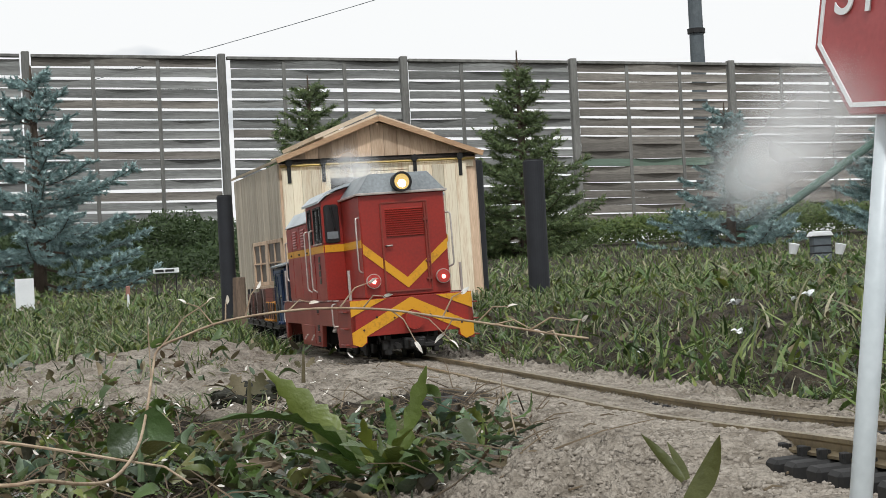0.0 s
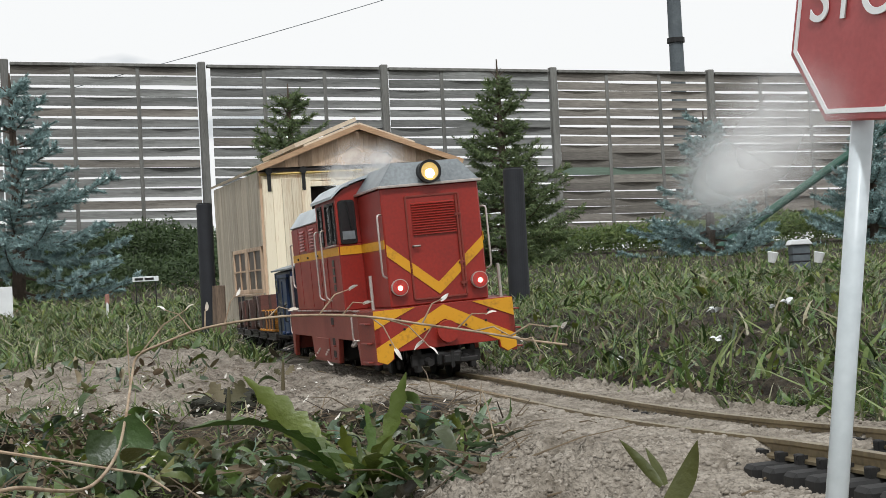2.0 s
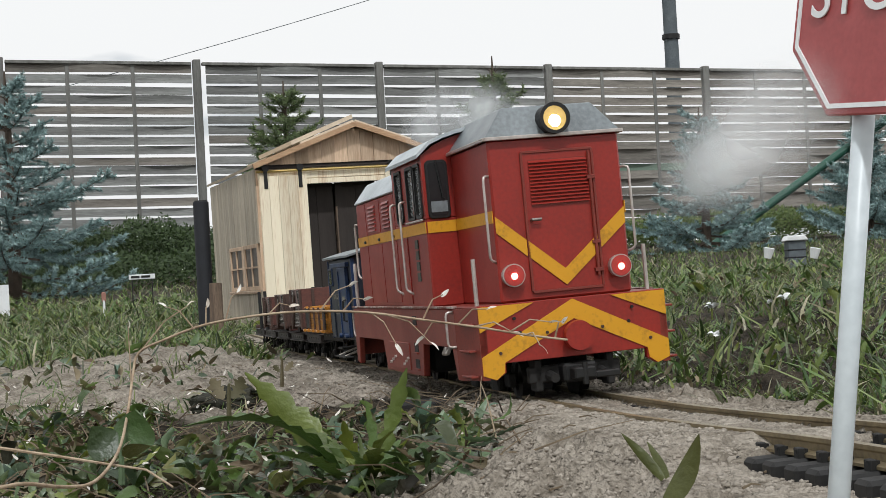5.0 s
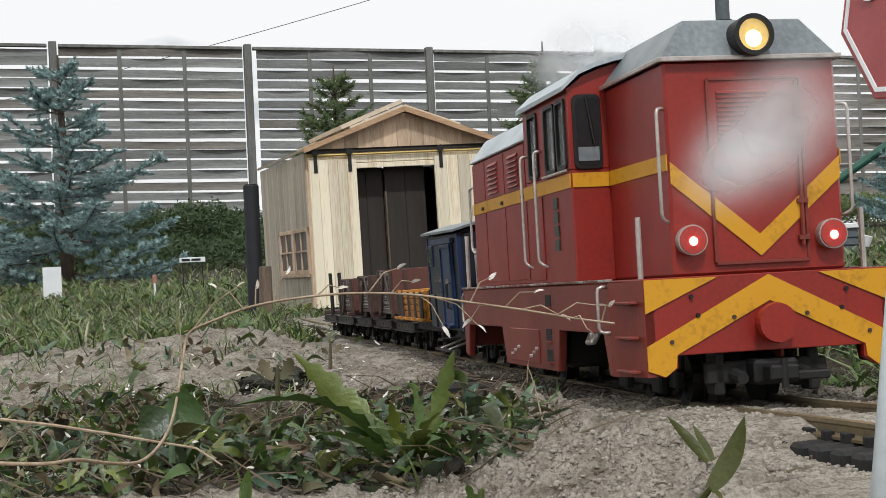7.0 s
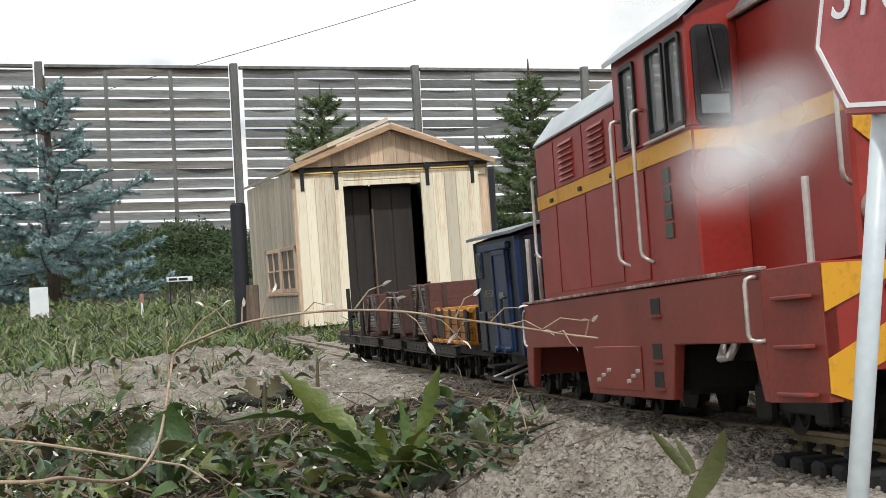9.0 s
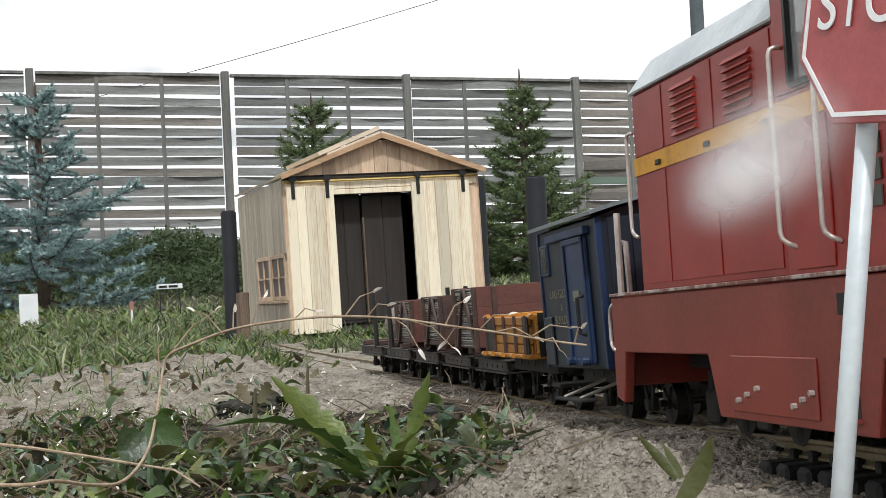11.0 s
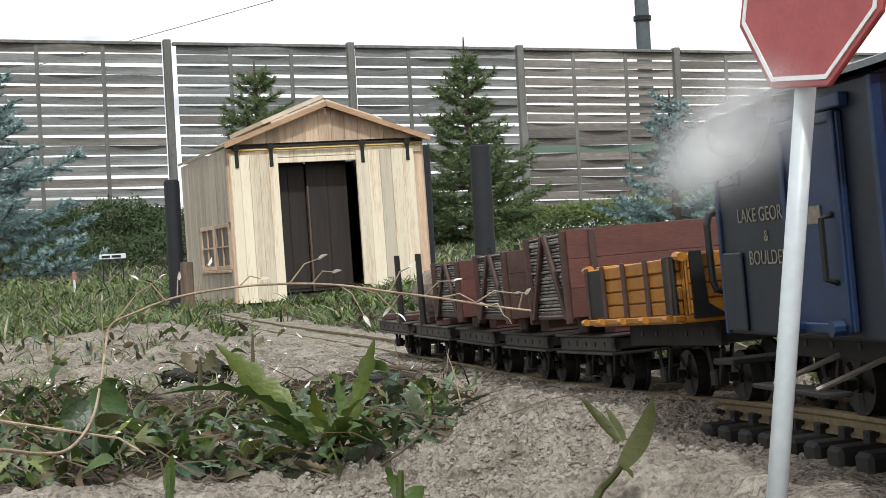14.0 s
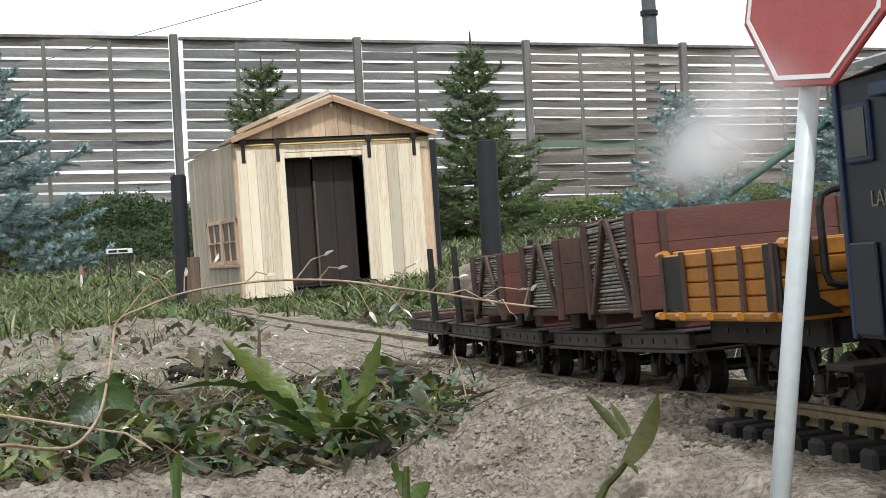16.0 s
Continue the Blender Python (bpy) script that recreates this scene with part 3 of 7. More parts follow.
    # left wall with the double window
    wy0, wy1, wz0, wz1 = 0.010, 0.265, 0.050, 0.132
    lw = part("left_wall", box(0.0020, 0.0038, 0.001, SL, wz1 + 0.004, EH), PINESHADE, sh)
    n_l, st = 17, SL / 17
    for k in range(n_l):
        a, b = k * st + 0.0004, (k + 1) * st - 0.0004
        spans = [(-0.03, EH)] if a > wy1 or b < wy0 else [(-0.03, wz0), (wz1, EH)]
        for z0, z1 in spans:
            o = (rnd.random() - 0.5) * 0.001
            part("board", box(-0.0022 + o, 0.0018 + o, a, b, z0, z1, 0.0004), PINESHADE, lw)
    win = part("window", box(-0.0035, 0.0035, (wy0 + wy1) / 2 - 0.006, (wy0 + wy1) / 2 + 0.006, wz0, wz1, 0.0005), CEDAR, sh, "small double window with glazing bars")
    for y0, y1 in ((wy0, (wy0 + wy1) / 2 - 0.006), ((wy0 + wy1) / 2 + 0.006, wy1)):
        fr = bmesh.new()
        for a, b, c, d in ((y0, y0 + 0.008, wz0, wz1), (y1 - 0.008, y1, wz0, wz1), (y0 + 0.008, y1 - 0.008, wz0, wz0 + 0.007), (y0 + 0.008, y1 - 0.008, wz1 - 0.007, wz1), ((y0 + y1) / 2 - 0.002, (y0 + y1) / 2 + 0.002, wz0 + 0.007, wz1 - 0.007)):
            box(-0.0032, 0.0030, a, b, c, d, 0.0004, fr)
        box(-0.0030, 0.0028, y0 + 0.008, y1 - 0.008, (wz0 + wz1) / 2 - 0.0015, (wz0 + wz1) / 2 + 0.0015, 0, fr)
        part("window_frame", fr, CEDAR, win)
        part("pane", box(-0.0006, 0.0002, y0 + 0.008, y1 - 0.008, wz0 + 0.007, wz1 - 0.007), DUSKPANE, win)
    part("window_sill", box(-0.0070, -0.0023, wy0 - 0.004, wy1 + 0.004, wz0 - 0.006, wz0 - 0.001, 0.0006), CEDAR, win)
    # right wall
    rw = part("right_wall", box(SW - 0.0038, SW - 0.0020, 0.001, SL, 0.0, EH), CEDAR, sh)
    for k in range(n_l):
        part("board", box(SW - 0.0018, SW + 0.0022, k * st + 0.0004, (k + 1) * st - 0.0004, -0.03, EH, 0.0004), CEDAR, rw)
    # roof: two slopes, each of two overlapping boards, with a ridge cap
    def slope(s):
        d = Vector((s * SW / 2, 0, EH - AH)).normalized()
        return d
    for sd in (-1, 1):
        d = slope(sd)
        n_ = Vector((-d.z * sd, 0, d.x * sd))
        length = math.hypot(SW / 2, AH - EH) + (0.004 if sd < 0 else 0.008)
        rf = None
        for r0, r1, lift in ((0.50 * length, length, 0.0015), (-0.001, 0.53 * length, 0.0062)):
            bm = bmesh.new()
            c = Vector((SW / 2, 0, AH + 0.003))
            vs = []
            for y in (-0.016, SL + 0.012):
                for r, h in ((r0, 0), (r1, 0), (r1, 0.0045), (r0, 0.0045)):
                    p = c + d * r + n_ * (lift + h)
                    vs.append(bm.verts.new((p.x, y, p.z)))
            for f in ((0, 1, 2, 3), (7, 6, 5, 4), (0, 4, 5, 1), (1, 5, 6, 2), (2, 6, 7, 3), (3, 7, 4, 0)):
                bm.faces.new([vs[i] for i in f])
            bmesh.ops.recalc_face_normals(bm, faces=bm.faces[:])
            if rf is None:
                rf = part("roof", bm, ROOFFELT, sh, "pale overlapping roof boards")
            else:
                part("roof_board", bm, ROOFFELT, rf)
        if sd == -1:
            # a loose upper board lies over the near end of this slope
            bm = bmesh.new()
            vs = []
            for y in (-0.012, SL * 0.6):
                for r, h in ((-0.004, 0.0135), (0.60 * length, 0.0112), (0.60 * length, 0.0185), (-0.004, 0.0205)):
                    p = Vector((SW / 2, 0, AH + 0.003)) + d * r + n_ * h
                    vs.append(bm.verts.new((p.x, y, p.z)))
            for f in ((0, 1, 2, 3), (7, 6, 5, 4), (0, 4, 5, 1), (1, 5, 6, 2), (2, 6, 7, 3), (3, 7, 4, 0)):
                bm.faces.new([vs[i] for i in f])
            bmesh.ops.recalc_face_normals(bm, faces=bm.faces[:])
            part("roof_board", bm, ROOFFELT, rf)
        bm = bmesh.new()
        vs = []
        for y in (-0.0215, -0.0165):
            for r, h in ((-0.001, 0.0070), (length + 0.002, 0.0070), (length + 0.002, -0.0020), (-0.001, -0.0020)):
                p = Vector((SW / 2, 0, AH + 0.003)) + d * r + n_ * h
                vs.append(bm.verts.new((p.x, y, p.z)))
        for f in ((0, 1, 2, 3), (7, 6, 5, 4), (0, 4, 5, 1), (1, 5, 6, 2), (2, 6, 7, 3), (3, 7, 4, 0)):
            bm.faces.new([vs[i] for i in f])
        bmesh.ops.recalc_face_normals(bm, faces=bm.faces[:])
        part("barge_board", bm, TRIMWOOD, sh)
    return sh


build_shed()


# ---- posts round the shed ----
def pipe_post(x, y, z0, z1, r, label, lean=0.0):
    p = thing("pipe_post", label, "post", "posts round the shed", m=pose(x, y, z0, 0, lean, 0))
    body = rod((0, 0, -0.03), (0, 0, z1 - z0), r, seg=28, bm=None)
    bmesh.ops.bevel(body, geom=[e for e in body.edges if e.calc_length() < r * 0.5], offset=r * 0.08, segments=2, affect="EDGES", profile=0.5)
    part("pipe", body, PIPE, p, smooth=False)
    part("cap", rod((0, 0, z1 - z0), (0, 0, z1 - z0 + 0.002), r * 0.86, seg=24), RUBBER, p)
    return p


pipe_post(-0.469, 2.66, 0.01, 0.236, 0.0140, "black plastic pipe post standing beside the shed")
pipe_post(0.082, 2.50, 0.02, 0.258, 0.0175, "thick black plastic pipe post in the grass")
pipe_post(-0.017, 2.86, 0.02, 0.290, 0.0140, "black plastic pipe post standing behind the shed")


def stake():
    t = thing("wooden_stake", "short rough brown wooden stake beside the shed", "stake", m=pose(-0.425, 2.5, 0.0))
    bm = rod((0, 0, -0.03), (0.002, 0, 0.088), 0.013, 0.0115, 10)
    for v in bm.verts:
        v.co += Vector((noise.noise(v.co * 60), noise.noise(v.co * 60 + Vector((5, 0, 0))), 0.4 * noise.noise(v.co * 40))) * 0.003
    part("stake", bm, STUMP, t)


stake()


# ---- lath fence ----
def build_fence():
    fe = thing("lath_fence", "tall weathered grey woven lath fence panels on posts", "fence", kind="structure")
    o, step = Vector((-2.43, 13.94, 0.0)), Vector((1.690, 0.578, 0))
    d = step.normalized()
    yaw = math.degrees(math.atan2(d.y, d.x))
    L = step.length
    rnd = random.Random(9)
    n_l = 20
    variants = []
    for flip in (1, -1):
        for v in range(3):
            bm = bmesh.new()
            hgt = (0.072, 0.077, 0.082)[v]
            prev = None
            nseg = 18
            for i in range(nseg + 1):
                x = 0.05 + (L - 0.10) * i / nseg
                w = math.sin(x / L * math.tau * 1.5) * 0.017 * flip
                sag = 0.002 * math.sin(x * 3 + v * 2) + 0.003 * (v - 1) * x / L
                ring = [bm.verts.new((x, w - 0.004, sag)), bm.verts.new((x, w + 0.004, sag)), bm.verts.new((x, w + 0.004, hgt + sag)), bm.verts.new((x, w - 0.004, hgt + sag))]
                if prev:
                    for k in range(4):
                        bm.faces.new((prev[k], ring[k], ring[(k + 1) % 4], prev[(k + 1) % 4]))
                else:
                    bm.faces.new(ring)
                prev = ring
            bm.faces.new(prev[::-1])
            bmesh.ops.recalc_face_normals(bm, faces=bm.faces[:])
            me = finish(bm, "lath", LATH)
            brown, green = me.copy(), me.copy()
            brown.materials[0], green.materials[0] = BROWNLATH, GREENLATH
            variants.append((me, brown, green))
    post_me = finish(box(-0.036, 0.036, -0.040, 0.040, -1.85, 0.02, 0.008), "post", POSTWOOD)
    slat_me = finish(box(-0.018, 0.018, -0.011, 0.011, -1.80, -0.01, 0.003), "upright_slat", POSTWOOD)
    cap_me = finish(box(0.05, L - 0.05, -0.028, 0.028, -0.03, 0.0, 0.004), "top_rail", POSTWOOD)
    tops = lambda i: 2.258 - 0.033 * i
    for i in range(-4, 9):
        p = o + step * i
        zt = tops(i)
        piece("post", post_me, fe, pose(p.x, p.y, zt, 0, 0, yaw))
        slope = math.degrees(math.atan2(0.033, L))
        piece("top_rail", cap_me, fe, pose(p.x, p.y, zt - 0.004, 0, slope, yaw))
        for fr in (1 / 3, 2 / 3):
            q = p + step * fr
            piece("upright_slat", slat_me, fe, pose(q.x, q.y, zt - 0.033 * fr, 0, 0, yaw))
        for k in range(n_l):
            me = variants[(k % 2) * 3 + rnd.randrange(3)][2 if (i, k) == (2, 11) else 1 if i > 1 or rnd.random() < 0.1 else 0]
            z = zt - 0.113 - k * 0.0955 + rnd.uniform(-0.004, 0.004)
            if i > 1:
                z = zt - 0.113 - k * 0.092 + (k - 8) * 0.013 * (k > 8) + rnd.uniform(-0.006, 0.006)
            q = p + d * (0.035 if i == 0 else 0.0)
            piece("lath", me, fe, pose(q.x, q.y, z, rnd.uniform(-2, 2), slope + rnd.uniform(-0.25, 0.25), yaw))
    return fe


# ---- things behind: pole, wire, signs, cups ----
def utility_pole():
    t = thing("utility_pole", "round grey concrete utility pole carrying a thin cable", "pole", m=pose(3.68, 25.0, 0.2))
    part("shaft", rod((0, 0, -0.5), (0, 0, 7.0), 0.145, 0.10, 16), CONCRETE, t)
    part("clamp", rod((0, 0, 3.72), (0, 0, 3.80), 0.15, 0.15, 16), BLACK, t)
    a, b = Vector((-13.5, -1.0, 2.66)), Vector((0, 0, 5.98))
    pts = [a.lerp(b, i / 24) - Vector((0, 0, 0.15 * math.sin(math.pi * i / 24))) for i in range(25)]
    part("cable", bent(pts, 0.006, 5), CONCRETE, t, "thin black cable crossing the sky")


def name_sign():
    t = thing("name_sign", "tiny white station name board on two legs", "sign", m=pose(-0.852, 3.9, 0.0, 0, 0, 4))
    part("board", box(-0.034, 0.034, -0.0015, 0.0015, 0.118, 0.131, 0.0006), WHITEPLASTIC, t)
    for x in (-0.026, 0.026):
        part("leg", rod((x, 0.001, -0.03), (x, 0.001, 0.120), 0.0016), BLACK, t)
    for x0, x1 in ((-0.028, -0.006), (-0.002, 0.022)):
        part("writing_bar", box(x0, x1, -0.0024, -0.0016, 0.1215, 0.1275), BLACK, t)
    return t


def marker_post():
    t = thing("marker_post", "tiny white marker post with a faded red head", "post", m=pose(-0.882, 3.6, 0.03))
    part("shaft", rod((0, 0, -0.03), (0, 0, 0.038), 0.003), WHITEPLASTIC, t)
    part("head", box(-0.0055, 0.0055, -0.0022, 0.0022, 0.034, 0.058, 0.002), FADEDRED, t)


def white_board():
    t = thing("white_board", "plain white plastic sheet stuck upright in the grass", "board", m=pose(-1.262, 4.0, 0.03, 0, 0, 8))
    part("sheet", box(-0.025, 0.025, -0.0015, 0.0015, -0.02, 0.094, 0.0006), WHITEPLASTIC, t)


def garden_lantern():
    t = thing("garden_lantern", "small grey square garden lantern in the grass", "lantern", m=pose(0.885, 4.0, 0.06))
    part("body", box(-0.024, 0.024, -0.024, 0.024, -0.03, 0.066, 0.003), CONCRETE, t)
    for z in (0.020, 0.040):
        part("band", box(-0.0255, 0.0255, -0.0255, 0.0255, z, z + 0.004, 0.001), PIPE, t)
    part("cap", prism([(-0.031, 0.066), (0.031, 0.066), (0.022, 0.080), (-0.022, 0.080)], "y", -0.031, 0.031, 0.002), WHITEPLASTIC, t)


def cup(x, y, z):
    t = thing("white_cup", "small white plastic cup lying in the grass", "cup", "white cups", m=pose(x, y, z, 10, 8, 20))
    part("cup", rod((0, 0, -0.01), (0, 0, 0.015), 0.009, 0.0135, 14), WHITEPLASTIC, t)


def green_prop():
    t = thing("green_prop", "slanting dark green tube propping the fence", "tube")
    part("tube", rod((1.30, 9.0, 0.06), (2.72, 9.0, 0.98), 0.026, 0.026, 12), GREENBAR, t)
    part("foot", box(1.22, 1.38, 8.92, 9.08, 0.04, 0.09, 0.01), GREENBAR, t)


utility_pole()
name_sign()
marker_post()
white_board()
garden_lantern()
cup(0.731, 3.6, 0.092)
cup(0.842, 3.6, 0.086)
green_prop()


# ---- stop sign beside the line ----
def stop_sign():
    t = thing("stop_sign", "small red octagonal stop sign on a pale tube", "sign", m=pose(0.0617, 0.29, -0.010, 0, 7.2, 0))
    H, R = 0.1324, 0.0247
    part("post", rod((0, 0.0, -0.02), (0, 0.0, H + 0.004), 0.0021, seg=32), SIGNPOLE, t, smooth=True)

    def octo(r):
        return [(r * math.cos(math.pi / 8 + k * math.pi / 4), r * math.sin(math.pi / 8 + k * math.pi / 4)) for k in range(8)]
    plate = part("plate", prism(octo(R), "y", -0.0036, -0.0024, 0.0003), SIGNRED, t, "red octagonal plate with a white border", at=pose(0.0014, -0.0033, H - 0.0006, 0, 3, -67))
    bm = bmesh.new()
    o_, i_ = octo(R * 0.940), octo(R * 0.900)
    for k in range(8):
        q = [o_[k], o_[(k + 1) % 8], i_[(k + 1) % 8], i_[k]]
        prism(q, "y", -0.0039, -0.00362, 0, bm)
    part("border", bm, WHITEPLASTIC, plate)
    lettering("STOP", 0.0145, WHITEPLASTIC, plate, pose(0, -0.0040, 0.001, 90, 0, 0))
    return t


stop_sign()


# ---- train ----
WHEELS = []
WHEELBLACK = material("dark_wheel_iron", (0.045, 0.042, 0.040), (0.018, 0.017, 0.016), 0.45, 0.5, scale=90, bump=0.08)


def wheelset(parent, x, r, z=None, half=GAUGE / 2):
    """Two spoked wheels on an axle, which turn about y."""
    bm = rod((0, -half - 0.008, 0), (0, half + 0.008, 0), 0.0016, seg=8)
    for s in (1, -1):
        y = s * half
        rod((0, y - s * 0.0015, 0), (0, y - s * 0.003, 0), r * 1.16, seg=20, bm=bm)
        rod((0, y - s * 0.0015, 0), (0, y + s * 0.0035, 0), r, seg=20, bm=bm)
        for k in range(5):
            a = k * math.tau / 5
            rod((0.3 * r * math.cos(a), y + s * 0.0036, 0.3 * r * math.sin(a)), (0.85 * r * math.cos(a), y + s * 0.0036, 0.85 * r * math.sin(a)), r * 0.10, seg=4, bm=bm)
        rod((0, y, 0), (0, y + s * 0.005, 0), r * 0.28, seg=10, bm=bm)
    w = part("wheelset", bm, WHEELBLACK, parent, at=pose(x, 0, r if z is None else z))
    WHEELS.append((w, x, r, r if z is None else z))
    return w


def rounded(a0, a1, b0, b1, r, k=4):
    """A flat rectangle with round corners."""
    a0, a1 = min(a0, a1), max(a0, a1)
    out = []
    for ca, cb, s0 in ((a1 - r, b1 - r, 0), (a0 + r, b1 - r, 90), (a0 + r, b0 + r, 180), (a1 - r, b0 + r, 270)):
        for i in range(k + 1):
            t = radians(s0 + 90 * i / k)
            out.append((ca + r * math.cos(t), cb + r * math.sin(t)))
    return out


def outline_box(name, parent, x0, x1, half, z0, z1, mat, bevel=0.001, label=""):
    return part(name, box(x0, x1, -half, half, z0, z1, bevel), mat, parent, label)


def round_bends(pts, r=0.0022):
    """The same line with its corners rounded."""
    pts = [Vector(p) for p in pts]
    out = [pts[0]]
    for a, b, c in zip(pts, pts[1:], pts[2:]):
        p = b + (a - b).normalized() * min(r, 0.45 * (a - b).length)
        q = b + (c - b).normalized() * min(r, 0.45 * (c - b).length)
        out += [p, p * 0.25 + b * 0.5 + q * 0.25, q]
    return out + [pts[-1]]


def handrail(parent, pts, r=0.00075):
    return part("handrail", bent(round_bends(pts), r, 8), ROD, parent, smooth=True)


def window_ring(x0, x1, z0, z1, rim, a, b, axis="y"):
    """A rounded window frame with an open middle, between a and b along the axis."""
    own = bmesh.new()
    loops = []
    for w, inset, rad in ((a, 0, 0.0024), (b, 0, 0.0024), (b, rim, 0.0014), (a, rim, 0.0014)):
        loops.append([own.verts.new((u, w, v) if axis == "y" else (w, u, v)) for u, v in rounded(x0 + inset, x1 - inset, z0 + inset, z1 - inset, rad)])
    for p, q in zip(loops, loops[1:] + loops[:1]):
        for k in range(len(p)):
            own.faces.new((p[k], p[(k + 1) % len(p)], q[(k + 1) % len(p)], q[k]))
    bmesh.ops.recalc_face_normals(own, faces=own.faces[:])
    return own


def build_loco():
    lo = thing("diesel_locomotive", "red model diesel locomotive with yellow chevrons and lit lamps", "locomotive")
    HB, HF, HC, HN = 0.0525, 0.0575, 0.0550, 0.0370      # half widths: beam, frame, cab, nose
    ZB = 0.0555                                            # running board
    # frame sides with two arched cut-outs
    side = [(-0.030, 0.016), (-0.034, 0.016), (-0.041, 0.0335), (-0.112, 0.0335), (-0.118, 0.014), (-0.225, 0.014), (-0.233, 0.0335), (-0.322, 0.0335), (-0.328, 0.014), (-0.337, 0.016), (-0.337, ZB - 0.001), (-0.030, ZB - 0.001)]
    for s in (1, -1):
        fr = part("frame_side", prism(side, "y", s * HF, s * (HF - 0.004), 0.0004), MAROON, lo, "maroon side frame with cut-outs")
        # flat near-black boxes stand in for the shaded inside of each slot
        for x, z in ((-0.130, 0.0475), (-0.131, 0.0312), (-0.131, 0.0212)):
            part("slot", box(x - 0.005, x + 0.005, s * (HF + 0.0003), s * (HF - 0.001), z - 0.0028, z + 0.0028), NEARBLACK, fr)
            part("slot_lip", box(x - 0.0058, x + 0.0058, s * (HF + 0.0016), s * HF, z - 0.0040, z - 0.0030), MAROON, fr)
        part("panel", box(-0.212, -0.150, s * (HF + 0.0008), s * HF, 0.0165, 0.0335, 0.0003), MAROON, fr)
        for k, x in enumerate((-0.205, -0.198, -0.190, -0.164, -0.158, -0.152)):
            part("bolt", rod((x, s * HF, 0.020 + 0.002 * (k % 3)), (x, s * (HF + 0.0022), 0.020 + 0.002 * (k % 3)), 0.0009, seg=6), ROD, fr)
        part("edge_strip", box(-0.337, -0.030, s * (HF + 0.0008), s * (HF - 0.002), ZB - 0.0006, ZB + 0.0006, 0.0002), WORNEDGE, fr, "worn pale edge of the running board")
        # tapered front corner with three steps
        cb = bmesh.new()
        vs = [cb.verts.new(p) for p in ((-0.030, s * HF, 0.016), (0.0, s * HB, 0.0165), (0.0, s * HB, ZB - 0.001), (-0.030, s * HF, ZB - 0.001), (-0.030, s * (HF - 0.004), 0.016), (0.0, s * (HB - 0.004), 0.0165), (0.0, s * (HB - 0.004), ZB - 0.001), (-0.030, s * (HF - 0.004), ZB - 0.001))]
        for f in ((0, 1, 2, 3), (7, 6, 5, 4), (0, 4, 5, 1), (1, 5, 6, 2), (2, 6, 7, 3), (3, 7, 4, 0)):
            cb.faces.new([vs[i] for i in f])
        bmesh.ops.recalc_face_normals(cb, faces=cb.faces[:])
        corner = part("corner_plate", cb, MAROON, lo)
        for z in (0.018, 0.0315, 0.0455):
            part("step", box(-0.024, -0.003, s * (HB + 0.0015), s * (HB + 0.0055), z, z + 0.0012, 0.0003), MAROON, corner)
        handrail(lo, [(-0.033, s * HF, 0.053), (-0.033, s * (HF + 0.004), 0.053), (-0.033, s * (HF + 0.004), 0.034), (-0.030, s * HF, 0.034)])
        part("air_hose", bent([(-0.072, s * 0.050, 0.034), (-0.072, s * 0.053, 0.029), (-0.080, s * 0.053, 0.0285), (-0.082, s * 0.050, 0.034)], 0.0015, 8), ROD, lo)
        # front upright rod on the running board
        part("lamp_iron", rod((-0.014, s * 0.0485, ZB), (-0.014, s * 0.0485, ZB + 0.025), 0.0012), ROD, lo)
        handrail(lo, [(-0.335, s * HF, 0.034), (-0.340, s * HF, 0.036), (-0.340, s * HF, 0.050), (-0.335, s * HF, 0.052)])
        part("lamp_iron", rod((-0.334, s * 0.054, ZB), (-0.334, s * 0.054, ZB + 0.032), 0.0013), ROD, lo)
    outline_box("running_board", lo, -0.337, -0.0005, HF - 0.005, ZB - 0.004, ZB, MAROON, 0.0005)
    part("rear_beam", prism([(-HF + 0.004, 0.020), (HF - 0.004, 0.020), (HF - 0.004, ZB - 0.004), (-HF + 0.004, ZB - 0.004)], "x", -0.3375, -0.3335, 0.0004), MAROON, lo)
    outline_box("underfloor", lo, -0.330, -0.010, 0.030, 0.026, ZB - 0.0045, NEARBLACK, 0.001)
    outline_box("fuel_tank", lo, -0.218, -0.125, 0.050, 0.015, 0.048, NEARBLACK, 0.002)
    # front beam with chevrons
    beam = [(-HB, 0.0185), (-0.045, 0.0160), (-0.0395, 0.0195), (-0.0395, 0.0245), (0.0395, 0.0245), (0.0395, 0.0195), (0.045, 0.0160), (HB, 0.0185), (HB, ZB), (-HB, ZB)]
    bb = part("buffer_beam", prism(beam, "x", -0.004, 0.0, 0.0003), RED, lo, "red buffer beam with yellow chevrons")
    for s in (1, -1):
        big = [(0.0, ZB - 0.0006), (s * HB * 0.995, 0.0285), (s * HB * 0.995, 0.0190), (s * 0.0452, 0.0163), (s * 0.0405, 0.0198), (s * 0.040, 0.0248), (0.0, 0.0445)]
        part("chevron", prism(big, "x", 0.0002, 0.0007), YELLOW, bb, "worn yellow chevron stripe")
        top = [(s * HB * 0.995, ZB - 0.0006), (s * 0.0215, ZB - 0.0006), (s * HB * 0.995, 0.0415)]
        part("chevron", prism(top, "x", 0.0002, 0.0007), YELLOW, bb, "worn yellow corner stripe")
        for y, z in ((0.033, 0.0475), (0.0305, 0.0400), (0.0155, 0.0385), (0.042, 0.0300)):
            part("bolt", rod((0.0003, s * y, z), (0.0013, s * y, z), 0.0009, seg=8), DARKBR if y > 0.04 or y < 0.02 else BLACK, bb)
    bu = rod((0.0, 0, 0.0355), (0.006, 0, 0.0355), 0.0068, seg=20)
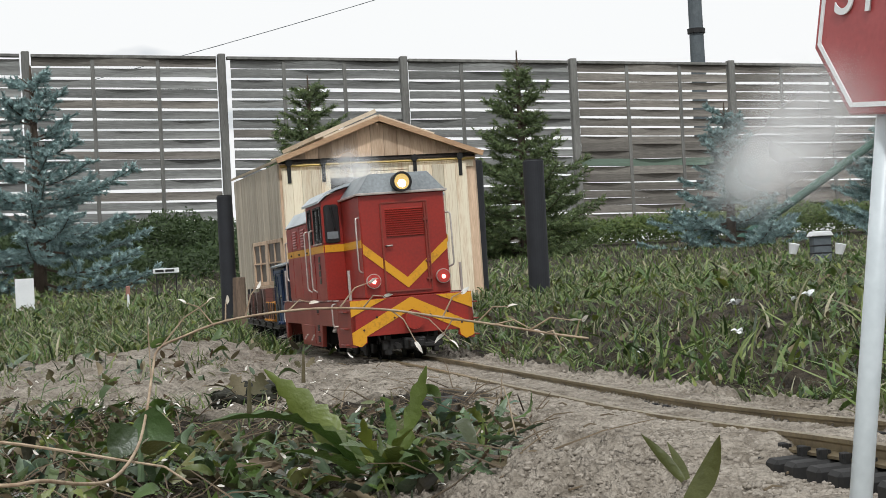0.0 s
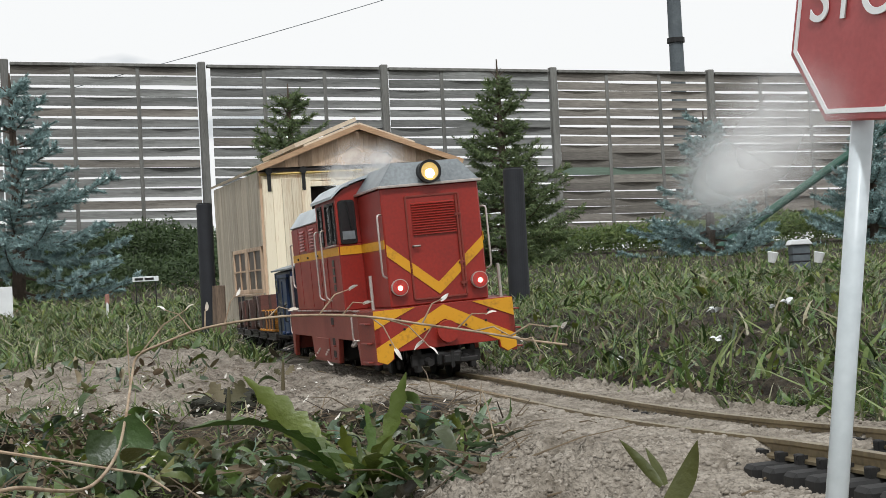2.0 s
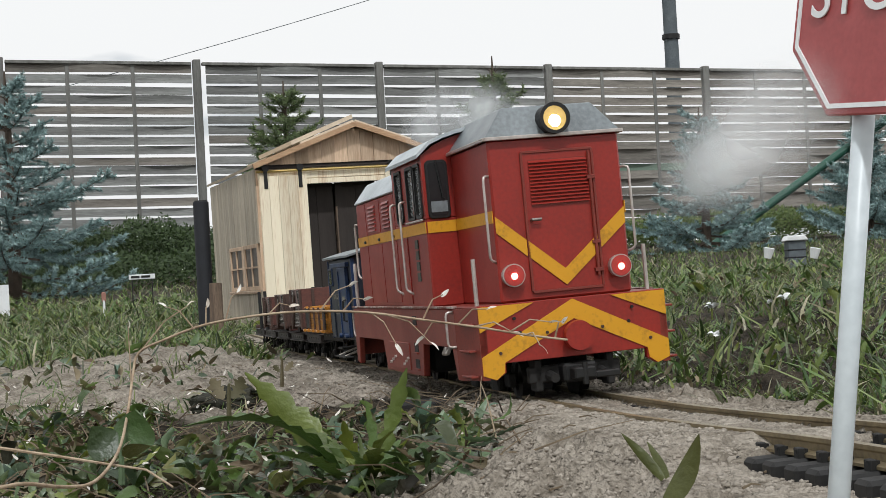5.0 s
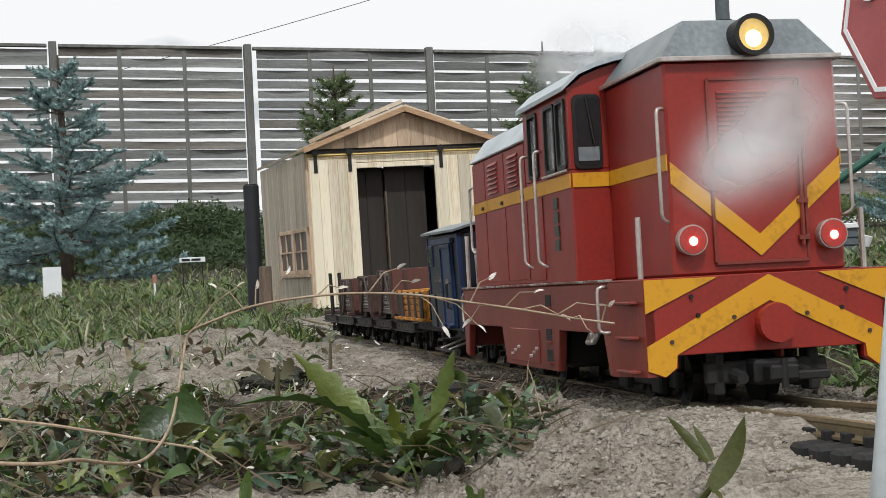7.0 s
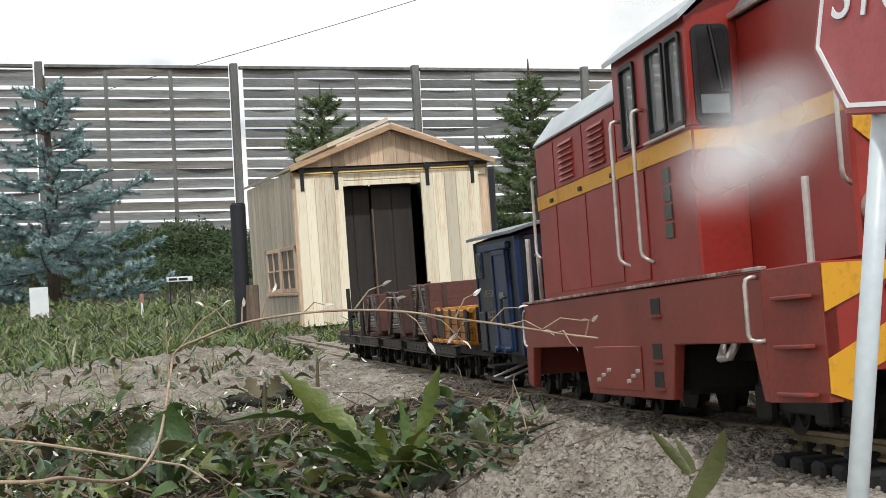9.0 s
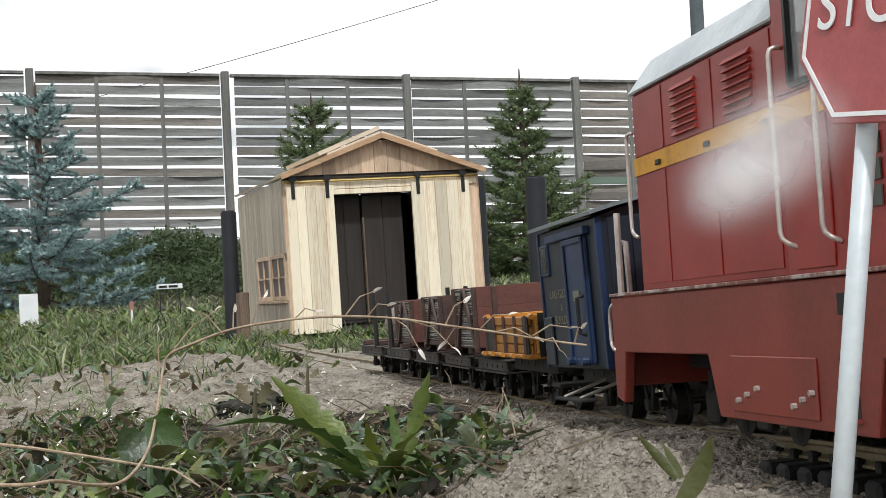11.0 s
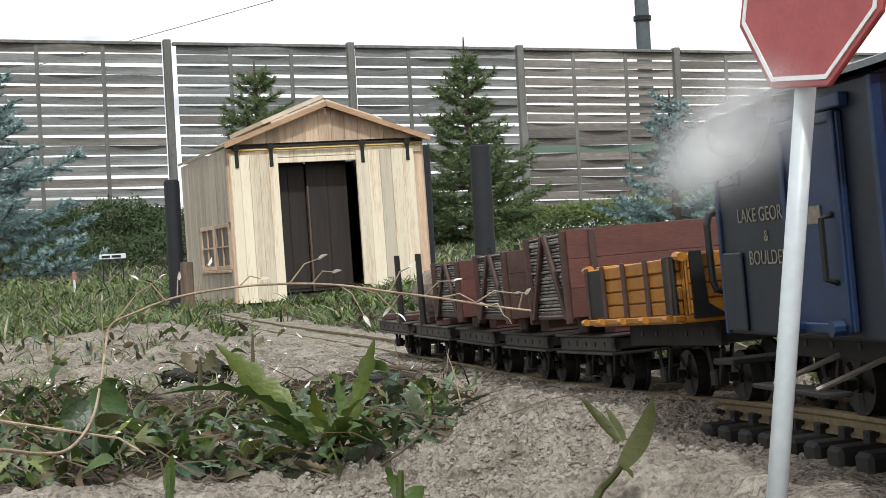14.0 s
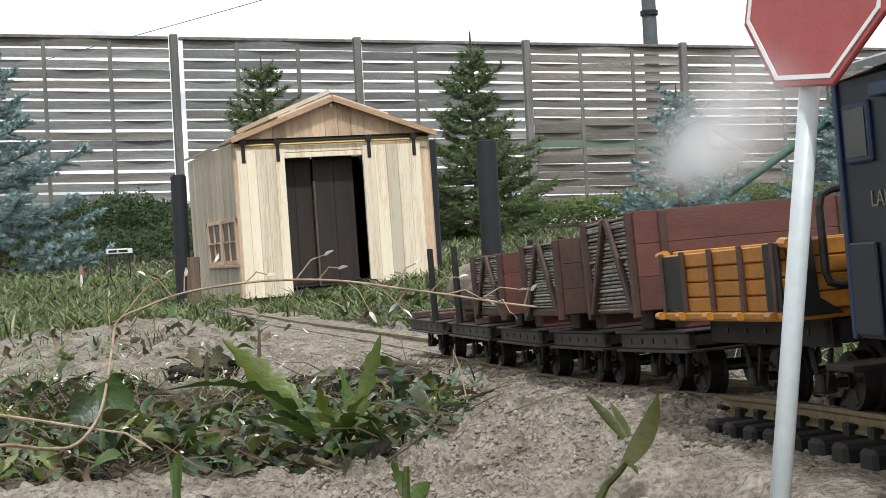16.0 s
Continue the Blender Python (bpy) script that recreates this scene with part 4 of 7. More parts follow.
    rod((0.006, 0, 0.0355), (0.0085, 0, 0.0355), 0.0082, 0.0078, 24, bu)
    part("buffer", bu, RED, lo, "round red centre buffer")
    cp = box(-0.012, 0.003, -0.009, 0.010, 0.0110, 0.0210, 0.0014)
    box(0.003, 0.012, -0.006, 0.006, 0.013, 0.019, 0.0008, cp)
    rod((0.011, 0.0, 0.010), (0.011, 0.0, 0.0215), 0.0016, seg=8, bm=cp)
    box(0.000, 0.010, 0.006, 0.020, 0.0125, 0.016, 0.0006, cp)
    part("coupler", cp, BLACK, lo, "black coupler block with a hook")
    cpl = box(-0.010, -0.006, -0.026, 0.026, 0.0115, 0.0205, 0.0008)
    for s in (1, -1):
        box(-0.016, -0.006, s * 0.0180, s * 0.0225, 0.0070, 0.0245, 0.0008, cpl)
        rod((-0.006, s * 0.014, 0.0150), (0.003, s * 0.014, 0.0140), 0.0030, 0.0024, 10, cpl)
    part("coupler_plate", cpl, NEARBLACK, lo)
    # nose
    ZE, ZT = 0.1425, 0.1600
    nose = part("nose", box(-0.086, -0.0065, -HN, HN, ZB, ZE, 0.0012), RED, lo, "red nose housing")
    rf = bmesh.new()
    lowr = [(-0.0045, HN + 0.0015), (-0.0045, -HN - 0.0015), (-0.090, -HN - 0.0015), (-0.090, HN + 0.0015)]
    topr = [(-0.0125, 0.0255), (-0.0125, -0.0255), (-0.090, -0.0255), (-0.090, 0.0255)]
    va = [rf.verts.new((x, y, ZE + 0.0005)) for x, y in lowr]
    vb = [rf.verts.new((x, y, ZT)) for x, y in topr]
    rf.faces.new(va)
    rf.faces.new(vb)
    for i in range(4):
        rf.faces.new((va[i], va[(i + 1) % 4], vb[(i + 1) % 4], vb[i]))
    bmesh.ops.recalc_face_normals(rf, faces=rf.faces[:])
    bmesh.ops.bevel(rf, geom=rf.edges[:], offset=0.0009, segments=2, affect="EDGES", profile=0.5)
    nr = part("nose_roof", rf, GREYROOF, lo, "grey sheet metal nose roof with sloped sides")
    gut = bmesh.new()
    box(-0.0045, -0.0030, -HN - 0.002, HN + 0.002, ZE - 0.0006, ZE + 0.0014, 0.0003, gut)
    for s in (1, -1):
        box(-0.088, -0.0045, s * (HN + 0.0012), s * (HN + 0.0026), ZE - 0.0006, ZE + 0.0014, 0.0003, gut)
    part("gutter", gut, ROD, nr)
    # top lamp
    lm = rod((-0.012, 0, 0.1515), (-0.0010, 0, 0.1515), 0.0080, 0.0085, 24)
    la = part("top_lamp", lm, BLACK, lo, "round yellow top lamp, lit")
    part("lamp_rim", ring_mesh(0.0085, 0.0066, -0.0012, 0.0012, 0.1515), BLACK, la)
    part("lens", rod((-0.0012, 0, 0.1515), (-0.0002, 0, 0.1515), 0.0066, seg=22), REFLECTOR_WARM, la)
    part("bulb", rod((-0.0002, 0, 0.1500), (0.0008, 0, 0.1500), 0.0034, 0.0022, 14), LAMPGLOW, la)
    # front door with louvres
    XF = -0.0065
    dy0, dy1, dz0, dz1 = -0.0190, 0.0205, 0.0605, 0.1345
    dr = part("front_door", box(XF, XF + 0.0009, dy0, dy1, dz0, dz1, 0.0003), RED, lo, "red front door with a louvred grille")
    fb = bmesh.new()
    for a, b, c, d in ((dy0 - 0.0008, dy0 + 0.0006, dz0, dz1), (dy1 - 0.0006, dy1 + 0.0008, dz0, dz1), (dy0, dy1, dz1 - 0.0006, dz1 + 0.0008), (dy0, dy1, dz0 - 0.0012, dz0 + 0.0002)):
        box(XF, XF + 0.0016, a, b, c, d, 0.0002, fb)
    part("door_edge", fb, MAROON, dr)
    part("grille_back", box(XF + 0.0009, XF + 0.0011, dy0 + 0.0035, dy1 - 0.0035, 0.1055, 0.1305), MAROON, dr)
    for k in range(13):
        z = 0.1065 + k * 0.00185
        part("louvre", prism([(XF + 0.0011, z), (XF + 0.0024, z), (XF + 0.0011, z + 0.0013)], "y", dy0 + 0.0035, dy1 - 0.0035), RED, dr)
    part("door_handle", bent([(XF + 0.001, -0.0165, 0.0985), (XF + 0.0035, -0.0165, 0.0985), (XF + 0.0035, -0.0115, 0.0985)], 0.0009, 6), STEEL, dr)
    rodb = rod((XF + 0.0022, dy1 - 0.0022, 0.066), (XF + 0.0022, dy1 - 0.0022, 0.133), 0.0009, seg=6)
    for z in (0.068, 0.083, 0.118):
        box(XF, XF + 0.0030, dy1 - 0.0042, dy1 + 0.0005, z, z + 0.002, 0.0002, rodb)
    part("hinge_rod", rodb, MAROON, dr)
    # the V on nose and door, split at the door's edges
    def vee(y0, y1, x):
        """Part of one arm of the V between two distances from the middle."""
        zz = lambda y, off: 0.0625 + off + (0.1045 - 0.0740) * (y / 0.0370) * 1.02
        return [(y0, zz(y0, 0.0)), (y1, zz(y1, 0.0)), (y1, zz(y1, 0.0088)), (y0, zz(y0, 0.0088))], x
    for s in (1, -1):
        for y0, y1, x in ((0.0, 0.0195, XF + 0.0011), (0.0200, HN - 0.0006, XF + 0.0002)):
            poly, xx = vee(y0, y1, x)
            part("vee_stripe", prism([(s * a, b) for a, b in poly], "x", xx, xx + 0.0005), YELLOW, nose, "worn yellow V stripe")
        # lower corner lamps
        hl = part("corner_lamp", rod((XF, s * 0.0300, 0.0700), (XF + 0.0050, s * 0.0300, 0.0700), 0.0058, 0.0062, 20), ROD, lo, "round corner lamp glowing red")
        part("lamp_reflector", rod((XF + 0.0050, s * 0.0300, 0.0700), (XF + 0.0056, s * 0.0300, 0.0700), 0.0056, seg=20), REFLECTOR, hl)
        part("bulb", rod((XF + 0.0056, s * 0.0300, 0.0695), (XF + 0.0070, s * 0.0300, 0.0695), 0.0019, 0.0012, 12), REDGLOW, hl)
        handrail(lo, [(XF - 0.002, s * HN, 0.1235), (XF + 0.001, s * (HN + 0.004), 0.1235), (XF + 0.001, s * (HN + 0.004), 0.0790), (XF - 0.002, s * HN, 0.0775)])
        part("side_stripe", box(-0.084, -0.0068, s * (HN + 0.0001), s * (HN + 0.0006), 0.0985, 0.1050), YELLOW, nose, "worn yellow waist stripe")
    # cab
    CX0, CX1, CE = -0.171, -0.086, 0.1440
    cb = box(CX0, CX1, -HC, HC, ZB, 0.1070, 0.0008)
    box(CX1 - 0.002, CX1, -HC, HC, 0.1070, CE, 0, cb)
    box(CX0, CX0 + 0.002, -HC, HC, 0.1070, CE, 0, cb)
    SIDE_WINDOWS = ((-0.1065, -0.0905), (-0.1285, -0.1090), (-0.1610, -0.1425))
    for s in (1, -1):
        box(CX0 + 0.002, CX1 - 0.002, s * (HC - 0.002), s * HC, 0.1070, 0.1088, 0, cb)
        box(CX0 + 0.002, CX1 - 0.002, s * (HC - 0.002), s * HC, 0.1385, CE, 0, cb)
        edges = [CX1 - 0.002] + [v for w in SIDE_WINDOWS for v in (w[1] - 0.001, w[0] + 0.001)] + [CX0 + 0.002]
        for x1, x0 in zip(edges[::2], edges[1::2]):
            box(x0, x1, s * (HC - 0.002), s * HC, 0.1088, 0.1385, 0, cb)
    cab = part("cab", cb, RED, lo, "red cab with black-framed windows")
    # dark sheet added over the red top so that the inside looks shaded
    part("cab_dark_liner", box(CX0 + 0.003, CX1 - 0.003, -HC + 0.003, HC - 0.003, 0.1072, 0.1078), NEARBLACK, cab)
    arch = [(y, CE + 0.0165 * (1 - (y / (HC + 0.003)) ** 2) ** 0.6 if abs(y) < HC + 0.003 else CE) for y in np.linspace(-HC - 0.003, HC + 0.003, 15)]
    crown = [(float(a), float(b) - 0.002) for a, b in arch]
    part("cab_roof_end", prism([(-HC, CE - 0.001)] + [(a * 0.95, b - 0.0005) for a, b in crown[1:-1]] + [(HC, CE - 0.001)], "x", CX0 + 0.001, CX1 - 0.001), RED, cab)
    part("cab_roof", prism(crown + [(a, b + 0.0022) for a, b in reversed(crown)], "x", CX0 - 0.003, CX1 + 0.003), PALEROOF, lo, "pale curved cab roof")
    for s in (1, -1):
        # front windows beside the nose
        wy0, wy1 = s * (HN + 0.0028), s * (HC - 0.0018)
        fw = part("front_window", prism(rounded(wy0, wy1, 0.1065, 0.1405, 0.0028), "x", CX1 - 0.0004, CX1 + 0.0013, 0.0003), RUBBER, cab, "black-framed cab front window")
        part("pane", prism(rounded(wy0 + s * 0.0016, wy1 - s * 0.0016, 0.1081, 0.1389, 0.0018), "x", CX1 + 0.0013, CX1 + 0.0016), GLASSDARK, fw)
        part("wiper", bent([(CX1 + 0.0022, s * 0.0470, 0.1400), (CX1 + 0.0030, s * 0.0440, 0.1180)], 0.0006, 5), RUBBER, fw)
        # pale bar painted low on the pane in place of a light reflection
        part("pane_reflection", box(CX1 + 0.00165, CX1 + 0.00185, wy0 + s * 0.0018, wy1 - s * 0.0018, 0.1102, 0.1165), GREYROOF, fw)
        part("cab_stripe", box(CX0 + 0.0005, CX1 - 0.0005, s * (HC + 0.0001), s * (HC + 0.0006), 0.0985, 0.1050), YELLOW, cab, "worn yellow waist stripe")
        part("cab_stripe", box(CX1 + 0.0001, CX1 + 0.0006, s * HN, s * (HC - 0.0006), 0.0985, 0.1050), YELLOW, cab, "worn yellow waist stripe")
        # side windows and door
        for x0, x1 in SIDE_WINDOWS:
            w = part("side_window", window_ring(x0, x1, 0.1075, 0.1398, 0.0017, s * (HC - 0.0022), s * (HC + 0.0010)), RUBBER, cab, "black-framed cab side window")
            pn = part("pane", box(x0 + 0.0016, x1 - 0.0016, s * (HC - 0.0010), s * (HC - 0.0006), 0.1090, 0.1383), GLASS, w, "clear glass pane")
            pn.visible_shadow = False
        part("cab_door", box(-0.163, -0.139, s * HC, s * (HC + 0.0006), 0.0575, 0.0980, 0.0002), RED, cab)
        handrail(lo, [(-0.1375, s * HC, 0.120), (-0.1375, s * (HC + 0.0040), 0.120), (-0.1375, s * (HC + 0.0040), 0.066), (-0.1350, s * HC, 0.0635)])
        handrail(lo, [(-0.1650, s * HC, 0.120), (-0.1650, s * (HC + 0.0040), 0.120), (-0.1650, s * (HC + 0.0040), 0.066), (-0.1620, s * HC, 0.0635)])
        part("rain_strip", box(-0.132, -0.088, s * (HC + 0.0012), s * (HC + 0.0022), 0.1058, 0.1070, 0.0003), ROD, cab)
        for z in (0.0735, 0.0800, 0.0865, 0.0930):
            part("plate_bar", box(-0.1180, -0.1105, s * (HC + 0.0002), s * (HC + 0.0007), z - 0.0026, z + 0.0026), GREENPLATE, cab)
    # rear hood
    RX0, RX1, RE = -0.305, -0.171, 0.1290
    hood = part("rear_hood", box(RX0, RX1, -HC + 0.0006, HC - 0.0006, ZB, RE, 0.0010), RED, lo, "red rear hood with louvred doors")
    rr = bmesh.new()
    prism([(-HC - 0.001, RE), (HC + 0.001, RE), (HC - 0.010, RE + 0.014), (HC - 0.024, RE + 0.0175), (-HC + 0.024, RE + 0.0175), (-HC + 0.010, RE + 0.014)], "x", RX0 - 0.0015, RX1, 0.0008, rr)
    hr = part("hood_roof", rr, PALEROOF, lo, "pale grey hood roof with sloped sides")
    part("exhaust", rod((-0.200, 0.0, RE + 0.017), (-0.200, 0.0, RE + 0.034), 0.005, 0.0055, 14), BLACK, lo, "short black exhaust stack")
    for s in (1, -1):
        y = s * (HC - 0.0006)
        part("hood_stripe", box(RX0 + 0.0005, RX1 - 0.0005, y + s * 0.0001, y + s * 0.0006, 0.0985, 0.1050), YELLOW, hood, "worn yellow waist stripe")
        for x0, x1 in ((-0.303, -0.271), (-0.269, -0.222), (-0.220, -0.174)):
            pd = part("hood_door", box(x0, x1, y, y + s * 0.0004, 0.0585, 0.0980, 0.0001), RED, hood)
            pd2 = part("hood_door", box(x0, x1, y, y + s * 0.0004, 0.1055, 0.1275, 0.0001), RED, hood)
            if x0 > -0.29:
                for k in range(7):
                    z = 0.1075 + k * 0.0026
                    part("louvre", prism([(y + s * 0.0004, z), (y + s * 0.0018, z), (y + s * 0.0004, z + 0.0018)], "x", x0 + 0.010, x1 - 0.014), RED, pd2)
            part("latch", box(x1 - 0.007, x1 - 0.003, y + s * 0.0006, y + s * 0.0016, 0.100, 0.1018, 0.0002), BLACK, pd)
        handrail(lo, [(RX0, s * HC, 0.115), (RX0 - 0.004, s * (HC + 0.001), 0.115), (RX0 - 0.004, s * (HC + 0.001), 0.078), (RX0, s * HC, 0.076)])
    # bogies
    for xc in (-0.075, -0.277):
        bg = bmesh.new()
        for s in (1, -1):
            box(xc - 0.040, xc + 0.040, s * 0.0245, s * 0.0285, 0.0085, 0.0165, 0.0008, bg)
            for dx in (-0.024, 0.024):
                box(xc + dx - 0.006, xc + dx + 0.006, s * 0.0285, s * 0.0325, 0.0060, 0.0185, 0.0010, bg)
                rod((xc + dx, s * 0.0300, 0.0185), (xc + dx, s * 0.0300, 0.0255), 0.003, seg=8, bm=bg)
        box(xc - 0.010, xc + 0.010, -0.028, 0.028, 0.012, 0.026, 0.001, bg)
        b = part("bogie", bg, NEARBLACK, lo, "black bogie frame")
        for dx in (-0.024, 0.024):
            wheelset(b, xc + dx, 0.0115)
    return lo


def ring_mesh(r1, r0, x0, x1, z):
    bm = bmesh.new()
    n_ = 24
    rings = []
    for x, r in ((x0, r0), (x0, r1), (x1, r1), (x1, r0)):
        rings.append([bm.verts.new((x, r * math.cos(k * math.tau / n_), z + r * math.sin(k * math.tau / n_))) for k in range(n_)])
    for a, b in zip(rings, rings[1:] + rings[:1]):
        for k in range(n_):
            bm.faces.new((a[k], a[(k + 1) % n_], b[(k + 1) % n_], b[k]))
    bmesh.ops.recalc_face_normals(bm, faces=bm.faces[:])
    return bm


REFLECTOR_WARM = material("warm_lamp_reflector", (0.55, 0.38, 0.13), (0.34, 0.22, 0.07), 0.2, 0.5, bump=0.02, glow=1.1)
GLASSDARK = material("dark_cab_glass", (0.020, 0.022, 0.023), (0.014, 0.015, 0.016), 0.16, scale=30, bump=0.0)
WORNEDGE = material("chipped_edge_paint", (0.42, 0.38, 0.35), (0.16, 0.05, 0.035), 0.5, 0.2, scale=60, fine=300, bump=0.1, mixlo=0.45, mixhi=0.58)
LOCO = build_loco()


def underframe(parent, x0, x1, half, z0, z1, mat=NEARBLACK, holes=True):
    """Channel side frames with rows of round holes, and cross beams."""
    for s in (1, -1):
        fr = part("side_frame", box(x0, x1, s * half, s * (half - 0.003), z0, z1, 0.0004), mat, parent)
        if holes:
            # black discs drawn for the darkness inside the holes
            for k in range(5):
                x = x0 + (x1 - x0) * (k + 1) / 6
                part("hole", rod((x, s * (half - 0.0005), (z0 + z1) / 2), (x, s * (half + 0.0003), (z0 + z1) / 2), 0.0011, seg=8), RUBBER, fr)
    part("cross_beam", box(x1 - 0.004, x1, -half, half, z0 + 0.001, z1 - 0.0005, 0.0004), mat, parent)
    part("cross_beam", box(x0, x0 + 0.004, -half, half, z0 + 0.001, z1 - 0.0005, 0.0004), mat, parent)


def axle_boxes(parent, xs, half, r):
    for x in xs:
        for s in (1, -1):
            bm = box(x - 0.0026, x + 0.0026, s * (half - 0.004), s * (half + 0.001), r - 0.0026, r + 0.0030, 0.0006)
            for k in (-1, 1):
                rod((x + k * 0.0065, s * (half - 0.001), r + 0.0105), (x + k * 0.0022, s * (half - 0.001), r - 0.002), 0.0009, seg=5, bm=bm)
            part("axle_box", bm, NEARBLACK, parent)


def build_van():
    L_, h = 0.096, 0.0500
    va = thing("box_van", "dark blue goods van with a brighter blue sliding door", "wagon")
    underframe(va, -L_, 0.0, 0.034, 0.0185, 0.0265)
    body = part("body", box(-L_, 0.0, -h, h, 0.0265, 0.0900, 0.0008), BLUE, va, "dark blue van body with cream lettering")
    roof = [(y, 0.0905 + 0.0075 * (1 - (y / (h + 0.004)) ** 2)) for y in np.linspace(-h - 0.004, h + 0.004, 11)]
    part("roof", prism([(float(a), float(b)) for a, b in roof] + [(float(a), float(b) + 0.0016) for a, b in reversed(roof)], "x", -L_ - 0.004, 0.004), GREYROOF, va, "dull grey curved van roof")
    part("gable", prism([(-h, 0.0895)] + [(float(a) * 0.9, float(b) - 0.0002) for a, b in roof[1:-1]] + [(h, 0.0895)], "x", -L_ + 0.0005, -0.0005), BLUE, body)
    for s in (1, -1):
        for x0, x1 in ((-0.0015, 0.0005), (-L_ - 0.0005, -L_ + 0.0015)):
            part("corner_post", box(x0, x1, s * (h - 0.002), s * (h + 0.001), 0.0265, 0.0895, 0.0003), BLUEDOOR, body)
        dr = part("sliding_door", box(-0.048, -0.016, s * h, s * (h + 0.0020), 0.0285, 0.0830, 0.0005), BLUEDOOR, body, "bright blue sliding door")
        for x0, x1, z0, z1 in ((-0.048, -0.0455, 0.0285, 0.083), (-0.0185, -0.016, 0.0285, 0.083), (-0.048, -0.016, 0.0805, 0.083), (-0.048, -0.016, 0.0285, 0.031)):
            part("door_rib", box(x0, x1, s * (h + 0.0020), s * (h + 0.0030), z0, z1, 0.0003), BLUEDOOR, dr)
        part("door_bar", bent([(-0.022, s * (h + 0.002), 0.058), (-0.022, s * (h + 0.005), 0.057), (-0.022, s * (h + 0.005), 0.042), (-0.022, s * (h + 0.002), 0.041)], 0.0009, 6), BLACK, dr)
        part("door_track", box(-0.075, -0.012, s * h, s * (h + 0.0030), 0.0835, 0.0870, 0.0004), BLUEDOOR, body)
        wn_ = part("small_window", box(-0.092, -0.079, s * (h - 0.0005), s * (h + 0.0012), 0.0690, 0.0835, 0.0005), BLUEDOOR, body, "small shuttered window")
        part("pane", box(-0.0905, -0.0805, s * (h + 0.0012), s * (h + 0.0014), 0.0705, 0.0820), GLASSDARK, wn_)
        part("low_door", box(-0.094, -0.081, s * h, s * (h + 0.0012), 0.0275, 0.0500, 0.0004), BLUE, body)
        for k, x in enumerate((-0.042, -0.020)):
            part("roller", rod((x, s * (h + 0.002), 0.0300), (x, s * (h + 0.006), 0.0300), 0.0020, seg=10), BLUEDOOR, body)
        part("foot_board", box(-0.070, -0.025, s * (h - 0.001), s * (h + 0.006), 0.0125, 0.0138, 0.0003), NEARBLACK, va)
        for x in (-0.060, -0.035):
            part("board_bracket", bent([(x, s * 0.034, 0.020), (x, s * (h + 0.004), 0.0138)], 0.0008, 5), ROD, va)
        turn = 0 if s < 0 else 180
        for txt, x, z, sz in (("LAKE GEORGE", -0.0645, 0.0600, 0.0056), ("&", -0.0645, 0.0540, 0.0046), ("BOULDER", -0.0645, 0.0480, 0.0056)):
            lettering(txt, sz, LETTER, body, pose(x, s * (h + 0.0003), z, 90, 0, turn))
        part("number_bar", box(-0.0365, -0.0275, s * (h + 0.0021), s * (h + 0.0024), 0.0560, 0.0605), LETTER, dr)
    # end boards and brake gear
    for k in range(9):
        y = -h + 0.004 + k * (2 * h - 0.008) / 9
        part("end_board", box(0.0002, 0.0012, y + 0.0004, y + (2 * h - 0.008) / 9 - 0.0004, 0.0275, 0.0890, 0.0003), BLUE, body)
    part("grab_bar", bent([(0.001, -0.040, 0.078), (0.005, -0.040, 0.078), (0.005, -0.040, 0.036), (0.001, -0.040, 0.036)], 0.0012, 6), ROD, va)
    part("buffer_bar", box(-L_ - 0.010, -L_, -0.004, 0.004, 0.0195, 0.0255, 0.0006), BLACK, va)
    part("buffer_bar", box(0.0, 0.024, -0.004, 0.004, 0.0195, 0.0255, 0.0006), BLACK, va)
    axle_boxes(va, (-0.078, -0.018), 0.0290, 0.0092)
    for x in (-0.078, -0.018):
        wheelset(va, x, 0.0092)
    return va


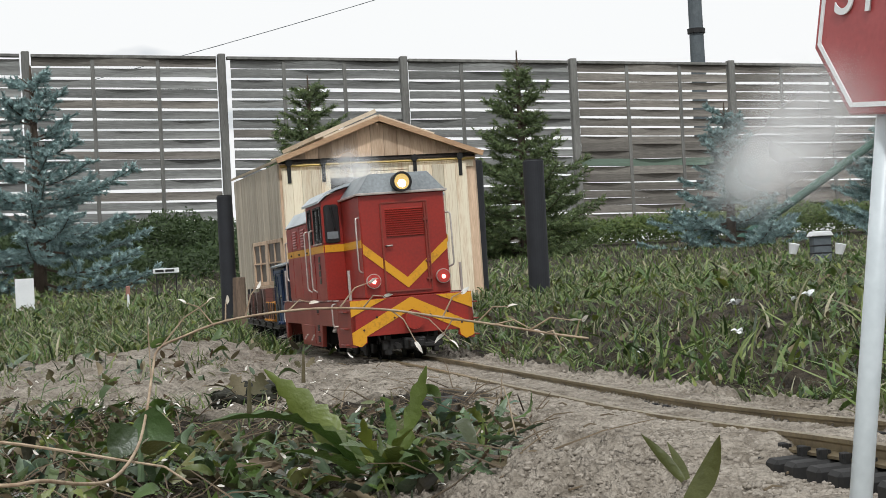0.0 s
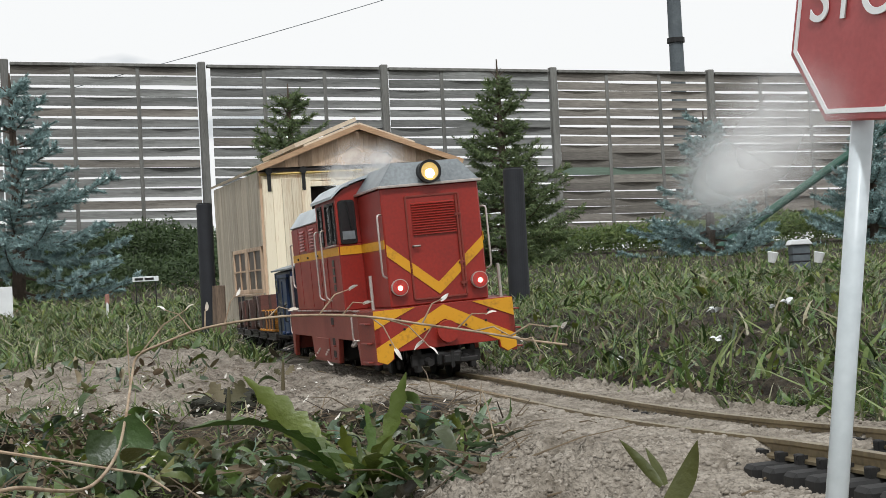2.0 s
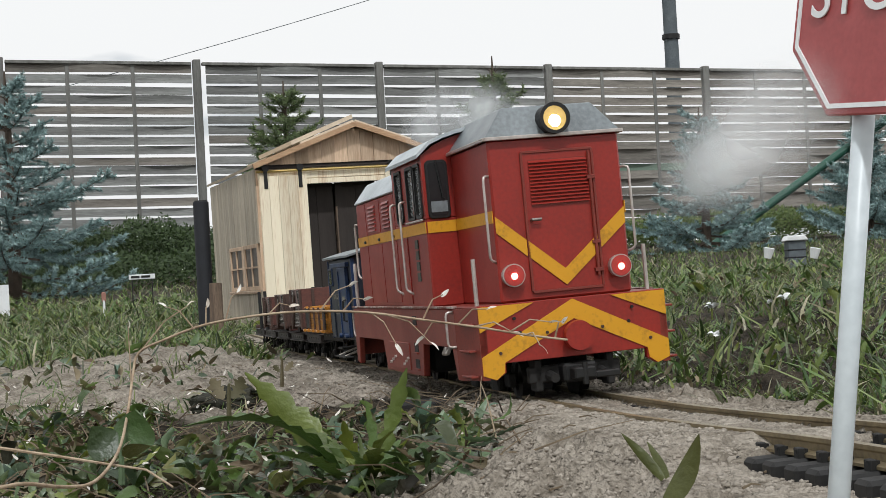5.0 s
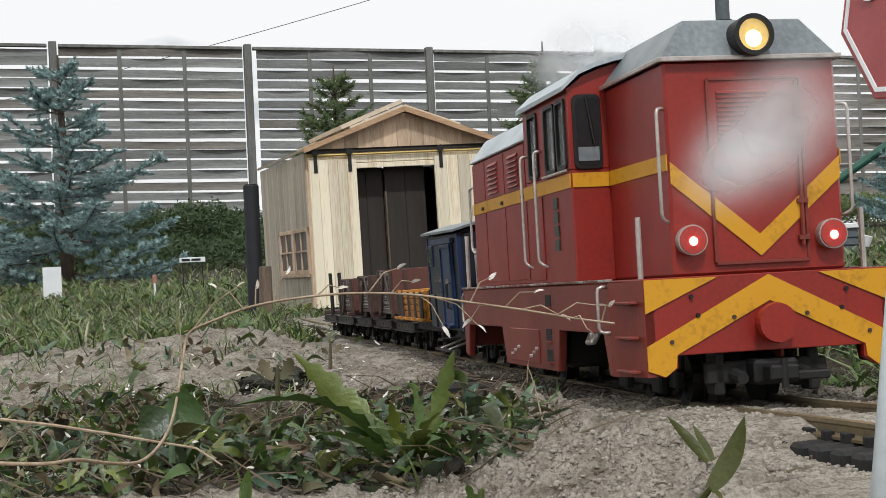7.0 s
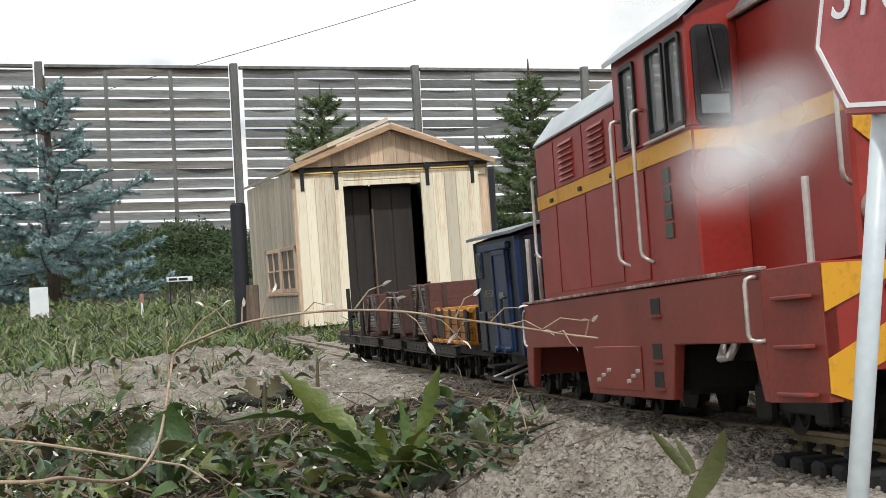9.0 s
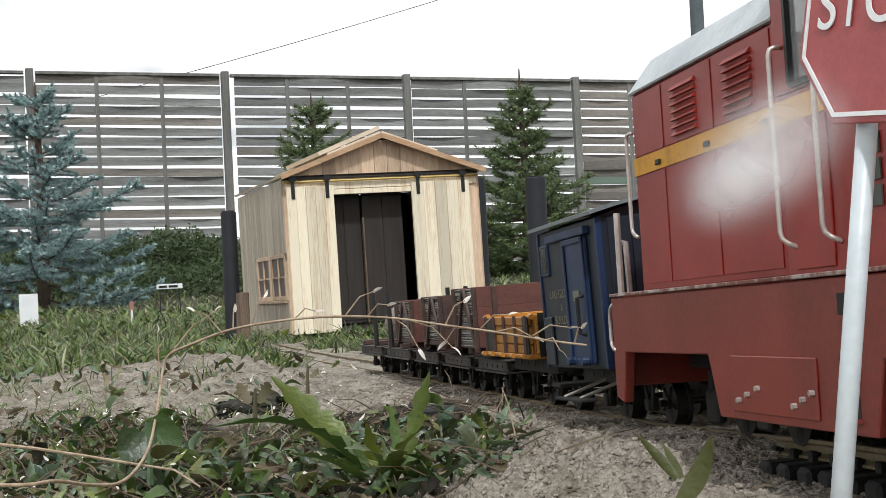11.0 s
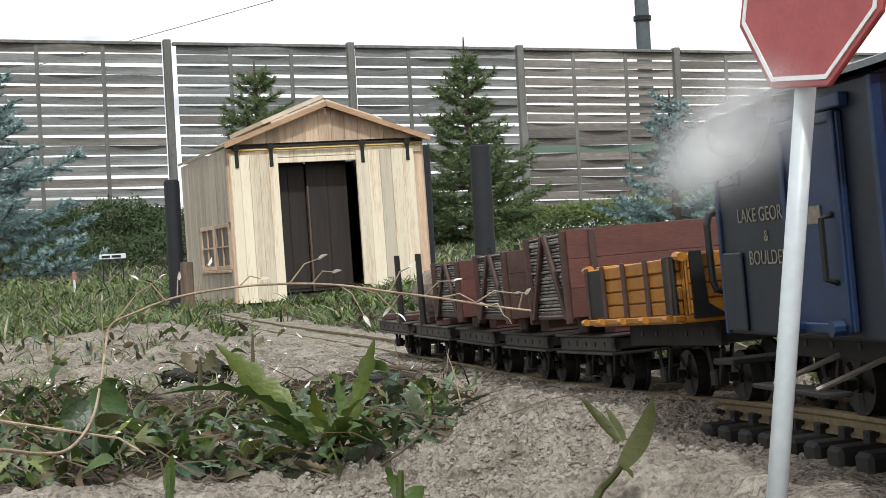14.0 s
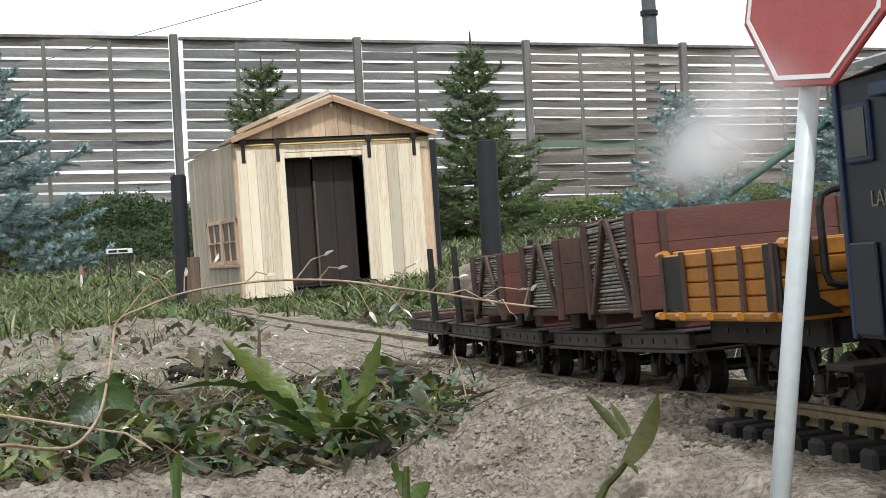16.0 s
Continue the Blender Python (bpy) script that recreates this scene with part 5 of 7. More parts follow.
def build_ochre():
    L_, h = 0.092, 0.0480
    oc = thing("drop_side_wagon", "ochre yellow open goods wagon with black iron straps", "wagon")
    underframe(oc, -L_ + 0.002, -0.002, 0.034, 0.0205, 0.0290)
    part("floor", box(-L_, 0.0, -h, h, 0.0255, 0.0285, 0.0006), ORANGE, oc)
    rnd = random.Random(3)
    for s in (1, -1):
        sw = part("side_wall", box(-L_ + 0.001, -0.001, s * (h - 0.0022), s * (h - 0.0032), 0.0285, 0.0525), ORANGE, oc, "ochre planked side")
        for k in range(4):
            o = rnd.uniform(0, 0.0003)
            part("plank", box(-L_ + 0.0005, -0.0005, s * (h - 0.0022 + o), s * (h - 0.0002 + o), 0.0290 + k * 0.0060, 0.0346 + k * 0.0060, 0.0005), ORANGE, sw)
        part("sill", box(-L_ - 0.0005, 0.0005, s * (h - 0.002), s * (h + 0.0020), 0.0262, 0.0290, 0.0005), ORANGE, oc)
        for x in (-0.0905, -0.072, -0.049, -0.026, -0.0035):
            st = part("strap", box(x - 0.0008, x + 0.0008, s * (h + 0.0001), s * (h + 0.0016), 0.0280, 0.0535, 0.0003), DARKBR, sw)
            part("hinge", rod((x - 0.0018, s * (h + 0.0028), 0.0278), (x + 0.0018, s * (h + 0.0028), 0.0278), 0.0016, seg=8), ORANGE, st)
    for s in (1, -1):
        part("side_plate", box(-L_ + 0.0005, -0.0745, s * (h + 0.0001), s * (h + 0.0008), 0.0300, 0.0520, 0.0002), BLACK, oc, "black panel on the side")
        part("corner_iron", box(-0.0100, 0.0, s * (h + 0.0001), s * (h + 0.0009), 0.0285, 0.0530, 0.0002), BLACK, oc, "black corner iron")
    for x0, x1, q in ((-0.0035, -0.0005, 1), (-L_ + 0.0005, -L_ + 0.0035, -1)):
        ew = part("end_wall", box(x0, x1, -h + 0.0035, h - 0.0035, 0.0285, 0.0540, 0.0004), ORANGE, oc, "ochre planked end")
        for k in range(4):
            xx = x1 if q > 0 else x0
            part("plank", box(xx, xx + q * 0.0014, -h + 0.0040, h - 0.0040, 0.0290 + k * 0.0062, 0.0348 + k * 0.0062, 0.0004), ORANGE, ew)
        for s in (1, -1):
            xx = x1 if q > 0 else x0
            part("end_iron", prism([(s * (h - 0.0045), 0.0270), (s * (h - 0.0165), 0.0270), (s * (h - 0.0095), 0.0330), (s * (h - 0.0085), 0.0545), (s * (h - 0.0045), 0.0545)], "x", xx + q * 0.0015, xx + q * 0.0027), BLACK, ew)
            part("latch", rod((xx, s * (h - 0.001), 0.0530), (xx + q * 0.005, s * (h - 0.001), 0.0525), 0.0019, seg=8), ORANGE, ew)
    part("brake_loop", bent(round_bends([(0.006, -0.006, 0.0420), (0.006, -0.024, 0.0380), (0.006, -0.038, 0.0380), (0.006, -0.038, 0.0640), (0.006, -0.020, 0.0655), (0.006, -0.018, 0.0580)], 0.004), 0.0012, 8), BLACK, oc)
    part("brake_post", rod((0.003, -0.015, 0.026), (0.003, -0.015, 0.0600), 0.0015, seg=6), BLACK, oc)
    part("buffer_bar", box(0.0, 0.040, -0.004, 0.004, 0.0185, 0.0245, 0.0006), BLACK, oc)
    part("step_plate", box(0.004, 0.020, -0.040, 0.040, 0.0150, 0.0170, 0.0004), NEARBLACK, oc)
    for ob in list(oc.children_recursive):
        top = ob
        while top.parent is not oc:
            top = top.parent
        if top.name.split(".")[0] in ("floor", "side_wall", "sill", "end_wall", "side_plate", "corner_iron"):
            for v in ob.data.vertices:
                v.co.z = 0.0290 + (v.co.z - 0.0255) * 0.80
    axle_boxes(oc, (-0.070, -0.022), 0.0290, 0.0088)
    for x in (-0.070, -0.022):
        wheelset(oc, x, 0.0088)
    return oc


def truck_base(t, L_):
    """A short skip underframe with two close axles."""
    g = 0.0095
    underframe(t, -L_ + g, -g, 0.0320, 0.0175, 0.0235, DARKGREYFRAME)
    part("deck", box(-L_ + g - 0.0015, -g + 0.0015, -0.0338, 0.0338, 0.0235, 0.0247, 0.0004), DARKGREYFRAME, t)
    part("lower_flange", box(-L_ + g - 0.0015, -g + 0.0015, -0.0338, 0.0338, 0.0163, 0.0175, 0.0003), DARKGREYFRAME, t)
    part("buffer_bar", box(-L_ - 0.001, -L_ + g - 0.0015, -0.004, 0.004, 0.0182, 0.0232, 0.0006), BLACK, t)
    part("buffer_bar", box(-g + 0.0015, 0.001, -0.004, 0.004, 0.0182, 0.0232, 0.0006), BLACK, t)
    axle_boxes(t, (-L_ / 2 - 0.014, -L_ / 2 + 0.014), 0.0270, 0.0088)
    for dx in (-0.014, 0.014):
        wheelset(t, -L_ / 2 + dx, 0.0088)


DARKGREYFRAME = material("dark_grey_frame", (0.060, 0.050, 0.046), (0.024, 0.020, 0.019), 0.6, 0.1, scale=70, bump=0.12)


def build_tub(top, seed, dark=False):
    """A tall wooden tub with slatted sides and plain planked ends on a skip frame."""
    L_ = 0.092
    tb = thing("mine_tub", "brown wooden tub wagon with grey slatted sides and braces", "wagon", "tub wagons")
    truck_base(tb, L_)
    for x in (-0.064, -0.028):
        part("bolster", box(x - 0.0065, x + 0.0065, -0.0270, 0.0270, 0.0247, 0.0322, 0.0006), DARKBR if dark or x < -0.05 else BROWNW, tb)
    x0, x1, h, z0 = -0.0735, -0.0185, 0.0455, 0.0322
    rnd = random.Random(seed)
    part("floor", box(x0, x1, -h, h, z0, z0 + 0.003, 0.0005), DARKBR, tb)
    for s in (1, -1):
        sd = part("side_wall", box(x0 + 0.002, x1 - 0.002, s * (h - 0.0028), s * (h - 0.0018), z0 + 0.003, top - 0.001), DARKBR, tb, "grey slatted side with dark braces")
        n_ = 24
        for k in range(n_):
            za = z0 + 0.001 + k * (top - z0 - 0.001) / n_
            part("slat", box(x0 + 0.001, x1 - 0.001, s * (h - 0.0018), s * (h + rnd.uniform(-0.0009, 0.0003)), za, za + (top - z0) / n_ - rnd.uniform(0.0002, 0.0007), 0.0003), GREYWOOD, sd)
        for xa, xb in (((x0 + x1) / 2 - 0.001, x0 + 0.004), ((x0 + x1) / 2 + 0.001, x1 - 0.004)):
            q = prism([(xa - 0.0018, top), (xa + 0.0018, top), (xb + 0.0018, z0), (xb - 0.0018, z0)], "y", s * (h + 0.0003), s * (h + 0.0020), 0.0003)
            part("brace", q, DARKBR, sd)
        for xx in (x0, x1 - 0.0025):
            part("corner_post", box(xx, xx + 0.0025, s * (h - 0.002), s * (h + 0.0022), z0 - 0.002, top + 0.0004, 0.0004), DARKBR, sd)
    for xx, q in ((x1, 1), (x0, -1)):
        en = part("end_wall", box(xx, xx - q * 0.002, -h + 0.003, h - 0.003, z0 + 0.002, top - 0.001), DARKBR, tb, "red-brown planked end")
        for k in range(3):
            za = z0 + 0.0005 + k * (top - z0) / 3
            part("plank", box(xx, xx + q * 0.0020, -h, h, za, za + (top - z0) / 3 - 0.0001, 0.00015), DARKBR if dark else BROWNW, en)
        for s in (1, -1):
            part("end_iron", box(xx + q * 0.0020, xx + q * 0.0030, s * (h - 0.009), s * (h - 0.012), z0, top, 0.0003), DARKBR, en)
    return tb


def build_log_wagon():
    """Two skip frames that carry a short bundle of logs between stakes."""
    out = []
    for i in range(2):
        t = thing("log_truck", "low dark log truck with iron stakes", "wagon", "log trucks")
        L_ = 0.106
        truck_base(t, L_)
        for s in (1, -1):
            for x in ((-0.072,) if i == 0 else (-0.024,)):
                part("stake", rod((x, s * 0.0325, 0.0235), (x, s * 0.0325, 0.0690), 0.0021, 0.0019, 8), BLACK, t)
        part("bolster", box(-0.034, -0.026, -0.034, 0.034, 0.0247, 0.0290, 0.0006), DARKBR, t)
        part("bolster", box(-0.080, -0.072, -0.034, 0.034, 0.0247, 0.0290, 0.0006), DARKBR, t)
        out.append(t)
    return out


def build_log(r, length, seed):
    lg = thing("log", "short bark-covered log lying on the log truck", "log", "logs on the truck")
    bm = bmesh.new()
    bmesh.ops.create_cone(bm, cap_ends=True, segments=14, radius1=r, radius2=r * 0.92, depth=length, matrix=pose(0, 0, 0, 0, 90, 0))
    bmesh.ops.subdivide_edges(bm, edges=[e for e in bm.edges if e.calc_length() > length * 0.5], cuts=5)
    for v in bm.verts:
        k = noise.noise(v.co * 70 + Vector((seed, 0, 0))) * 0.0016
        v.co.y *= 1 + k / r
        v.co.z *= 1 + k / r
    part("log", bm, LOG, lg)
    return lg


VAN, OCHRE = build_van(), build_ochre()
TUBS = [build_tub(0.0680, 1), build_tub(0.0640, 2, True), build_tub(0.0620, 3)]
LOG_TRUCKS = build_log_wagon()
LOGS = [(build_log(0.0148, 0.104, 1), (-0.057, -0.0152, 0.0436)), (build_log(0.0142, 0.098, 5), (-0.060, 0.0150, 0.0430))]
# things that roll: object, distance of its front behind the train's front, length
CONSIST = [(VAN, 0.366, 0.096), (OCHRE, 0.505, 0.092), (TUBS[0], 0.611, 0.092), (TUBS[1], 0.705, 0.092), (TUBS[2], 0.799, 0.092), (LOG_TRUCKS[0], 0.893, 0.106), (LOG_TRUCKS[1], 1.001, 0.106)]


# ---- plants ----
def leaf_verts(base, tip, width, lobes=0, droop=0.15, fold=0.3, twist=0.0, rnd=random):
    """A leaf blade from base to tip: pairs of edge points beside a midrib, toothed when lobes is set."""
    base, tip = Vector(base), Vector(tip)
    ax = tip - base
    ln = ax.length
    f = ax.normalized()
    sd = f.cross(Vector((0, 0, 1)))
    if f.z > 0.62:
        sd = f.cross(Vector((0, 1, 0)))
    sd = sd.normalized() if sd.length > 0.05 else Vector((1, 0, 0))
    up = sd.cross(f)
    sd, up = sd * math.cos(twist) + up * math.sin(twist), up * math.cos(twist) - sd * math.sin(twist)
    n_ = 22 if lobes else 7
    rows = []
    for i in range(n_ + 1):
        t = i / n_
        w = width * (math.sin(math.pi * min(1.0, 0.10 + 0.90 * t) ** 0.85)) ** 0.8 if not lobes else width * (0.22 + 0.78 * t ** 0.7) * (1 - t ** 4)
        if lobes:
            w *= 0.42 + 0.58 * (((t * lobes) % 1.0)) + rnd.uniform(-0.08, 0.08)
        c = base + ax * t + up * (ln * droop * math.sin(math.pi * t)) 
        w = max(w, width * 0.03)
        rows.append((c + sd * w * 0.5 + up * w * fold * 0.5, c, c - sd * w * 0.5 + up * w * fold * 0.5))
    return rows


def leaf_mesh(specs, rnd):
    verts, faces = [], []
    for base, tip, width, lobes, droop, twist in specs:
        rows = leaf_verts(base, tip, width, lobes, droop, rnd.uniform(0.15, 0.5), twist, rnd)
        k = len(verts)
        for r in rows:
            verts += [tuple(p) for p in r]
        for i in range(len(rows) - 1):
            a = k + 3 * i
            faces += [(a, a + 1, a + 4, a + 3), (a + 1, a + 2, a + 5, a + 4)]
    me = bpy.data.meshes.new("leaf")
    me.from_pydata(verts, [], faces)
    for p in me.polygons:
        p.use_smooth = True
    return me


def leaf_part(parent, spec, mat, rnd, label=""):
    me = leaf_mesh([spec], rnd)
    me.materials.append(mat)
    ob = new("leaf", me)
    ob.parent = parent
    if label:
        ob["label"] = label
    return ob


def rosette():
    rnd = random.Random(11)
    c = Vector((-0.046, 0.60, -0.013))
    t = thing("dandelion", "large green dandelion rosette with long toothed leaves", "weed", m=Matrix.Translation(c))
    tips = [
        ((-0.0969, 0.6300, 0.0375), 0.024, 9), ((-0.0274, 0.6000, 0.0375), 0.014, 6), ((-0.1126, 0.5700, 0.0215), 0.025, 8),
        ((-0.0522, 0.5800, 0.0196), 0.012, 5), ((-0.0460, 0.6200, 0.0239), 0.010, 5), ((-0.0145, 0.6000, 0.0089), 0.015, 6),
        ((-0.0215, 0.5500, -0.0023), 0.016, 5), ((-0.0784, 0.6300, 0.0140), 0.017, 7), ((-0.0314, 0.5600, 0.0171), 0.014, 5),
        ((-0.0819, 0.5600, 0.0112), 0.020, 7), ((-0.0133, 0.5700, 0.0000), 0.013, 5), ((-0.0584, 0.5500, 0.0132), 0.014, 6), ((-0.0399, 0.5400, 0.0123), 0.014, 6)]
    for p, w, lobes in tips:
        p = Vector(p) - c
        leaf_part(t, ((p.x * 0.06, p.y * 0.06, 0.0), tuple(p), w, lobes, rnd.uniform(0.05, 0.2), rnd.uniform(-0.6, 0.6)), WEED, rnd)
    for k in range(16):
        a = rnd.uniform(0, math.tau)
        ln = rnd.uniform(0.015, 0.035)
        leaf_part(t, ((0, 0, 0), (ln * math.cos(a), ln * math.sin(a), rnd.uniform(0.004, 0.03)), rnd.uniform(0.006, 0.012), 5, 0.15, rnd.uniform(-0.6, 0.6)), WEED, rnd)
    part("crown", rod((0, 0, -0.01), (0, 0, 0.006), 0.006, 0.003, 8), BARK, t)


def small_plant(base, tips, mat, label, category="weed", stem=True):
    rnd = random.Random(int(base[0] * 1e4) & 1023)
    c = Vector(base)
    t = thing("weed", label, category, m=Matrix.Translation(c))
    for p, w, lobes in tips:
        p = Vector(p) - c
        leaf_part(t, ((p.x * 0.25, p.y * 0.25, p.z * 0.15), tuple(p), w, lobes, rnd.uniform(0.05, 0.16), rnd.uniform(-0.4, 0.4)), mat, rnd)
    part("stalk", bent([(0, 0, -0.01), (0.0005, 0, 0.004), (0.001, 0, 0.010)], (0.0016, 0.0008), 6), mat, t)
    return t


def broad_weeds():
    """The low weed bed beside the line."""
    rnd = random.Random(21)
    for mat, name, label, count, sz, lo_, in ((WEEDBLUE, "weed_leaves", "low bed of dull green and bluish weed leaves", 1750, (0.005, 0.018), 0.0), (WITHERED, "withered_leaves", "dry brown leaves lying among the weeds", 1500, (0.004, 0.014), 0.0), (WEED, "weed_leaves", "bright green low weed leaves", 520, (0.006, 0.018), 0.002)):
        specs = []
        for k in range(count):
            far = rnd.random() < 0.08
            y = rnd.uniform(0.92, 1.40) if far else 0.565 + 0.40 * rnd.random() ** 1.2
            x0 = -0.31 - 0.20 * (y - 0.6)
            x1 = -0.15 - 0.10 * rnd.random() ** 2 if far else 0.005 - 0.45 * max(0, y - 0.70)
            x = rnd.uniform(x0, x1)
            if noise.noise(Vector((x * 14, y * 14, 7))) < -0.22 or (abs(x + 0.16) < 0.036 and 0.82 < y < 1.1):
                continue
            z = ground_z(x, y)
            a = rnd.uniform(0, math.tau)
            ln = rnd.uniform(*sz)
            el = rnd.uniform(-0.15, 0.95)
            b = (x, y, z + lo_ + rnd.uniform(0, 0.006))
            tp = (x + ln * math.cos(a) * math.cos(el), y + ln * math.sin(a) * math.cos(el), b[2] + ln * math.sin(el))
            specs.append((b, tp, ln * rnd.uniform(0.22, 0.50), 0 if rnd.random() < 0.55 else rnd.choice((4, 5, 6)), rnd.uniform(-0.2, 0.4), rnd.uniform(-1.5, 1.5)))
        me = leaf_mesh(specs, rnd)
        me.materials.append(mat)
        tagged(new(name, me), label, "weeds", kind="stuff")
    # stalks, straw and husks
    bm = bmesh.new()
    for k in range(380):
        y = rnd.uniform(0.55, 0.92)
        x = rnd.uniform(-0.32, 0.02 - 0.2 * max(0, y - 0.7))
        z = ground_z(x, y)
        a = rnd.uniform(0, math.tau)
        ln = rnd.uniform(0.012, 0.055)
        el = rnd.uniform(-0.02, 0.45)
        p = Vector((x, y, z + 0.002))
        q = p + Vector((math.cos(a) * math.cos(el), math.sin(a) * math.cos(el), math.sin(el))) * ln
        mid = (p + q) / 2 + Vector((0, 0, rnd.uniform(-0.002, 0.005)))
        bent([p, mid, q], (0.0005, 0.0002), 4, bm)
    tagged(new("straw", finish(bm, "straw", DEBRIS)), "dry stalks and straw scattered over the weeds", "straw", kind="stuff")
    specs = []
    for k in range(260):
        y = 0.56 + 0.60 * rnd.random() ** 1.6
        x = rnd.uniform(-0.36, 0.0 - 0.2 * max(0, y - 0.7))
        z = ground_z(x, y) + rnd.uniform(0.001, 0.022)
        a = rnd.uniform(0, math.tau)
        ln = rnd.uniform(0.0022, 0.0055)
        specs.append(((x, y, z), (x + ln * math.cos(a) * 0.8, y + ln * math.sin(a) * 0.4, z + ln * rnd.uniform(-0.4, 0.8)), ln * 0.30, 0, 0.1, rnd.uniform(-1.2, 1.2)))
    me = leaf_mesh(specs, rnd)
    me.materials.append(SEEDPOD)
    tagged(new("fallen_husks", me), "small papery white husks lying on the weeds", "husks", kind="stuff")


def spline(pts, k=4):
    """A smooth line through the points."""
    pts = [Vector(p) for p in pts]
    out = []
    for i in range(len(pts) - 1):
        a, b, c, d = pts[max(i - 1, 0)], pts[i], pts[i + 1], pts[min(i + 2, len(pts) - 1)]
        for j in range(k):
            t = j / k
            out.append(0.5 * (2 * b + (c - a) * t + (2 * a - 5 * b + 4 * c - d) * t * t + (3 * b - a - 3 * c + d) * t ** 3))
    return out + [pts[-1]]


def dry_stalk():
    rnd = random.Random(5)
    t = thing("dry_stalk", "long bent dry stalk with papery seed husks arching over the weeds", "stalk")
    pts = [(-0.2450, 0.5700, 0.0060), (-0.2150, 0.5700, 0.0040), (-0.1870, 0.5700, 0.0024), (-0.1770, 0.5800, 0.0023), (-0.1672, 0.6000, -0.0023), (-0.1571, 0.6100, -0.0021), (-0.1520, 0.6300, 0.0070), (-0.1507, 0.6450, 0.0213), (-0.1508, 0.6600, 0.0376), (-0.1478, 0.6600, 0.0470), (-0.1356, 0.6550, 0.0521), (-0.1157, 0.6500, 0.0581), (-0.0869, 0.6400, 0.0613), (-0.0639, 0.6300, 0.0615), (-0.0414, 0.6150, 0.0599), (-0.0200, 0.6000, 0.0563), (0.0004, 0.5800, 0.0531), (0.0195, 0.5650, 0.0495), (0.0343, 0.5550, 0.0472)]
    eye = Vector((0, 0, 0.07))
    pts = [eye + (Vector(p) - eye) * (0.86 + 0.14 * smooth(2, 9, i)) for i, p in enumerate(pts)]
    part("stem", bent(spline(pts), (0.0008, 0.0004), 6), DRYSTEM, t, "dry tan stem", smooth=True)
    heads = [((-0.1157, 0.6500, 0.0581), (-0.1148, 0.6500, 0.0665)), ((-0.1070, 0.6500, 0.0594), (-0.1013, 0.6500, 0.0723)), ((-0.1208, 0.6500, 0.0564), (-0.1333, 0.6500, 0.0670)), ((-0.0869, 0.6400, 0.0613), (-0.0770, 0.6400, 0.0642)), ((-0.0639, 0.6300, 0.0615), (-0.0502, 0.6300, 0.0718)), ((-0.0539, 0.6250, 0.0608), (-0.0438, 0.6200, 0.0656)), ((-0.0342, 0.6100, 0.0587), (-0.0171, 0.6000, 0.0468)), ((-0.0200, 0.6000, 0.0563), (-0.0115, 0.6000, 0.0660)), ((-0.0121, 0.6000, 0.0548), (-0.0204, 0.6000, 0.0493)), ((0.0004, 0.5800, 0.0531), (0.0154, 0.5700, 0.0502)), ((0.0133, 0.5700, 0.0505), (0.0292, 0.5600, 0.0539)), ((0.0195, 0.5650, 0.0495), (0.0245, 0.5600, 0.0452)), ((0.0300, 0.5600, 0.0479), (0.0332, 0.5550, 0.0540)), ((-0.0414, 0.6150, 0.0599), (-0.0313, 0.6100, 0.0460)), ((-0.0063, 0.5900, 0.0538), (0.0063, 0.5850, 0.0596)), ((-0.1494, 0.6500, 0.0307), (-0.1496, 0.6500, 0.0592)), ((-0.1470, 0.6600, 0.0474), (-0.1246, 0.6600, 0.0669))]
    for a, b in heads:
        a, b = Vector(a), Vector(b)
        mid = (a + b) / 2 + Vector((0, 0, 0.003))
        part("twig", bent([a, mid, b], (0.0004, 0.0002), 5), DRYSTEM, t)
        d = (b - a).normalized()
        leaf_part(t, (tuple(b - d * 0.001), tuple(b + d * 0.0040 + Vector((0, 0, -0.001))), 0.0017, 0, 0.1, rnd.uniform(-1, 1)), SEEDPOD, rnd, "papery white seed husk")
    t2 = thing("dry_stalk", "pale dry stalk lying low across the weeds", "stalk")
    part("stem", bent([(-0.2500, 0.6000, 0.0230), (-0.1915, 0.6000, 0.0141), (-0.1688, 0.6000, 0.0097), (-0.1460, 0.5900, 0.0065), (-0.1293, 0.5800, 0.0048), (-0.1172, 0.5700, -0.0011)], (0.0008, 0.0004), 6), DRYSTEM, t2)
    t3 = thing("dry_stalk", "thin grey stalk hanging over the grass bank", "stalk")
    part("stem", bent([(0.0730, 0.9850, -0.0140), (0.0776, 0.9800, -0.0069), (0.0924, 0.9800, -0.0033), (0.1129, 0.9700, -0.0086), (0.1256, 0.9600, -0.0157)], (0.0012, 0.0006), 6), DRYSTEM, t3)


def turf_clod():
    x, y = -0.170, 1.03
    t = thing("turf_clod", "dark lump of turf lying on the sand among weeds", "clod", m=pose(x, y, ground_z(x, y) + 0.008, 0, 0, 8))
    bm = bmesh.new()
    bmesh.ops.create_icosphere(bm, subdivisions=4, radius=1.0)
    for v in bm.verts:
        k = 1 + 0.35 * noise.noise(v.co * 1.8) + 0.16 * noise.noise(v.co * 6)
        v.co = Vector((v.co.x * 0.024, v.co.y * 0.014, v.co.z * 0.0105)) * k
    part("lump", bm, TURF, t)
    rnd = random.Random(15)
    for k in range(14):
        a = rnd.uniform(0, math.tau)
        p = Vector((0.015 * math.cos(a), 0.008 * math.sin(a), 0.005))
        leaf_part(t, (tuple(p), tuple(p + Vector((0.013 * math.cos(a), 0.010 * math.sin(a), rnd.uniform(-0.003, 0.008)))), 0.006, 4, 0.1, rnd.uniform(-0.8, 0.8)), WEEDBLUE, rnd)


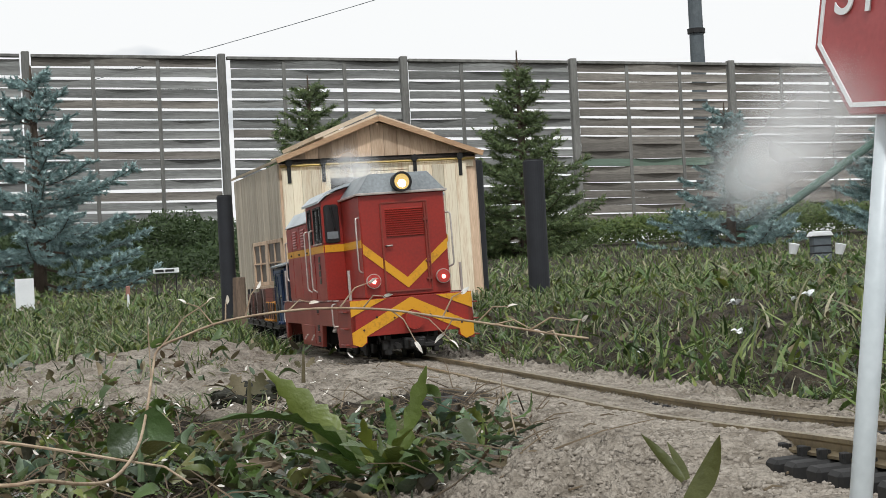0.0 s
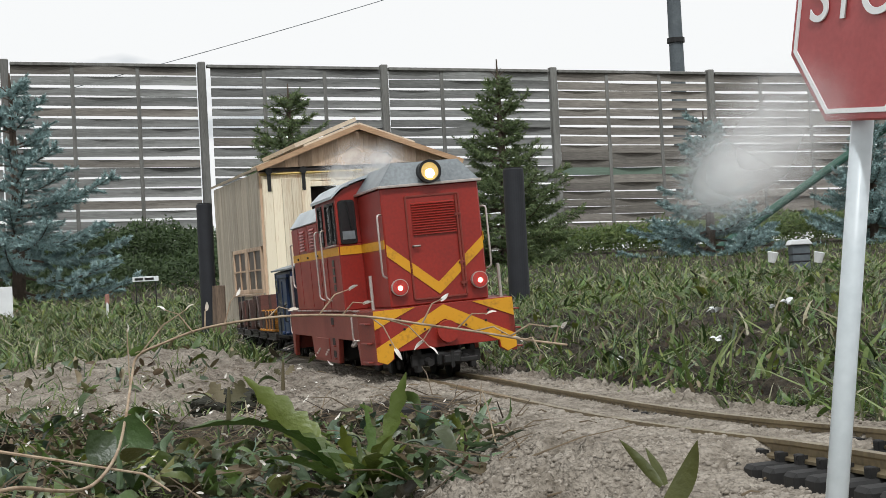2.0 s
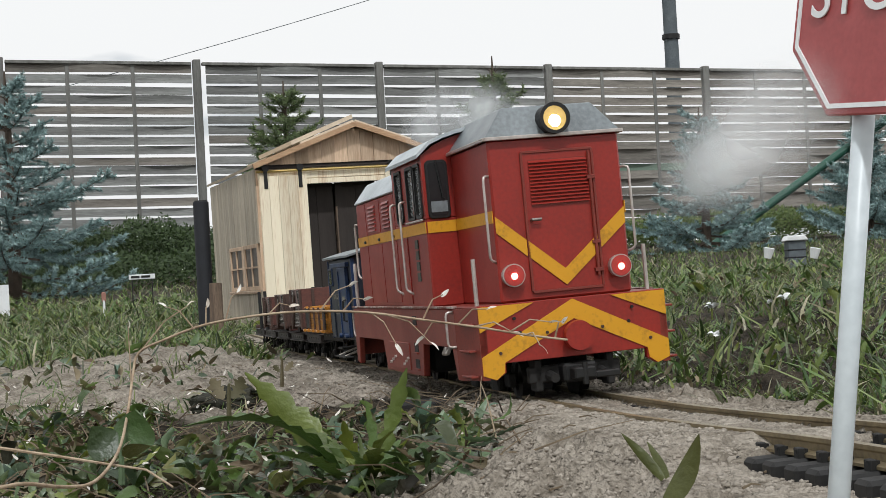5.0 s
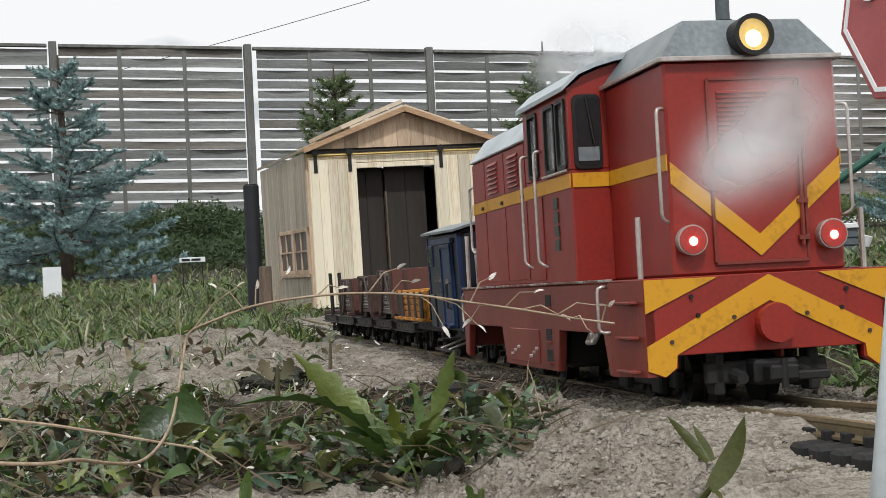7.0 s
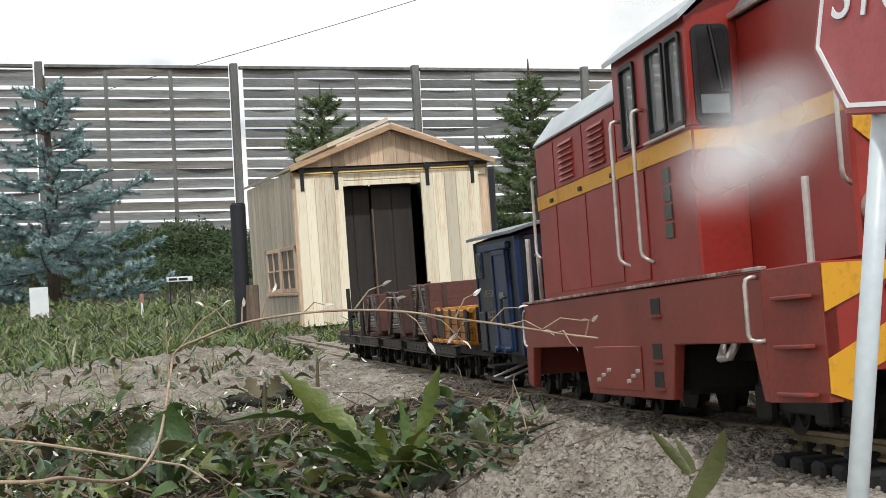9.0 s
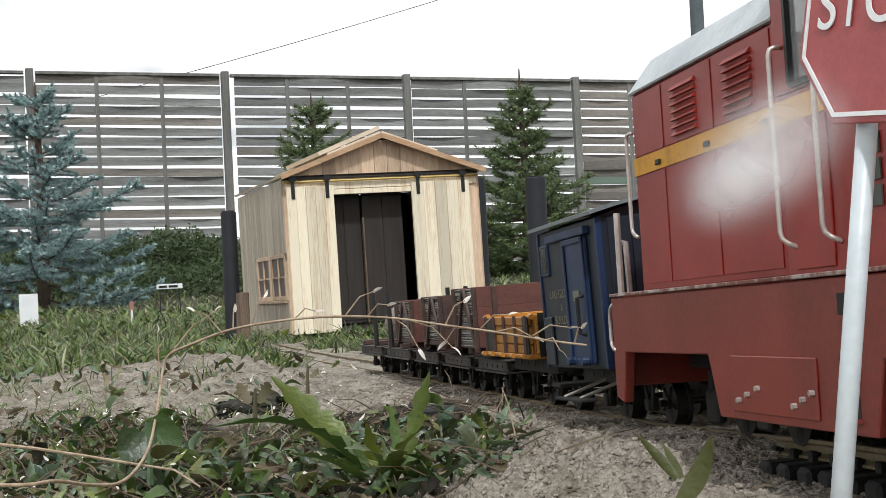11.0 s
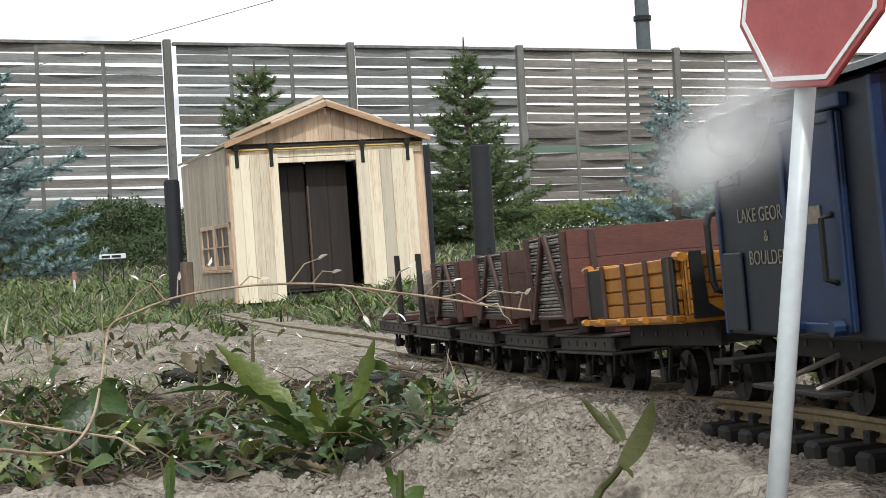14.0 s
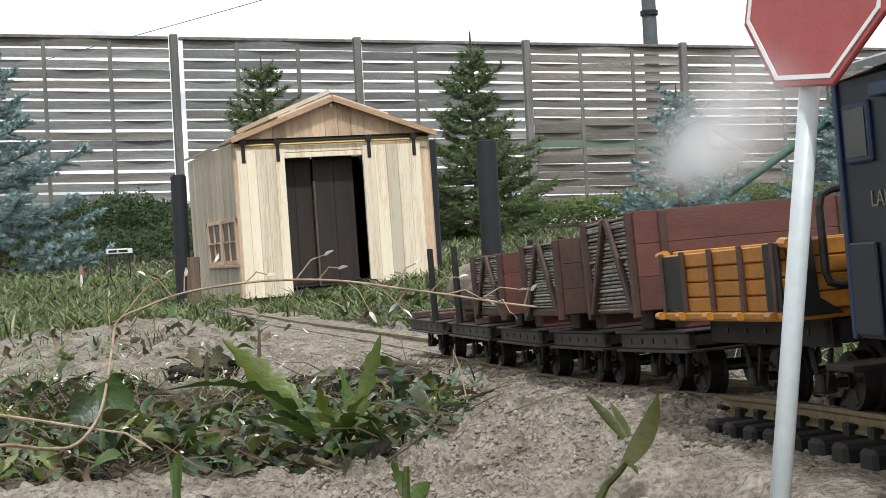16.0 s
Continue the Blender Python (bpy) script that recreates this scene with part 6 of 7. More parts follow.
rosette()
def sprout():
    rnd = random.Random(8)
    t = thing("sprout", "young olive green leaf on a bent stalk sprouting from sand", "weed")
    part("stalk", bent([(0.0386, 0.4000, -0.0015), (0.0416, 0.4000, 0.0034), (0.0449, 0.3980, 0.0069), (0.0469, 0.3960, 0.0098)], (0.0013, 0.0008), 6), OLIVE, t)
    leaf_part(t, ((0.0463, 0.3960, 0.0092), (0.0560, 0.3920, 0.0285), 0.0066, 0, 0.10, 0.75), OLIVE, rnd)
    leaf_part(t, ((0.0489, 0.4150, 0.0139), (0.0387, 0.4200, 0.0266), 0.0030, 0, 0.05, 0.2), OLIVE, rnd)
    leaf_part(t, ((0.0508, 0.4200, 0.0136), (0.0468, 0.4300, 0.0229), 0.0026, 0, 0.05, 0.2), OLIVE, rnd)
    leaf_part(t, ((0.0470, 0.3940, 0.0096), (0.0490, 0.3900, 0.0070), 0.0024, 0, 0.05, 0.2), OLIVE, rnd)


sprout()
small_plant((-0.1486, 0.6200, 0.0044), [((-0.1417, 0.6200, 0.0249), 0.019, 0), ((-0.1597, 0.6200, 0.0192), 0.015, 0), ((-0.1320, 0.6100, 0.0106), 0.014, 0)], WEEDBLUE, "broad bluish green leaf standing among the weeds")
small_plant((-0.1324, 0.8000, 0.0128), [((-0.1549, 0.8000, 0.0201), 0.020, 4), ((-0.1241, 0.8000, 0.0261), 0.018, 4), ((-0.1409, 0.8000, 0.0261), 0.016, 4)], WITHERED, "dark withered leaf clump on the sand")
turf_clod()
small_plant((-0.0772, 0.4000, 0.0054), [((-0.0753, 0.4000, 0.0193), 0.0035, 0)], WEED, "single green blade sprouting from the sand")
small_plant((-0.0142, 0.4000, 0.0013), [((-0.0171, 0.4000, 0.0126), 0.006, 3), ((-0.0070, 0.4000, 0.0066), 0.005, 0)], WEED, "small green seedling at the sand's edge")
small_plant((-0.0048, 0.6200, -0.0031), [((-0.0063, 0.6200, 0.0135), 0.0025, 0), ((0.0006, 0.6200, 0.0108), 0.002, 0), ((-0.0091, 0.6200, 0.0066), 0.002, 0)], GRASS, "thin tuft of grass on the sand slope", "grass")
small_plant((-0.1349, 1.0500, 0.0130), [((-0.1265, 1.0500, 0.0205), 0.010, 4), ((-0.1406, 1.0500, 0.0181), 0.008, 4)], WITHERED, "small yellowing weed on the sand")
broad_weeds()
dry_stalk()


def blades(name, count, area, height, width, seed, label, clump=6.0, thin=-0.15):
    """A field of bent grass blades: area gives a random place."""
    rnd = random.Random(seed)
    verts, faces = [], []
    done = tries = 0
    while done < count and tries < count * 6:
        tries += 1
        x, y = area(rnd)
        if noise.noise(Vector((x * clump, y * clump, seed))) < thin * rnd.uniform(0.2, 1.6):
            continue
        done += 1
        z = ground_z(x, y)
        h = rnd.uniform(*height) * (0.6 + 0.8 * (0.5 + 0.5 * noise.noise(Vector((x * 3, y * 3, seed + 9)))))
        w = rnd.uniform(*width)
        a = rnd.uniform(0, math.tau)
        lean = rnd.uniform(0.2, 1.5) * h
        dx, dy = math.cos(a), math.sin(a)
        b = rnd.uniform(0, math.tau)
        sx, sy = math.cos(b) * w / 2, math.sin(b) * w / 2
        k = len(verts)
        for t, ww in ((0.0, 1.0), (0.45, 0.9), (0.8, 0.6)):
            ex = lean * t * t
            zz = z - 0.004 + h * (t - 0.25 * t * t * lean / h)
            verts += [(x + dx * ex - sx * ww, y + dy * ex - sy * ww, zz), (x + dx * ex + sx * ww, y + dy * ex + sy * ww, zz)]
        verts.append((x + dx * lean, y + dy * lean, z - 0.004 + h * (1 - 0.25 * lean / h)))
        faces += [(k, k + 1, k + 3, k + 2), (k + 2, k + 3, k + 5, k + 4), (k + 4, k + 5, k + 6)]
    me = bpy.data.meshes.new(name)
    me.from_pydata(verts, [], faces)
    me.materials.append(GRASS)
    return tagged(new(name, me), label, "grass", kind="stuff")


def right_bank(r):
    y = 0.45 + 2.6 * r.random() ** 1.5
    return track_x(y) + 0.05 + 0.02 * r.random() + (0.25 + 0.36 * y) * r.random(), y


def left_field(r):
    y = 1.45 + 3.3 * r.random() ** 1.2
    lo_, hi_ = -0.40 * y - 0.05, min(-0.14 * y + 0.02, track_x(min(y, 2.2)) - 0.06) if y < 2.35 else -0.13 * y
    return r.uniform(lo_, hi_), y


def round_shed(r):
    y = r.uniform(1.85, 2.55)
    return r.uniform(track_x(min(y, 2.2)) + 0.035, 0.35), y


def far_lawn(r):
    y = 3.0 + 6.0 * r.random()
    return r.uniform(-0.36 * y, 0.42 * y), y


blades("grass_bank", 34000, right_bank, (0.005, 0.021), (0.0008, 0.0024), 31, "rough green grass growing on the bank", 26.0, 0.12)
blades("lawn_grass", 14000, left_field, (0.010, 0.034), (0.0014, 0.0036), 32, "short rough grass behind the sand", 16.0, 0.05)
def near_bank(r):
    y = 0.55 + 0.60 * r.random() ** 1.3
    return track_x(y) + 0.085 + 0.34 * r.random(), y


blades("tall_grass", 420, near_bank, (0.016, 0.040), (0.0016, 0.0038), 35, "long arching grass blades on the bank", 12.0, 0.0)
def weed_bed(r):
    y = 0.56 + 0.75 * r.random()
    return r.uniform(-0.34 - 0.2 * (y - 0.6), -0.02 - 0.30 * (y - 0.56)), y


blades("weed_grass", 1500, weed_bed, (0.006, 0.022), (0.0007, 0.0019), 36, "thin grass blades growing through the weeds", 18.0, 0.05)
blades("shed_grass", 2600, round_shed, (0.010, 0.032), (0.0014, 0.0034), 33, "grass growing in front of the shed", 7.0, -0.05)
blades("far_grass", 12000, far_lawn, (0.015, 0.045), (0.004, 0.009), 34, "long grass under the spruces", 2.0, -0.4)


def bank_weeds():
    """Broad leaves and dry bits among the bank's grass."""
    rnd = random.Random(77)
    for mat, name, label, count in ((WEED, "bank_weed_leaves", "broad weed leaves among the bank grass", 2600), (WITHERED, "bank_dry_leaves", "dry leaves among the bank grass", 1300)):
        specs = []
        for k in range(count):
            x, y = right_bank(rnd) if rnd.random() < 0.75 else left_field(rnd)
            z = ground_z(x, y)
            a, el, ln = rnd.uniform(0, math.tau), rnd.uniform(0.0, 0.7), rnd.uniform(0.004, 0.013) * (0.5 + 0.60 * y) * (1.0 if mat is WEED else 0.7)
            specs.append(((x, y, z + 0.003), (x + ln * math.cos(a) * math.cos(el), y + ln * math.sin(a) * math.cos(el), z + 0.006 + ln * math.sin(el)), ln * rnd.uniform(0.25, 0.5), 0 if rnd.random() < 0.5 else 5, 0.12, rnd.uniform(-0.7, 0.7)))
        me = leaf_mesh(specs, rnd)
        me.materials.append(mat)
        tagged(new(name, me), label, "weeds", kind="stuff")


bank_weeds()


def blossom(x, y, dz, s, seed):
    rnd = random.Random(seed)
    t = thing("fallen_petals", "small crumpled white petals in the grass", "petals", "white petals", m=pose(x, y, ground_z(x, y) + dz))
    for k in range(4):
        a = rnd.uniform(0, math.tau)
        leaf_part(t, ((0, 0, 0), (s * math.cos(a), s * math.sin(a) * 0.5, s * rnd.uniform(-0.2, 0.8)), s * 0.8, 0, 0.2, rnd.uniform(-1, 1)), WHITEPLASTIC, rnd)
    part("stalk", rod((0, 0, -dz - 0.01), (0, 0, 0), 0.0008, seg=5), WEED, t)


for x_, y_, dz_, s_, k_ in ((0.165, 1.02, 0.014, 0.005, 1), (0.262, 1.25, 0.012, 0.006, 2), (0.245, 1.22, 0.012, 0.005, 3), (0.105, 1.1, 0.010, 0.005, 4), (0.21, 1.30, 0.012, 0.007, 5)):
    blossom(x_, y_, dz_, s_, k_)


# ---- trees ----
def conifer(name, x, y, h, profile, mat, label, seed, needle=(0.026, 0.0065), gap=0.085, bottom=0.04, n_base=11, spacing=0.036, bushy=1.0):
    """A spruce: whorls of boughs on a tapered trunk, each bough with side twigs set all round with needles;
    profile gives the reach of the boughs at even steps from the ground to the tip."""
    rnd = random.Random(seed)
    z0 = ground_z(x, y) - 0.02
    t = thing(name, label, "spruce", m=pose(x, y, z0))
    part("trunk", bent([(0, 0, -0.05), (0.01, 0, h * 0.4), (0, 0.01, h * 0.8), (0, 0, h * 0.995)], (0.020 + 0.012 * h, 0.003), 8), BARK, t)
    bough = bmesh.new()
    verts, faces = [], []
    nl, nw = needle
    stops = np.linspace(0, 1, len(profile))

    def twig(p, d, ln, thick=1.0):
        """A shoot bristling with needles, close together and pointing forwards."""
        d = d.normalized()
        u = d.orthogonal().normalized()
        v = d.cross(u)
        n_ = int((6 + ln * 330) * thick * bushy)
        for i in range(n_):
            s = (i + rnd.random()) / n_
            a = rnd.uniform(0, math.tau)
            o = p + d * ln * s
            q = (d * rnd.uniform(0.35, 0.9) + (u * math.cos(a) + v * math.sin(a)) * rnd.uniform(0.6, 1.0)).normalized()
            w = d.cross(q)
            w = (w.normalized() if w.length > 1e-4 else u) * nw * 0.5
            e = o + q * nl * rnd.uniform(0.6, 1.15)
            k = len(verts)
            verts.extend([tuple(o - w), tuple(o + w), tuple(e)])
            faces.append((k, k + 1, k + 2))
    z = bottom * h
    while z < h * 0.90:
        f = z / h
        reach = float(np.interp(f, stops, profile)) * (0.88 + 0.24 * rnd.random()) + 0.015
        n_b = max(4, int(n_base * (1 - 0.45 * f)))
        a0 = rnd.uniform(0, math.tau)
        for b in range(n_b):
            a = a0 + math.tau * b / n_b + rnd.uniform(-0.3, 0.3)
            r_ = reach * rnd.uniform(0.62, 1.15)
            rise = rnd.uniform(-0.20, 0.06) + 0.50 * f
            p0 = Vector((0, 0, z + rnd.uniform(-0.4, 0.4) * gap))
            pts = [p0 + Vector((math.cos(a) * r_ * s, math.sin(a) * r_ * s, r_ * (rise * s - 0.30 * s * (1 - s) * (1 - f) + 0.16 * s * s))) for s in (0, 0.25, 0.5, 0.75, 1.0)]
            bent(pts, (0.003 + 0.005 * (1 - f), 0.0012), 4, bough)
            n_t = max(3, int(r_ / spacing))
            for i in range(n_t):
                s = 0.18 + 0.82 * (i + 0.5) / n_t
                j = min(3, int(s * 4))
                p = pts[j].lerp(pts[j + 1], s * 4 - j)
                d = (pts[j + 1] - pts[j]).normalized()
                for sg in (1, -1):
                    side = Vector((-math.sin(a), math.cos(a), rnd.uniform(-0.45, 0.10))) * sg
                    ln = min(0.16, 0.035 + 0.34 * r_ * (1.05 - s)) * rnd.uniform(0.7, 1.25)
                    twig(p, d * 0.8 + side, ln)
                if rnd.random() < 0.5:
                    twig(p, d * 0.6 + Vector((0, 0, rnd.uniform(0.2, 0.8))), 0.04)
            twig(pts[2], pts[-1] - pts[2], r_ * 0.55, 1.2)
        z += gap * (1.15 - 0.4 * f)
    twig(Vector((0, 0, h * 0.86)), Vector((0, 0, 1)), h * 0.07, 0.6)
    for k in range(4):
        a = k * math.tau / 4 + 0.4
        tip = Vector((0.05 * math.cos(a), 0.05 * math.sin(a), h * 0.945))
        bent([(0, 0, h * 0.90), tip * 0.5 + Vector((0, 0, h * 0.455)), tip], (0.0035, 0.0015), 4, bough)
    part("bough", bough, BARK, t)
    me = bpy.data.meshes.new("crown")
    me.from_pydata(verts, [], faces)
    me.materials.append(mat)
    ob = new("crown", me)
    ob.parent = t
    return t


conifer("spruce", 0.205, 8.0, 1.14, (0.40, 0.44, 0.42, 0.34, 0.17, 0.21, 0.16, 0.10, 0.05, 0.012), SPRUCE, "young green spruce tree in front of the fence", 41, gap=0.086, n_base=12)
conifer("spruce", -0.93, 8.0, 1.07, (0.26, 0.26, 0.25, 0.24, 0.23, 0.20, 0.17, 0.13, 0.07, 0.02), SPRUCE, "young green spruce tree behind the shed", 42)
conifer("blue_spruce", -1.83, 6.0, 0.96, (0.50, 0.50, 0.46, 0.40, 0.30, 0.23, 0.18, 0.13, 0.08, 0.02), BLUESPRUCE, "bluish spruce tree with dense branches", 43, (0.021, 0.0062), 0.105, n_base=10, spacing=0.050, bushy=2.3)
conifer("blue_spruce", 1.30, 8.0, 0.80, (0.46, 0.50, 0.42, 0.26, 0.20, 0.17, 0.15, 0.12, 0.07, 0.03), BLUESPRUCE, "low spreading blue spruce near the fence", 44, (0.024, 0.0070), 0.095, n_base=10, spacing=0.055, bushy=2.2)
conifer("blue_spruce", 2.45, 9.0, 0.80, (0.42, 0.42, 0.38, 0.30, 0.25, 0.20, 0.15, 0.10, 0.05, 0.02), BLUESPRUCE, "blue spruce beside the green prop", 45, (0.030, 0.0080), 0.10)


def hedge(name, label, x0, x1, y0, y1, top, count, seed, size, mat):
    """Fine tangled foliage with a ragged top."""
    rnd = random.Random(seed)
    verts, faces = [], []
    for k in range(count):
        x, y = rnd.uniform(x0, x1), rnd.uniform(y0, y1)
        g = ground_z(x, y)
        hh = top * (0.70 + 0.40 * noise.noise(Vector((x * 1.6, y, seed))) + 0.25 * noise.noise(Vector((x * 9, y * 9, seed))))
        z = g + hh * rnd.random() ** 0.6
        a, el, ln = rnd.uniform(0, math.tau), rnd.uniform(-0.3, 1.3), rnd.uniform(0.5, 1.4) * size
        d = Vector((math.cos(a) * math.cos(el), math.sin(a) * math.cos(el), math.sin(el)))
        w = d.orthogonal().normalized() * ln * 0.22
        o = Vector((x, y, z))
        k = len(verts)
        verts += [tuple(o), tuple(o + d * ln * 0.5 + w), tuple(o + d * ln), tuple(o + d * ln * 0.5 - w)]
        faces.append((k, k + 1, k + 2, k + 3))
    me = bpy.data.meshes.new(name)
    me.from_pydata(verts, [], faces)
    me.materials.append(mat)
    return tagged(new(name, me), label, "hedge", kind="stuff")


hedge("hedge", "dark green unkempt hedge under the fence", -4.2, -0.2, 9.6, 10.4, 0.40, 60000, 51, 0.028, HEDGE)
hedge("hedge", "light green bushes in front of the fence", 0.45, 4.5, 9.8, 10.6, 0.26, 34000, 52, 0.030, SHRUB)
hedge("hedge", "low dark undergrowth behind the shed", -2.2, -0.1, 6.6, 7.6, 0.22, 16000, 53, 0.024, HEDGE)


# ---- loose sand and litter ----
def sand_lumps():
    rnd = random.Random(61)
    verts, faces = [], []
    ico = bmesh.new()
    bmesh.ops.create_icosphere(ico, subdivisions=1, radius=1.0)
    unit = [v.co.copy() for v in ico.verts]
    tri = [tuple(v.index for v in f.verts) for f in ico.faces]
    ico.free()
    n_ = 0
    while n_ < 17000:
        y = 0.43 + 0.9 * rnd.random() ** 1.5
        d = 0.022 + rnd.random() * 0.17 if rnd.random() < 0.93 else -0.03 - 0.05 * rnd.random()
        x = track_x(y) - d
        if noise.noise(Vector((x * 20, y * 20, 4))) < rnd.uniform(-0.35, 0.35) or soil_at(x, y) > 0.5:
            continue
        n_ += 1
        r = 0.00028 + 0.00105 * rnd.random() ** 3
        z = ground_z(x, y) - r * 0.05
        k = len(verts)
        o = Vector((x, y, z))
        sx, sy, sz = rnd.uniform(0.8, 1.3), rnd.uniform(0.8, 1.3), rnd.uniform(0.6, 0.95)
        for c in unit:
            q = 1 + 0.6 * noise.noise(c * 1.9 + o * 300)
            verts.append((x + c.x * r * q * sx, y + c.y * r * q * sy, z + c.z * r * q * sz))
        faces += [(k + a, k + b, k + c) for a, b, c in tri]
    me = bpy.data.meshes.new("sand_lumps")
    me.from_pydata(verts, [], faces)
    me.materials.append(GRAIN)
    for p in me.polygons:
        p.use_smooth = True
    tagged(new("sand_lumps", me), "loose crumbs and lumps of pale sand along the track", "sand", kind="stuff")
    bm = bmesh.new()
    for k in range(120):
        y = rnd.uniform(0.40, 1.3)
        x = track_x(y) - rnd.uniform(0.03, 0.28)
        a, ln = rnd.uniform(0, math.pi), rnd.uniform(0.003, 0.013)
        z = ground_z(x, y) + 0.0012
        q = Vector((math.cos(a), math.sin(a), rnd.uniform(-0.1, 0.15))) * ln
        bent([(x, y, z), Vector((x, y, z + 0.0008)) + q * 0.5, Vector((x, y, z)) + q], (0.0005, 0.0003), 4, bm)
    tagged(new("twig_litter", finish(bm, "twig_litter", DEBRIS)), "tiny dark twigs and bits on the sand", "litter", kind="stuff")


sand_lumps()


def buried_block():
    p = Vector((-0.0308, 0.8600, 0.0093))
    t = thing("buried_block", "black block half buried in the sand beside the track", "block", m=pose(p.x, p.y, ground_z(p.x, p.y) + 0.001, 0, 0, 12))
    part("block", box(-0.016, 0.016, -0.010, 0.010, -0.006, 0.0045, 0.0015), TIE, t)


buried_block()
build_fence()


# ---- near blur and smoke ----
def wisp_material(name, colour, dens, scale):
    m = bpy.data.materials.new(name)
    m.use_nodes = True
    n, l = m.node_tree.nodes, m.node_tree.links
    n.remove(n["Principled BSDF"])
    uv = n.new("ShaderNodeUVMap")
    uv.uv_map = "disc"
    ln = n.new("ShaderNodeVectorMath")
    ln.operation = "LENGTH"
    l.new(uv.outputs["UV"], ln.inputs[0])
    mr = n.new("ShaderNodeMapRange")
    mr.interpolation_type = "SMOOTHERSTEP"
    mr.inputs["From Min"].default_value, mr.inputs["From Max"].default_value = 0.0, 1.0
    mr.inputs["To Min"].default_value, mr.inputs["To Max"].default_value = 1.0, 0.0
    l.new(ln.outputs["Value"], mr.inputs["Value"])
    tc = n.new("ShaderNodeTexCoord")
    nz = n.new("ShaderNodeTexNoise")
    nz.inputs["Scale"].default_value, nz.inputs["Detail"].default_value = scale, 3
    l.new(tc.outputs["Object"], nz.inputs["Vector"])
    m1 = n.new("ShaderNodeMath")
    m1.operation = "MULTIPLY"
    l.new(mr.outputs["Result"], m1.inputs[0])
    l.new(nz.outputs["Fac"], m1.inputs[1])
    m2 = n.new("ShaderNodeMath")
    m2.operation = "MULTIPLY"
    m2.use_clamp = True
    m2.inputs[1].default_value = dens
    l.new(m1.outputs[0], m2.inputs[0])
    tr = n.new("ShaderNodeBsdfTransparent")
    df = n.new("ShaderNodeBsdfDiffuse")
    df.inputs["Color"].default_value = rgba(colour)
    tl = n.new("ShaderNodeBsdfTranslucent")
    tl.inputs["Color"].default_value = rgba(colour)
    mm = n.new("ShaderNodeMixShader")
    mm.inputs[0].default_value = 0.5
    l.new(df.outputs[0], mm.inputs[1])
    l.new(tl.outputs[0], mm.inputs[2])
    mx = n.new("ShaderNodeMixShader")
    l.new(m2.outputs[0], mx.inputs[0])
    l.new(tr.outputs[0], mx.inputs[1])
    l.new(mm.outputs[0], mx.inputs[2])
    l.new(mx.outputs[0], n["Material Output"].inputs["Surface"])
    return m


NEARBLUR = wisp_material("white_near_blur", (0.95, 0.97, 0.98), 0.76, 55)
SMOKE = wisp_material("thin_smoke", (0.95, 0.96, 0.97), 0.75, 60)


def wisp(name, label, category, blobs, mat, rnd, group="", squash=0.9, tilt=0.0):
    """A soft cloud of overlapping faint round veils; blobs: centre, radius."""
    t = thing(name, label, category, group)
    for (cx, cy, cz), r in blobs:
        rot = Euler((rnd.uniform(-0.25, 0.25), -radians(tilt), rnd.uniform(-0.25, 0.25))).to_matrix()
        quad = ((-1, -1), (1, -1), (1, 1), (-1, 1))
        me = bpy.data.meshes.new("veil")
        me.from_pydata([tuple(Vector((cx, cy, cz)) + rot @ Vector((u * r, 0, v * r * squash))) for u, v in quad], [], [(0, 1, 2, 3)])
        lay = me.uv_layers.new(name="disc")
        for lp in me.loops:
            lay.data[lp.index].uv = quad[lp.vertex_index]
        me.materials.append(mat)
        ob = new("veil", me)
        ob.parent = t
    return t


_r = random.Random(71)
# veils that stand in for the defocused blur of an unknown near object
NEAR_BLOB = wisp("near_blob", "soft white blur of an out-of-focus object close to the camera", "mist",
                 [((0.0008, 0.0, 0.0002), 0.0215), ((0.0040, 0.0012, 0.0030), 0.0190), ((-0.0040, 0.0024, -0.0030), 0.0150)], NEARBLUR, _r, squash=0.66, tilt=34)
SMOKES = [wisp("smoke_puff", "thin white exhaust smoke trailing over the roof", "smoke",
               [((_r.gauss(0, 0.012), 0.004 * _i, _r.gauss(0, 0.008)), _r.uniform(0.024, 0.040)) for _i in range(2)], SMOKE, _r, "exhaust smoke") for _k in range(2)]


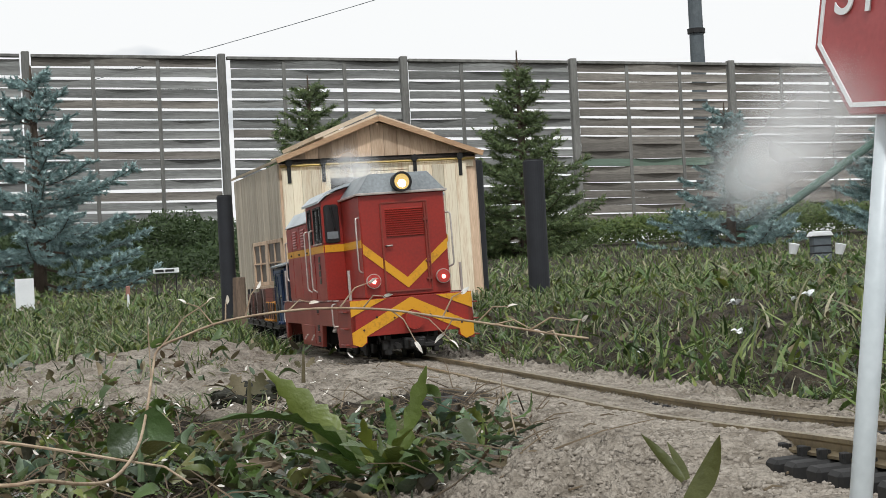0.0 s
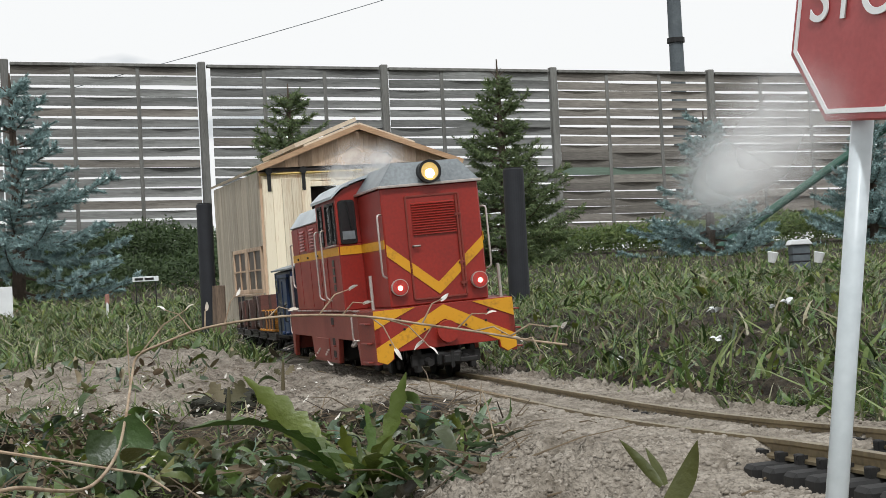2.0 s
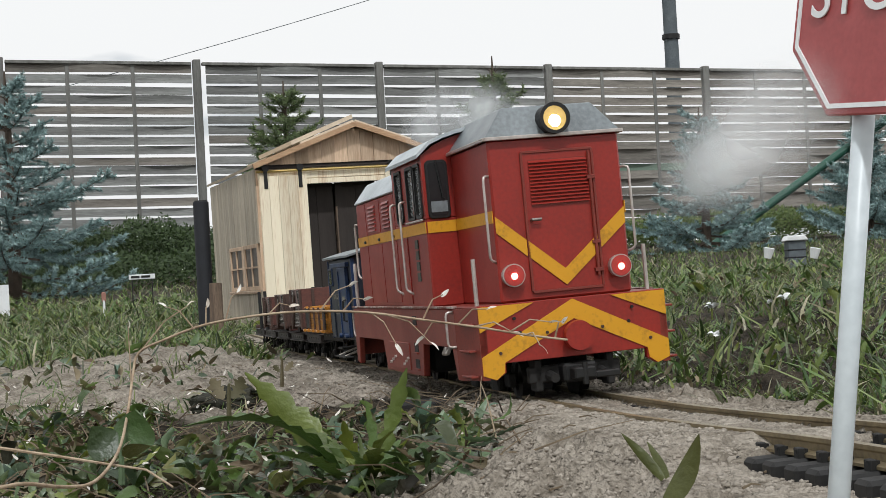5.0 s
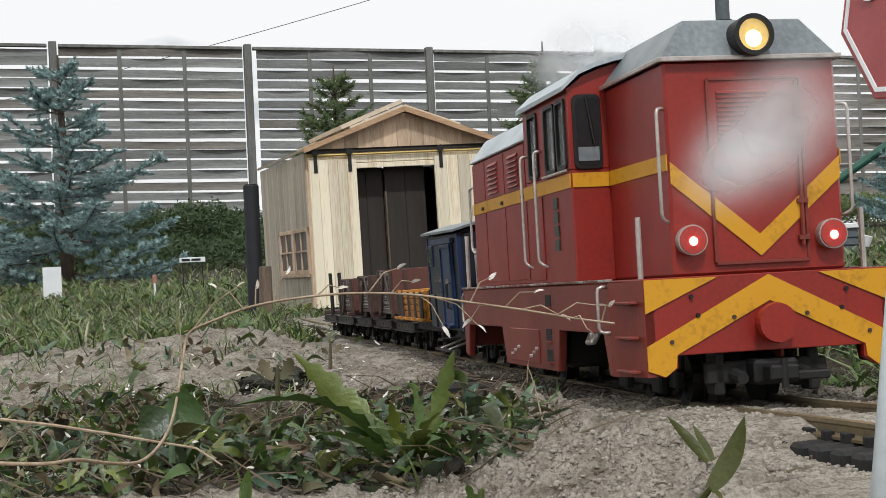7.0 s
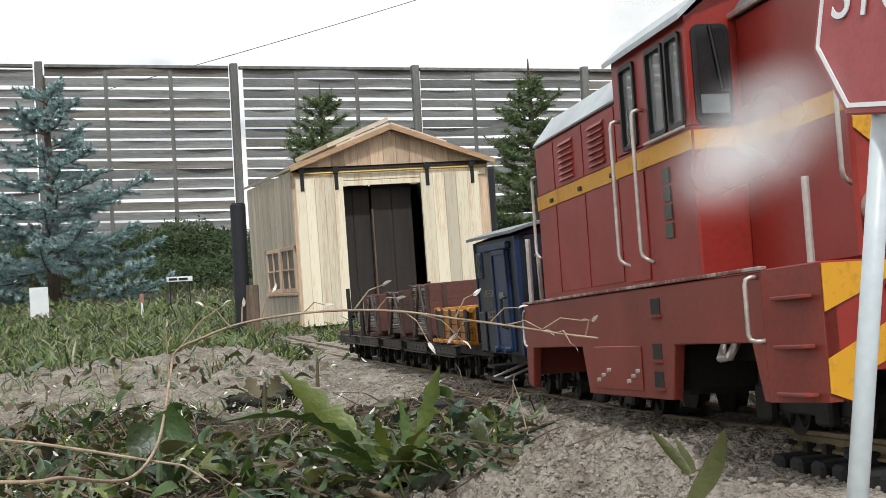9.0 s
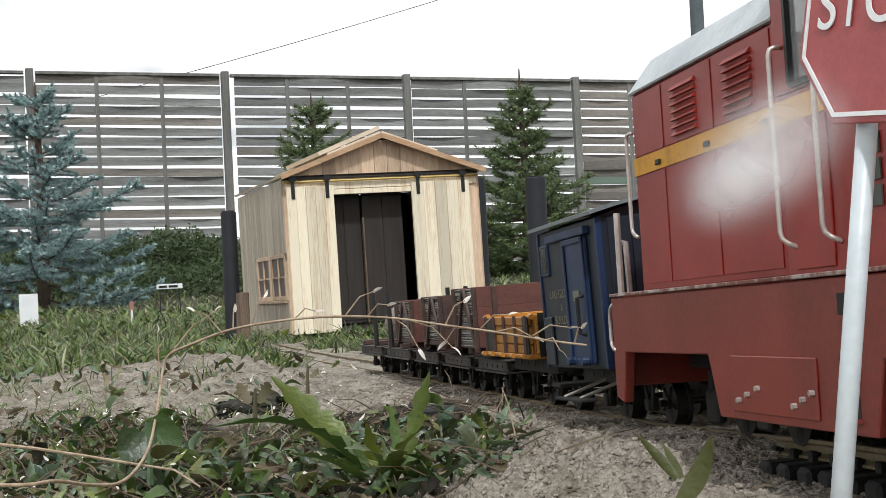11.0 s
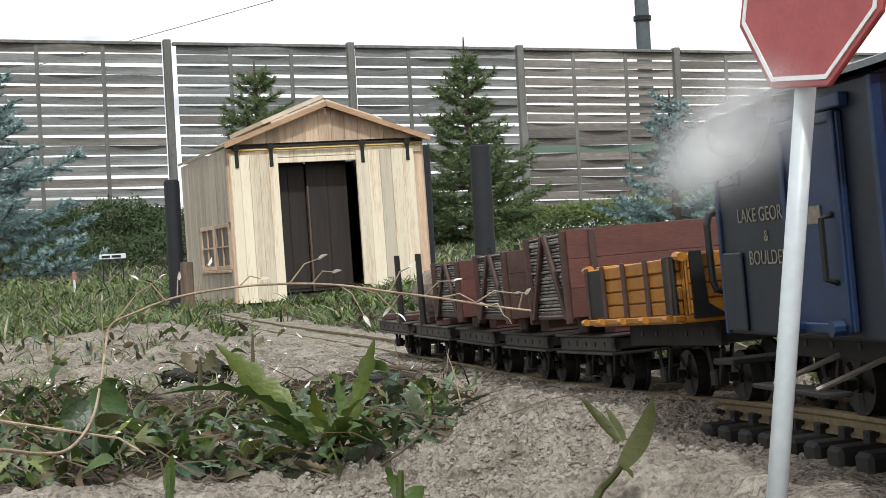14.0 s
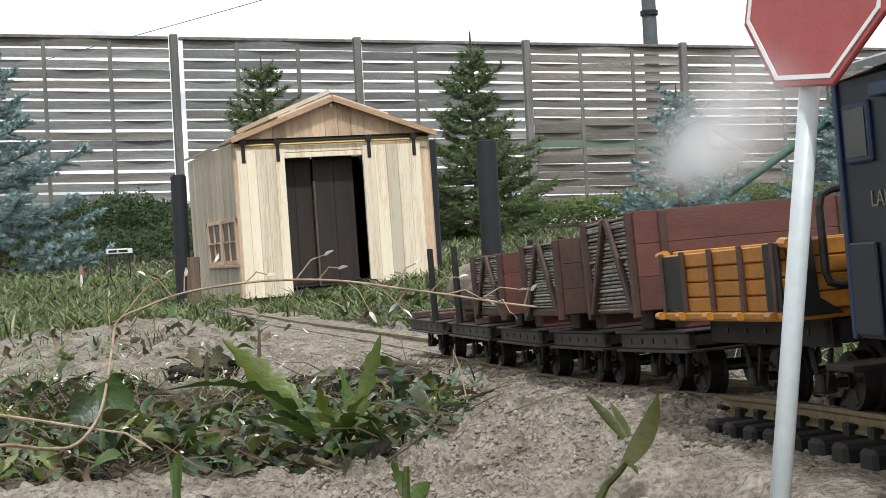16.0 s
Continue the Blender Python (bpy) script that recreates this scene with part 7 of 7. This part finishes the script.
# ---- movement ----
def motions():
    steps = [i * 0.25 for i in range(65)]
    rows = []
    for t in steps:
        rows.append((t, rail_pose(front_s(t), 0.337, float(np.interp(t, LOCO_BANK_T, LOCO_BANK)), -0.0024)))
    walk(LOCO, rows)
    for ob, back, length in CONSIST:
        walk(ob, [(t, rail_pose(front_s(t) - back, length)) for t in steps])
    for lg, off in LOGS:
        walk(lg, [(t, rail_pose(front_s(t) - CONSIST[5][1], 0.106) @ pose(*off)) for t in steps])
    walk(NEAR_BLOB, [
        (0, pose(*(0.0482, 0.2500, 0.0915))), (0.5, pose(*(0.0476, 0.2500, 0.0914))), (1, pose(*(0.0480, 0.2500, 0.0918))), (1.5, pose(*(0.0481, 0.2500, 0.0922))),
        (2, pose(*(0.0469, 0.2500, 0.0913))), (3, pose(*(0.0489, 0.2500, 0.0913))), (5.5, pose(*(0.0413, 0.2500, 0.0923))), (6, pose(*(0.0384, 0.2500, 0.0916))),
        (7, pose(*(0.0400, 0.2500, 0.0899))), (8, pose(*(0.0427, 0.2500, 0.0920))), (9, pose(*(0.0428, 0.2500, 0.0919))), (9.5, pose(*(0.0435, 0.2500, 0.0911))),
        (12, pose(*(0.0482, 0.2500, 0.0889))), (12.5, pose(*(0.0496, 0.2500, 0.0878))), (13, pose(*(0.0515, 0.2500, 0.0875))), (14, pose(*(0.0507, 0.2500, 0.0870))),
        (15, pose(*(0.0511, 0.2500, 0.0876))), (16, pose(*(0.0495, 0.2500, 0.0881)))])
    # the smoke trails from the stack back over the hood
    for k, puff in enumerate(SMOKES):
        rows = []
        for t in steps:
            m = rail_pose(front_s(t), 0.337)
            p = m @ Vector((-0.16 - 0.03 * k, 0.0, 0.165 + 0.012 * k))
            sway = 0.006 * math.sin(1.7 * t + k)
            rows.append((t, pose(p.x - 0.02 * k + sway, p.y + 0.03 * k, p.z + 0.5 * sway)))
        walk(puff, rows)
    fine = [i * 0.1 for i in range(161)]
    for w, x, r, z in WHEELS:
        walk(w, [(t, pose(x, 0, z) @ Matrix.Rotation(front_s(t) / r, 4, "Y")) for t in fine])


motions()
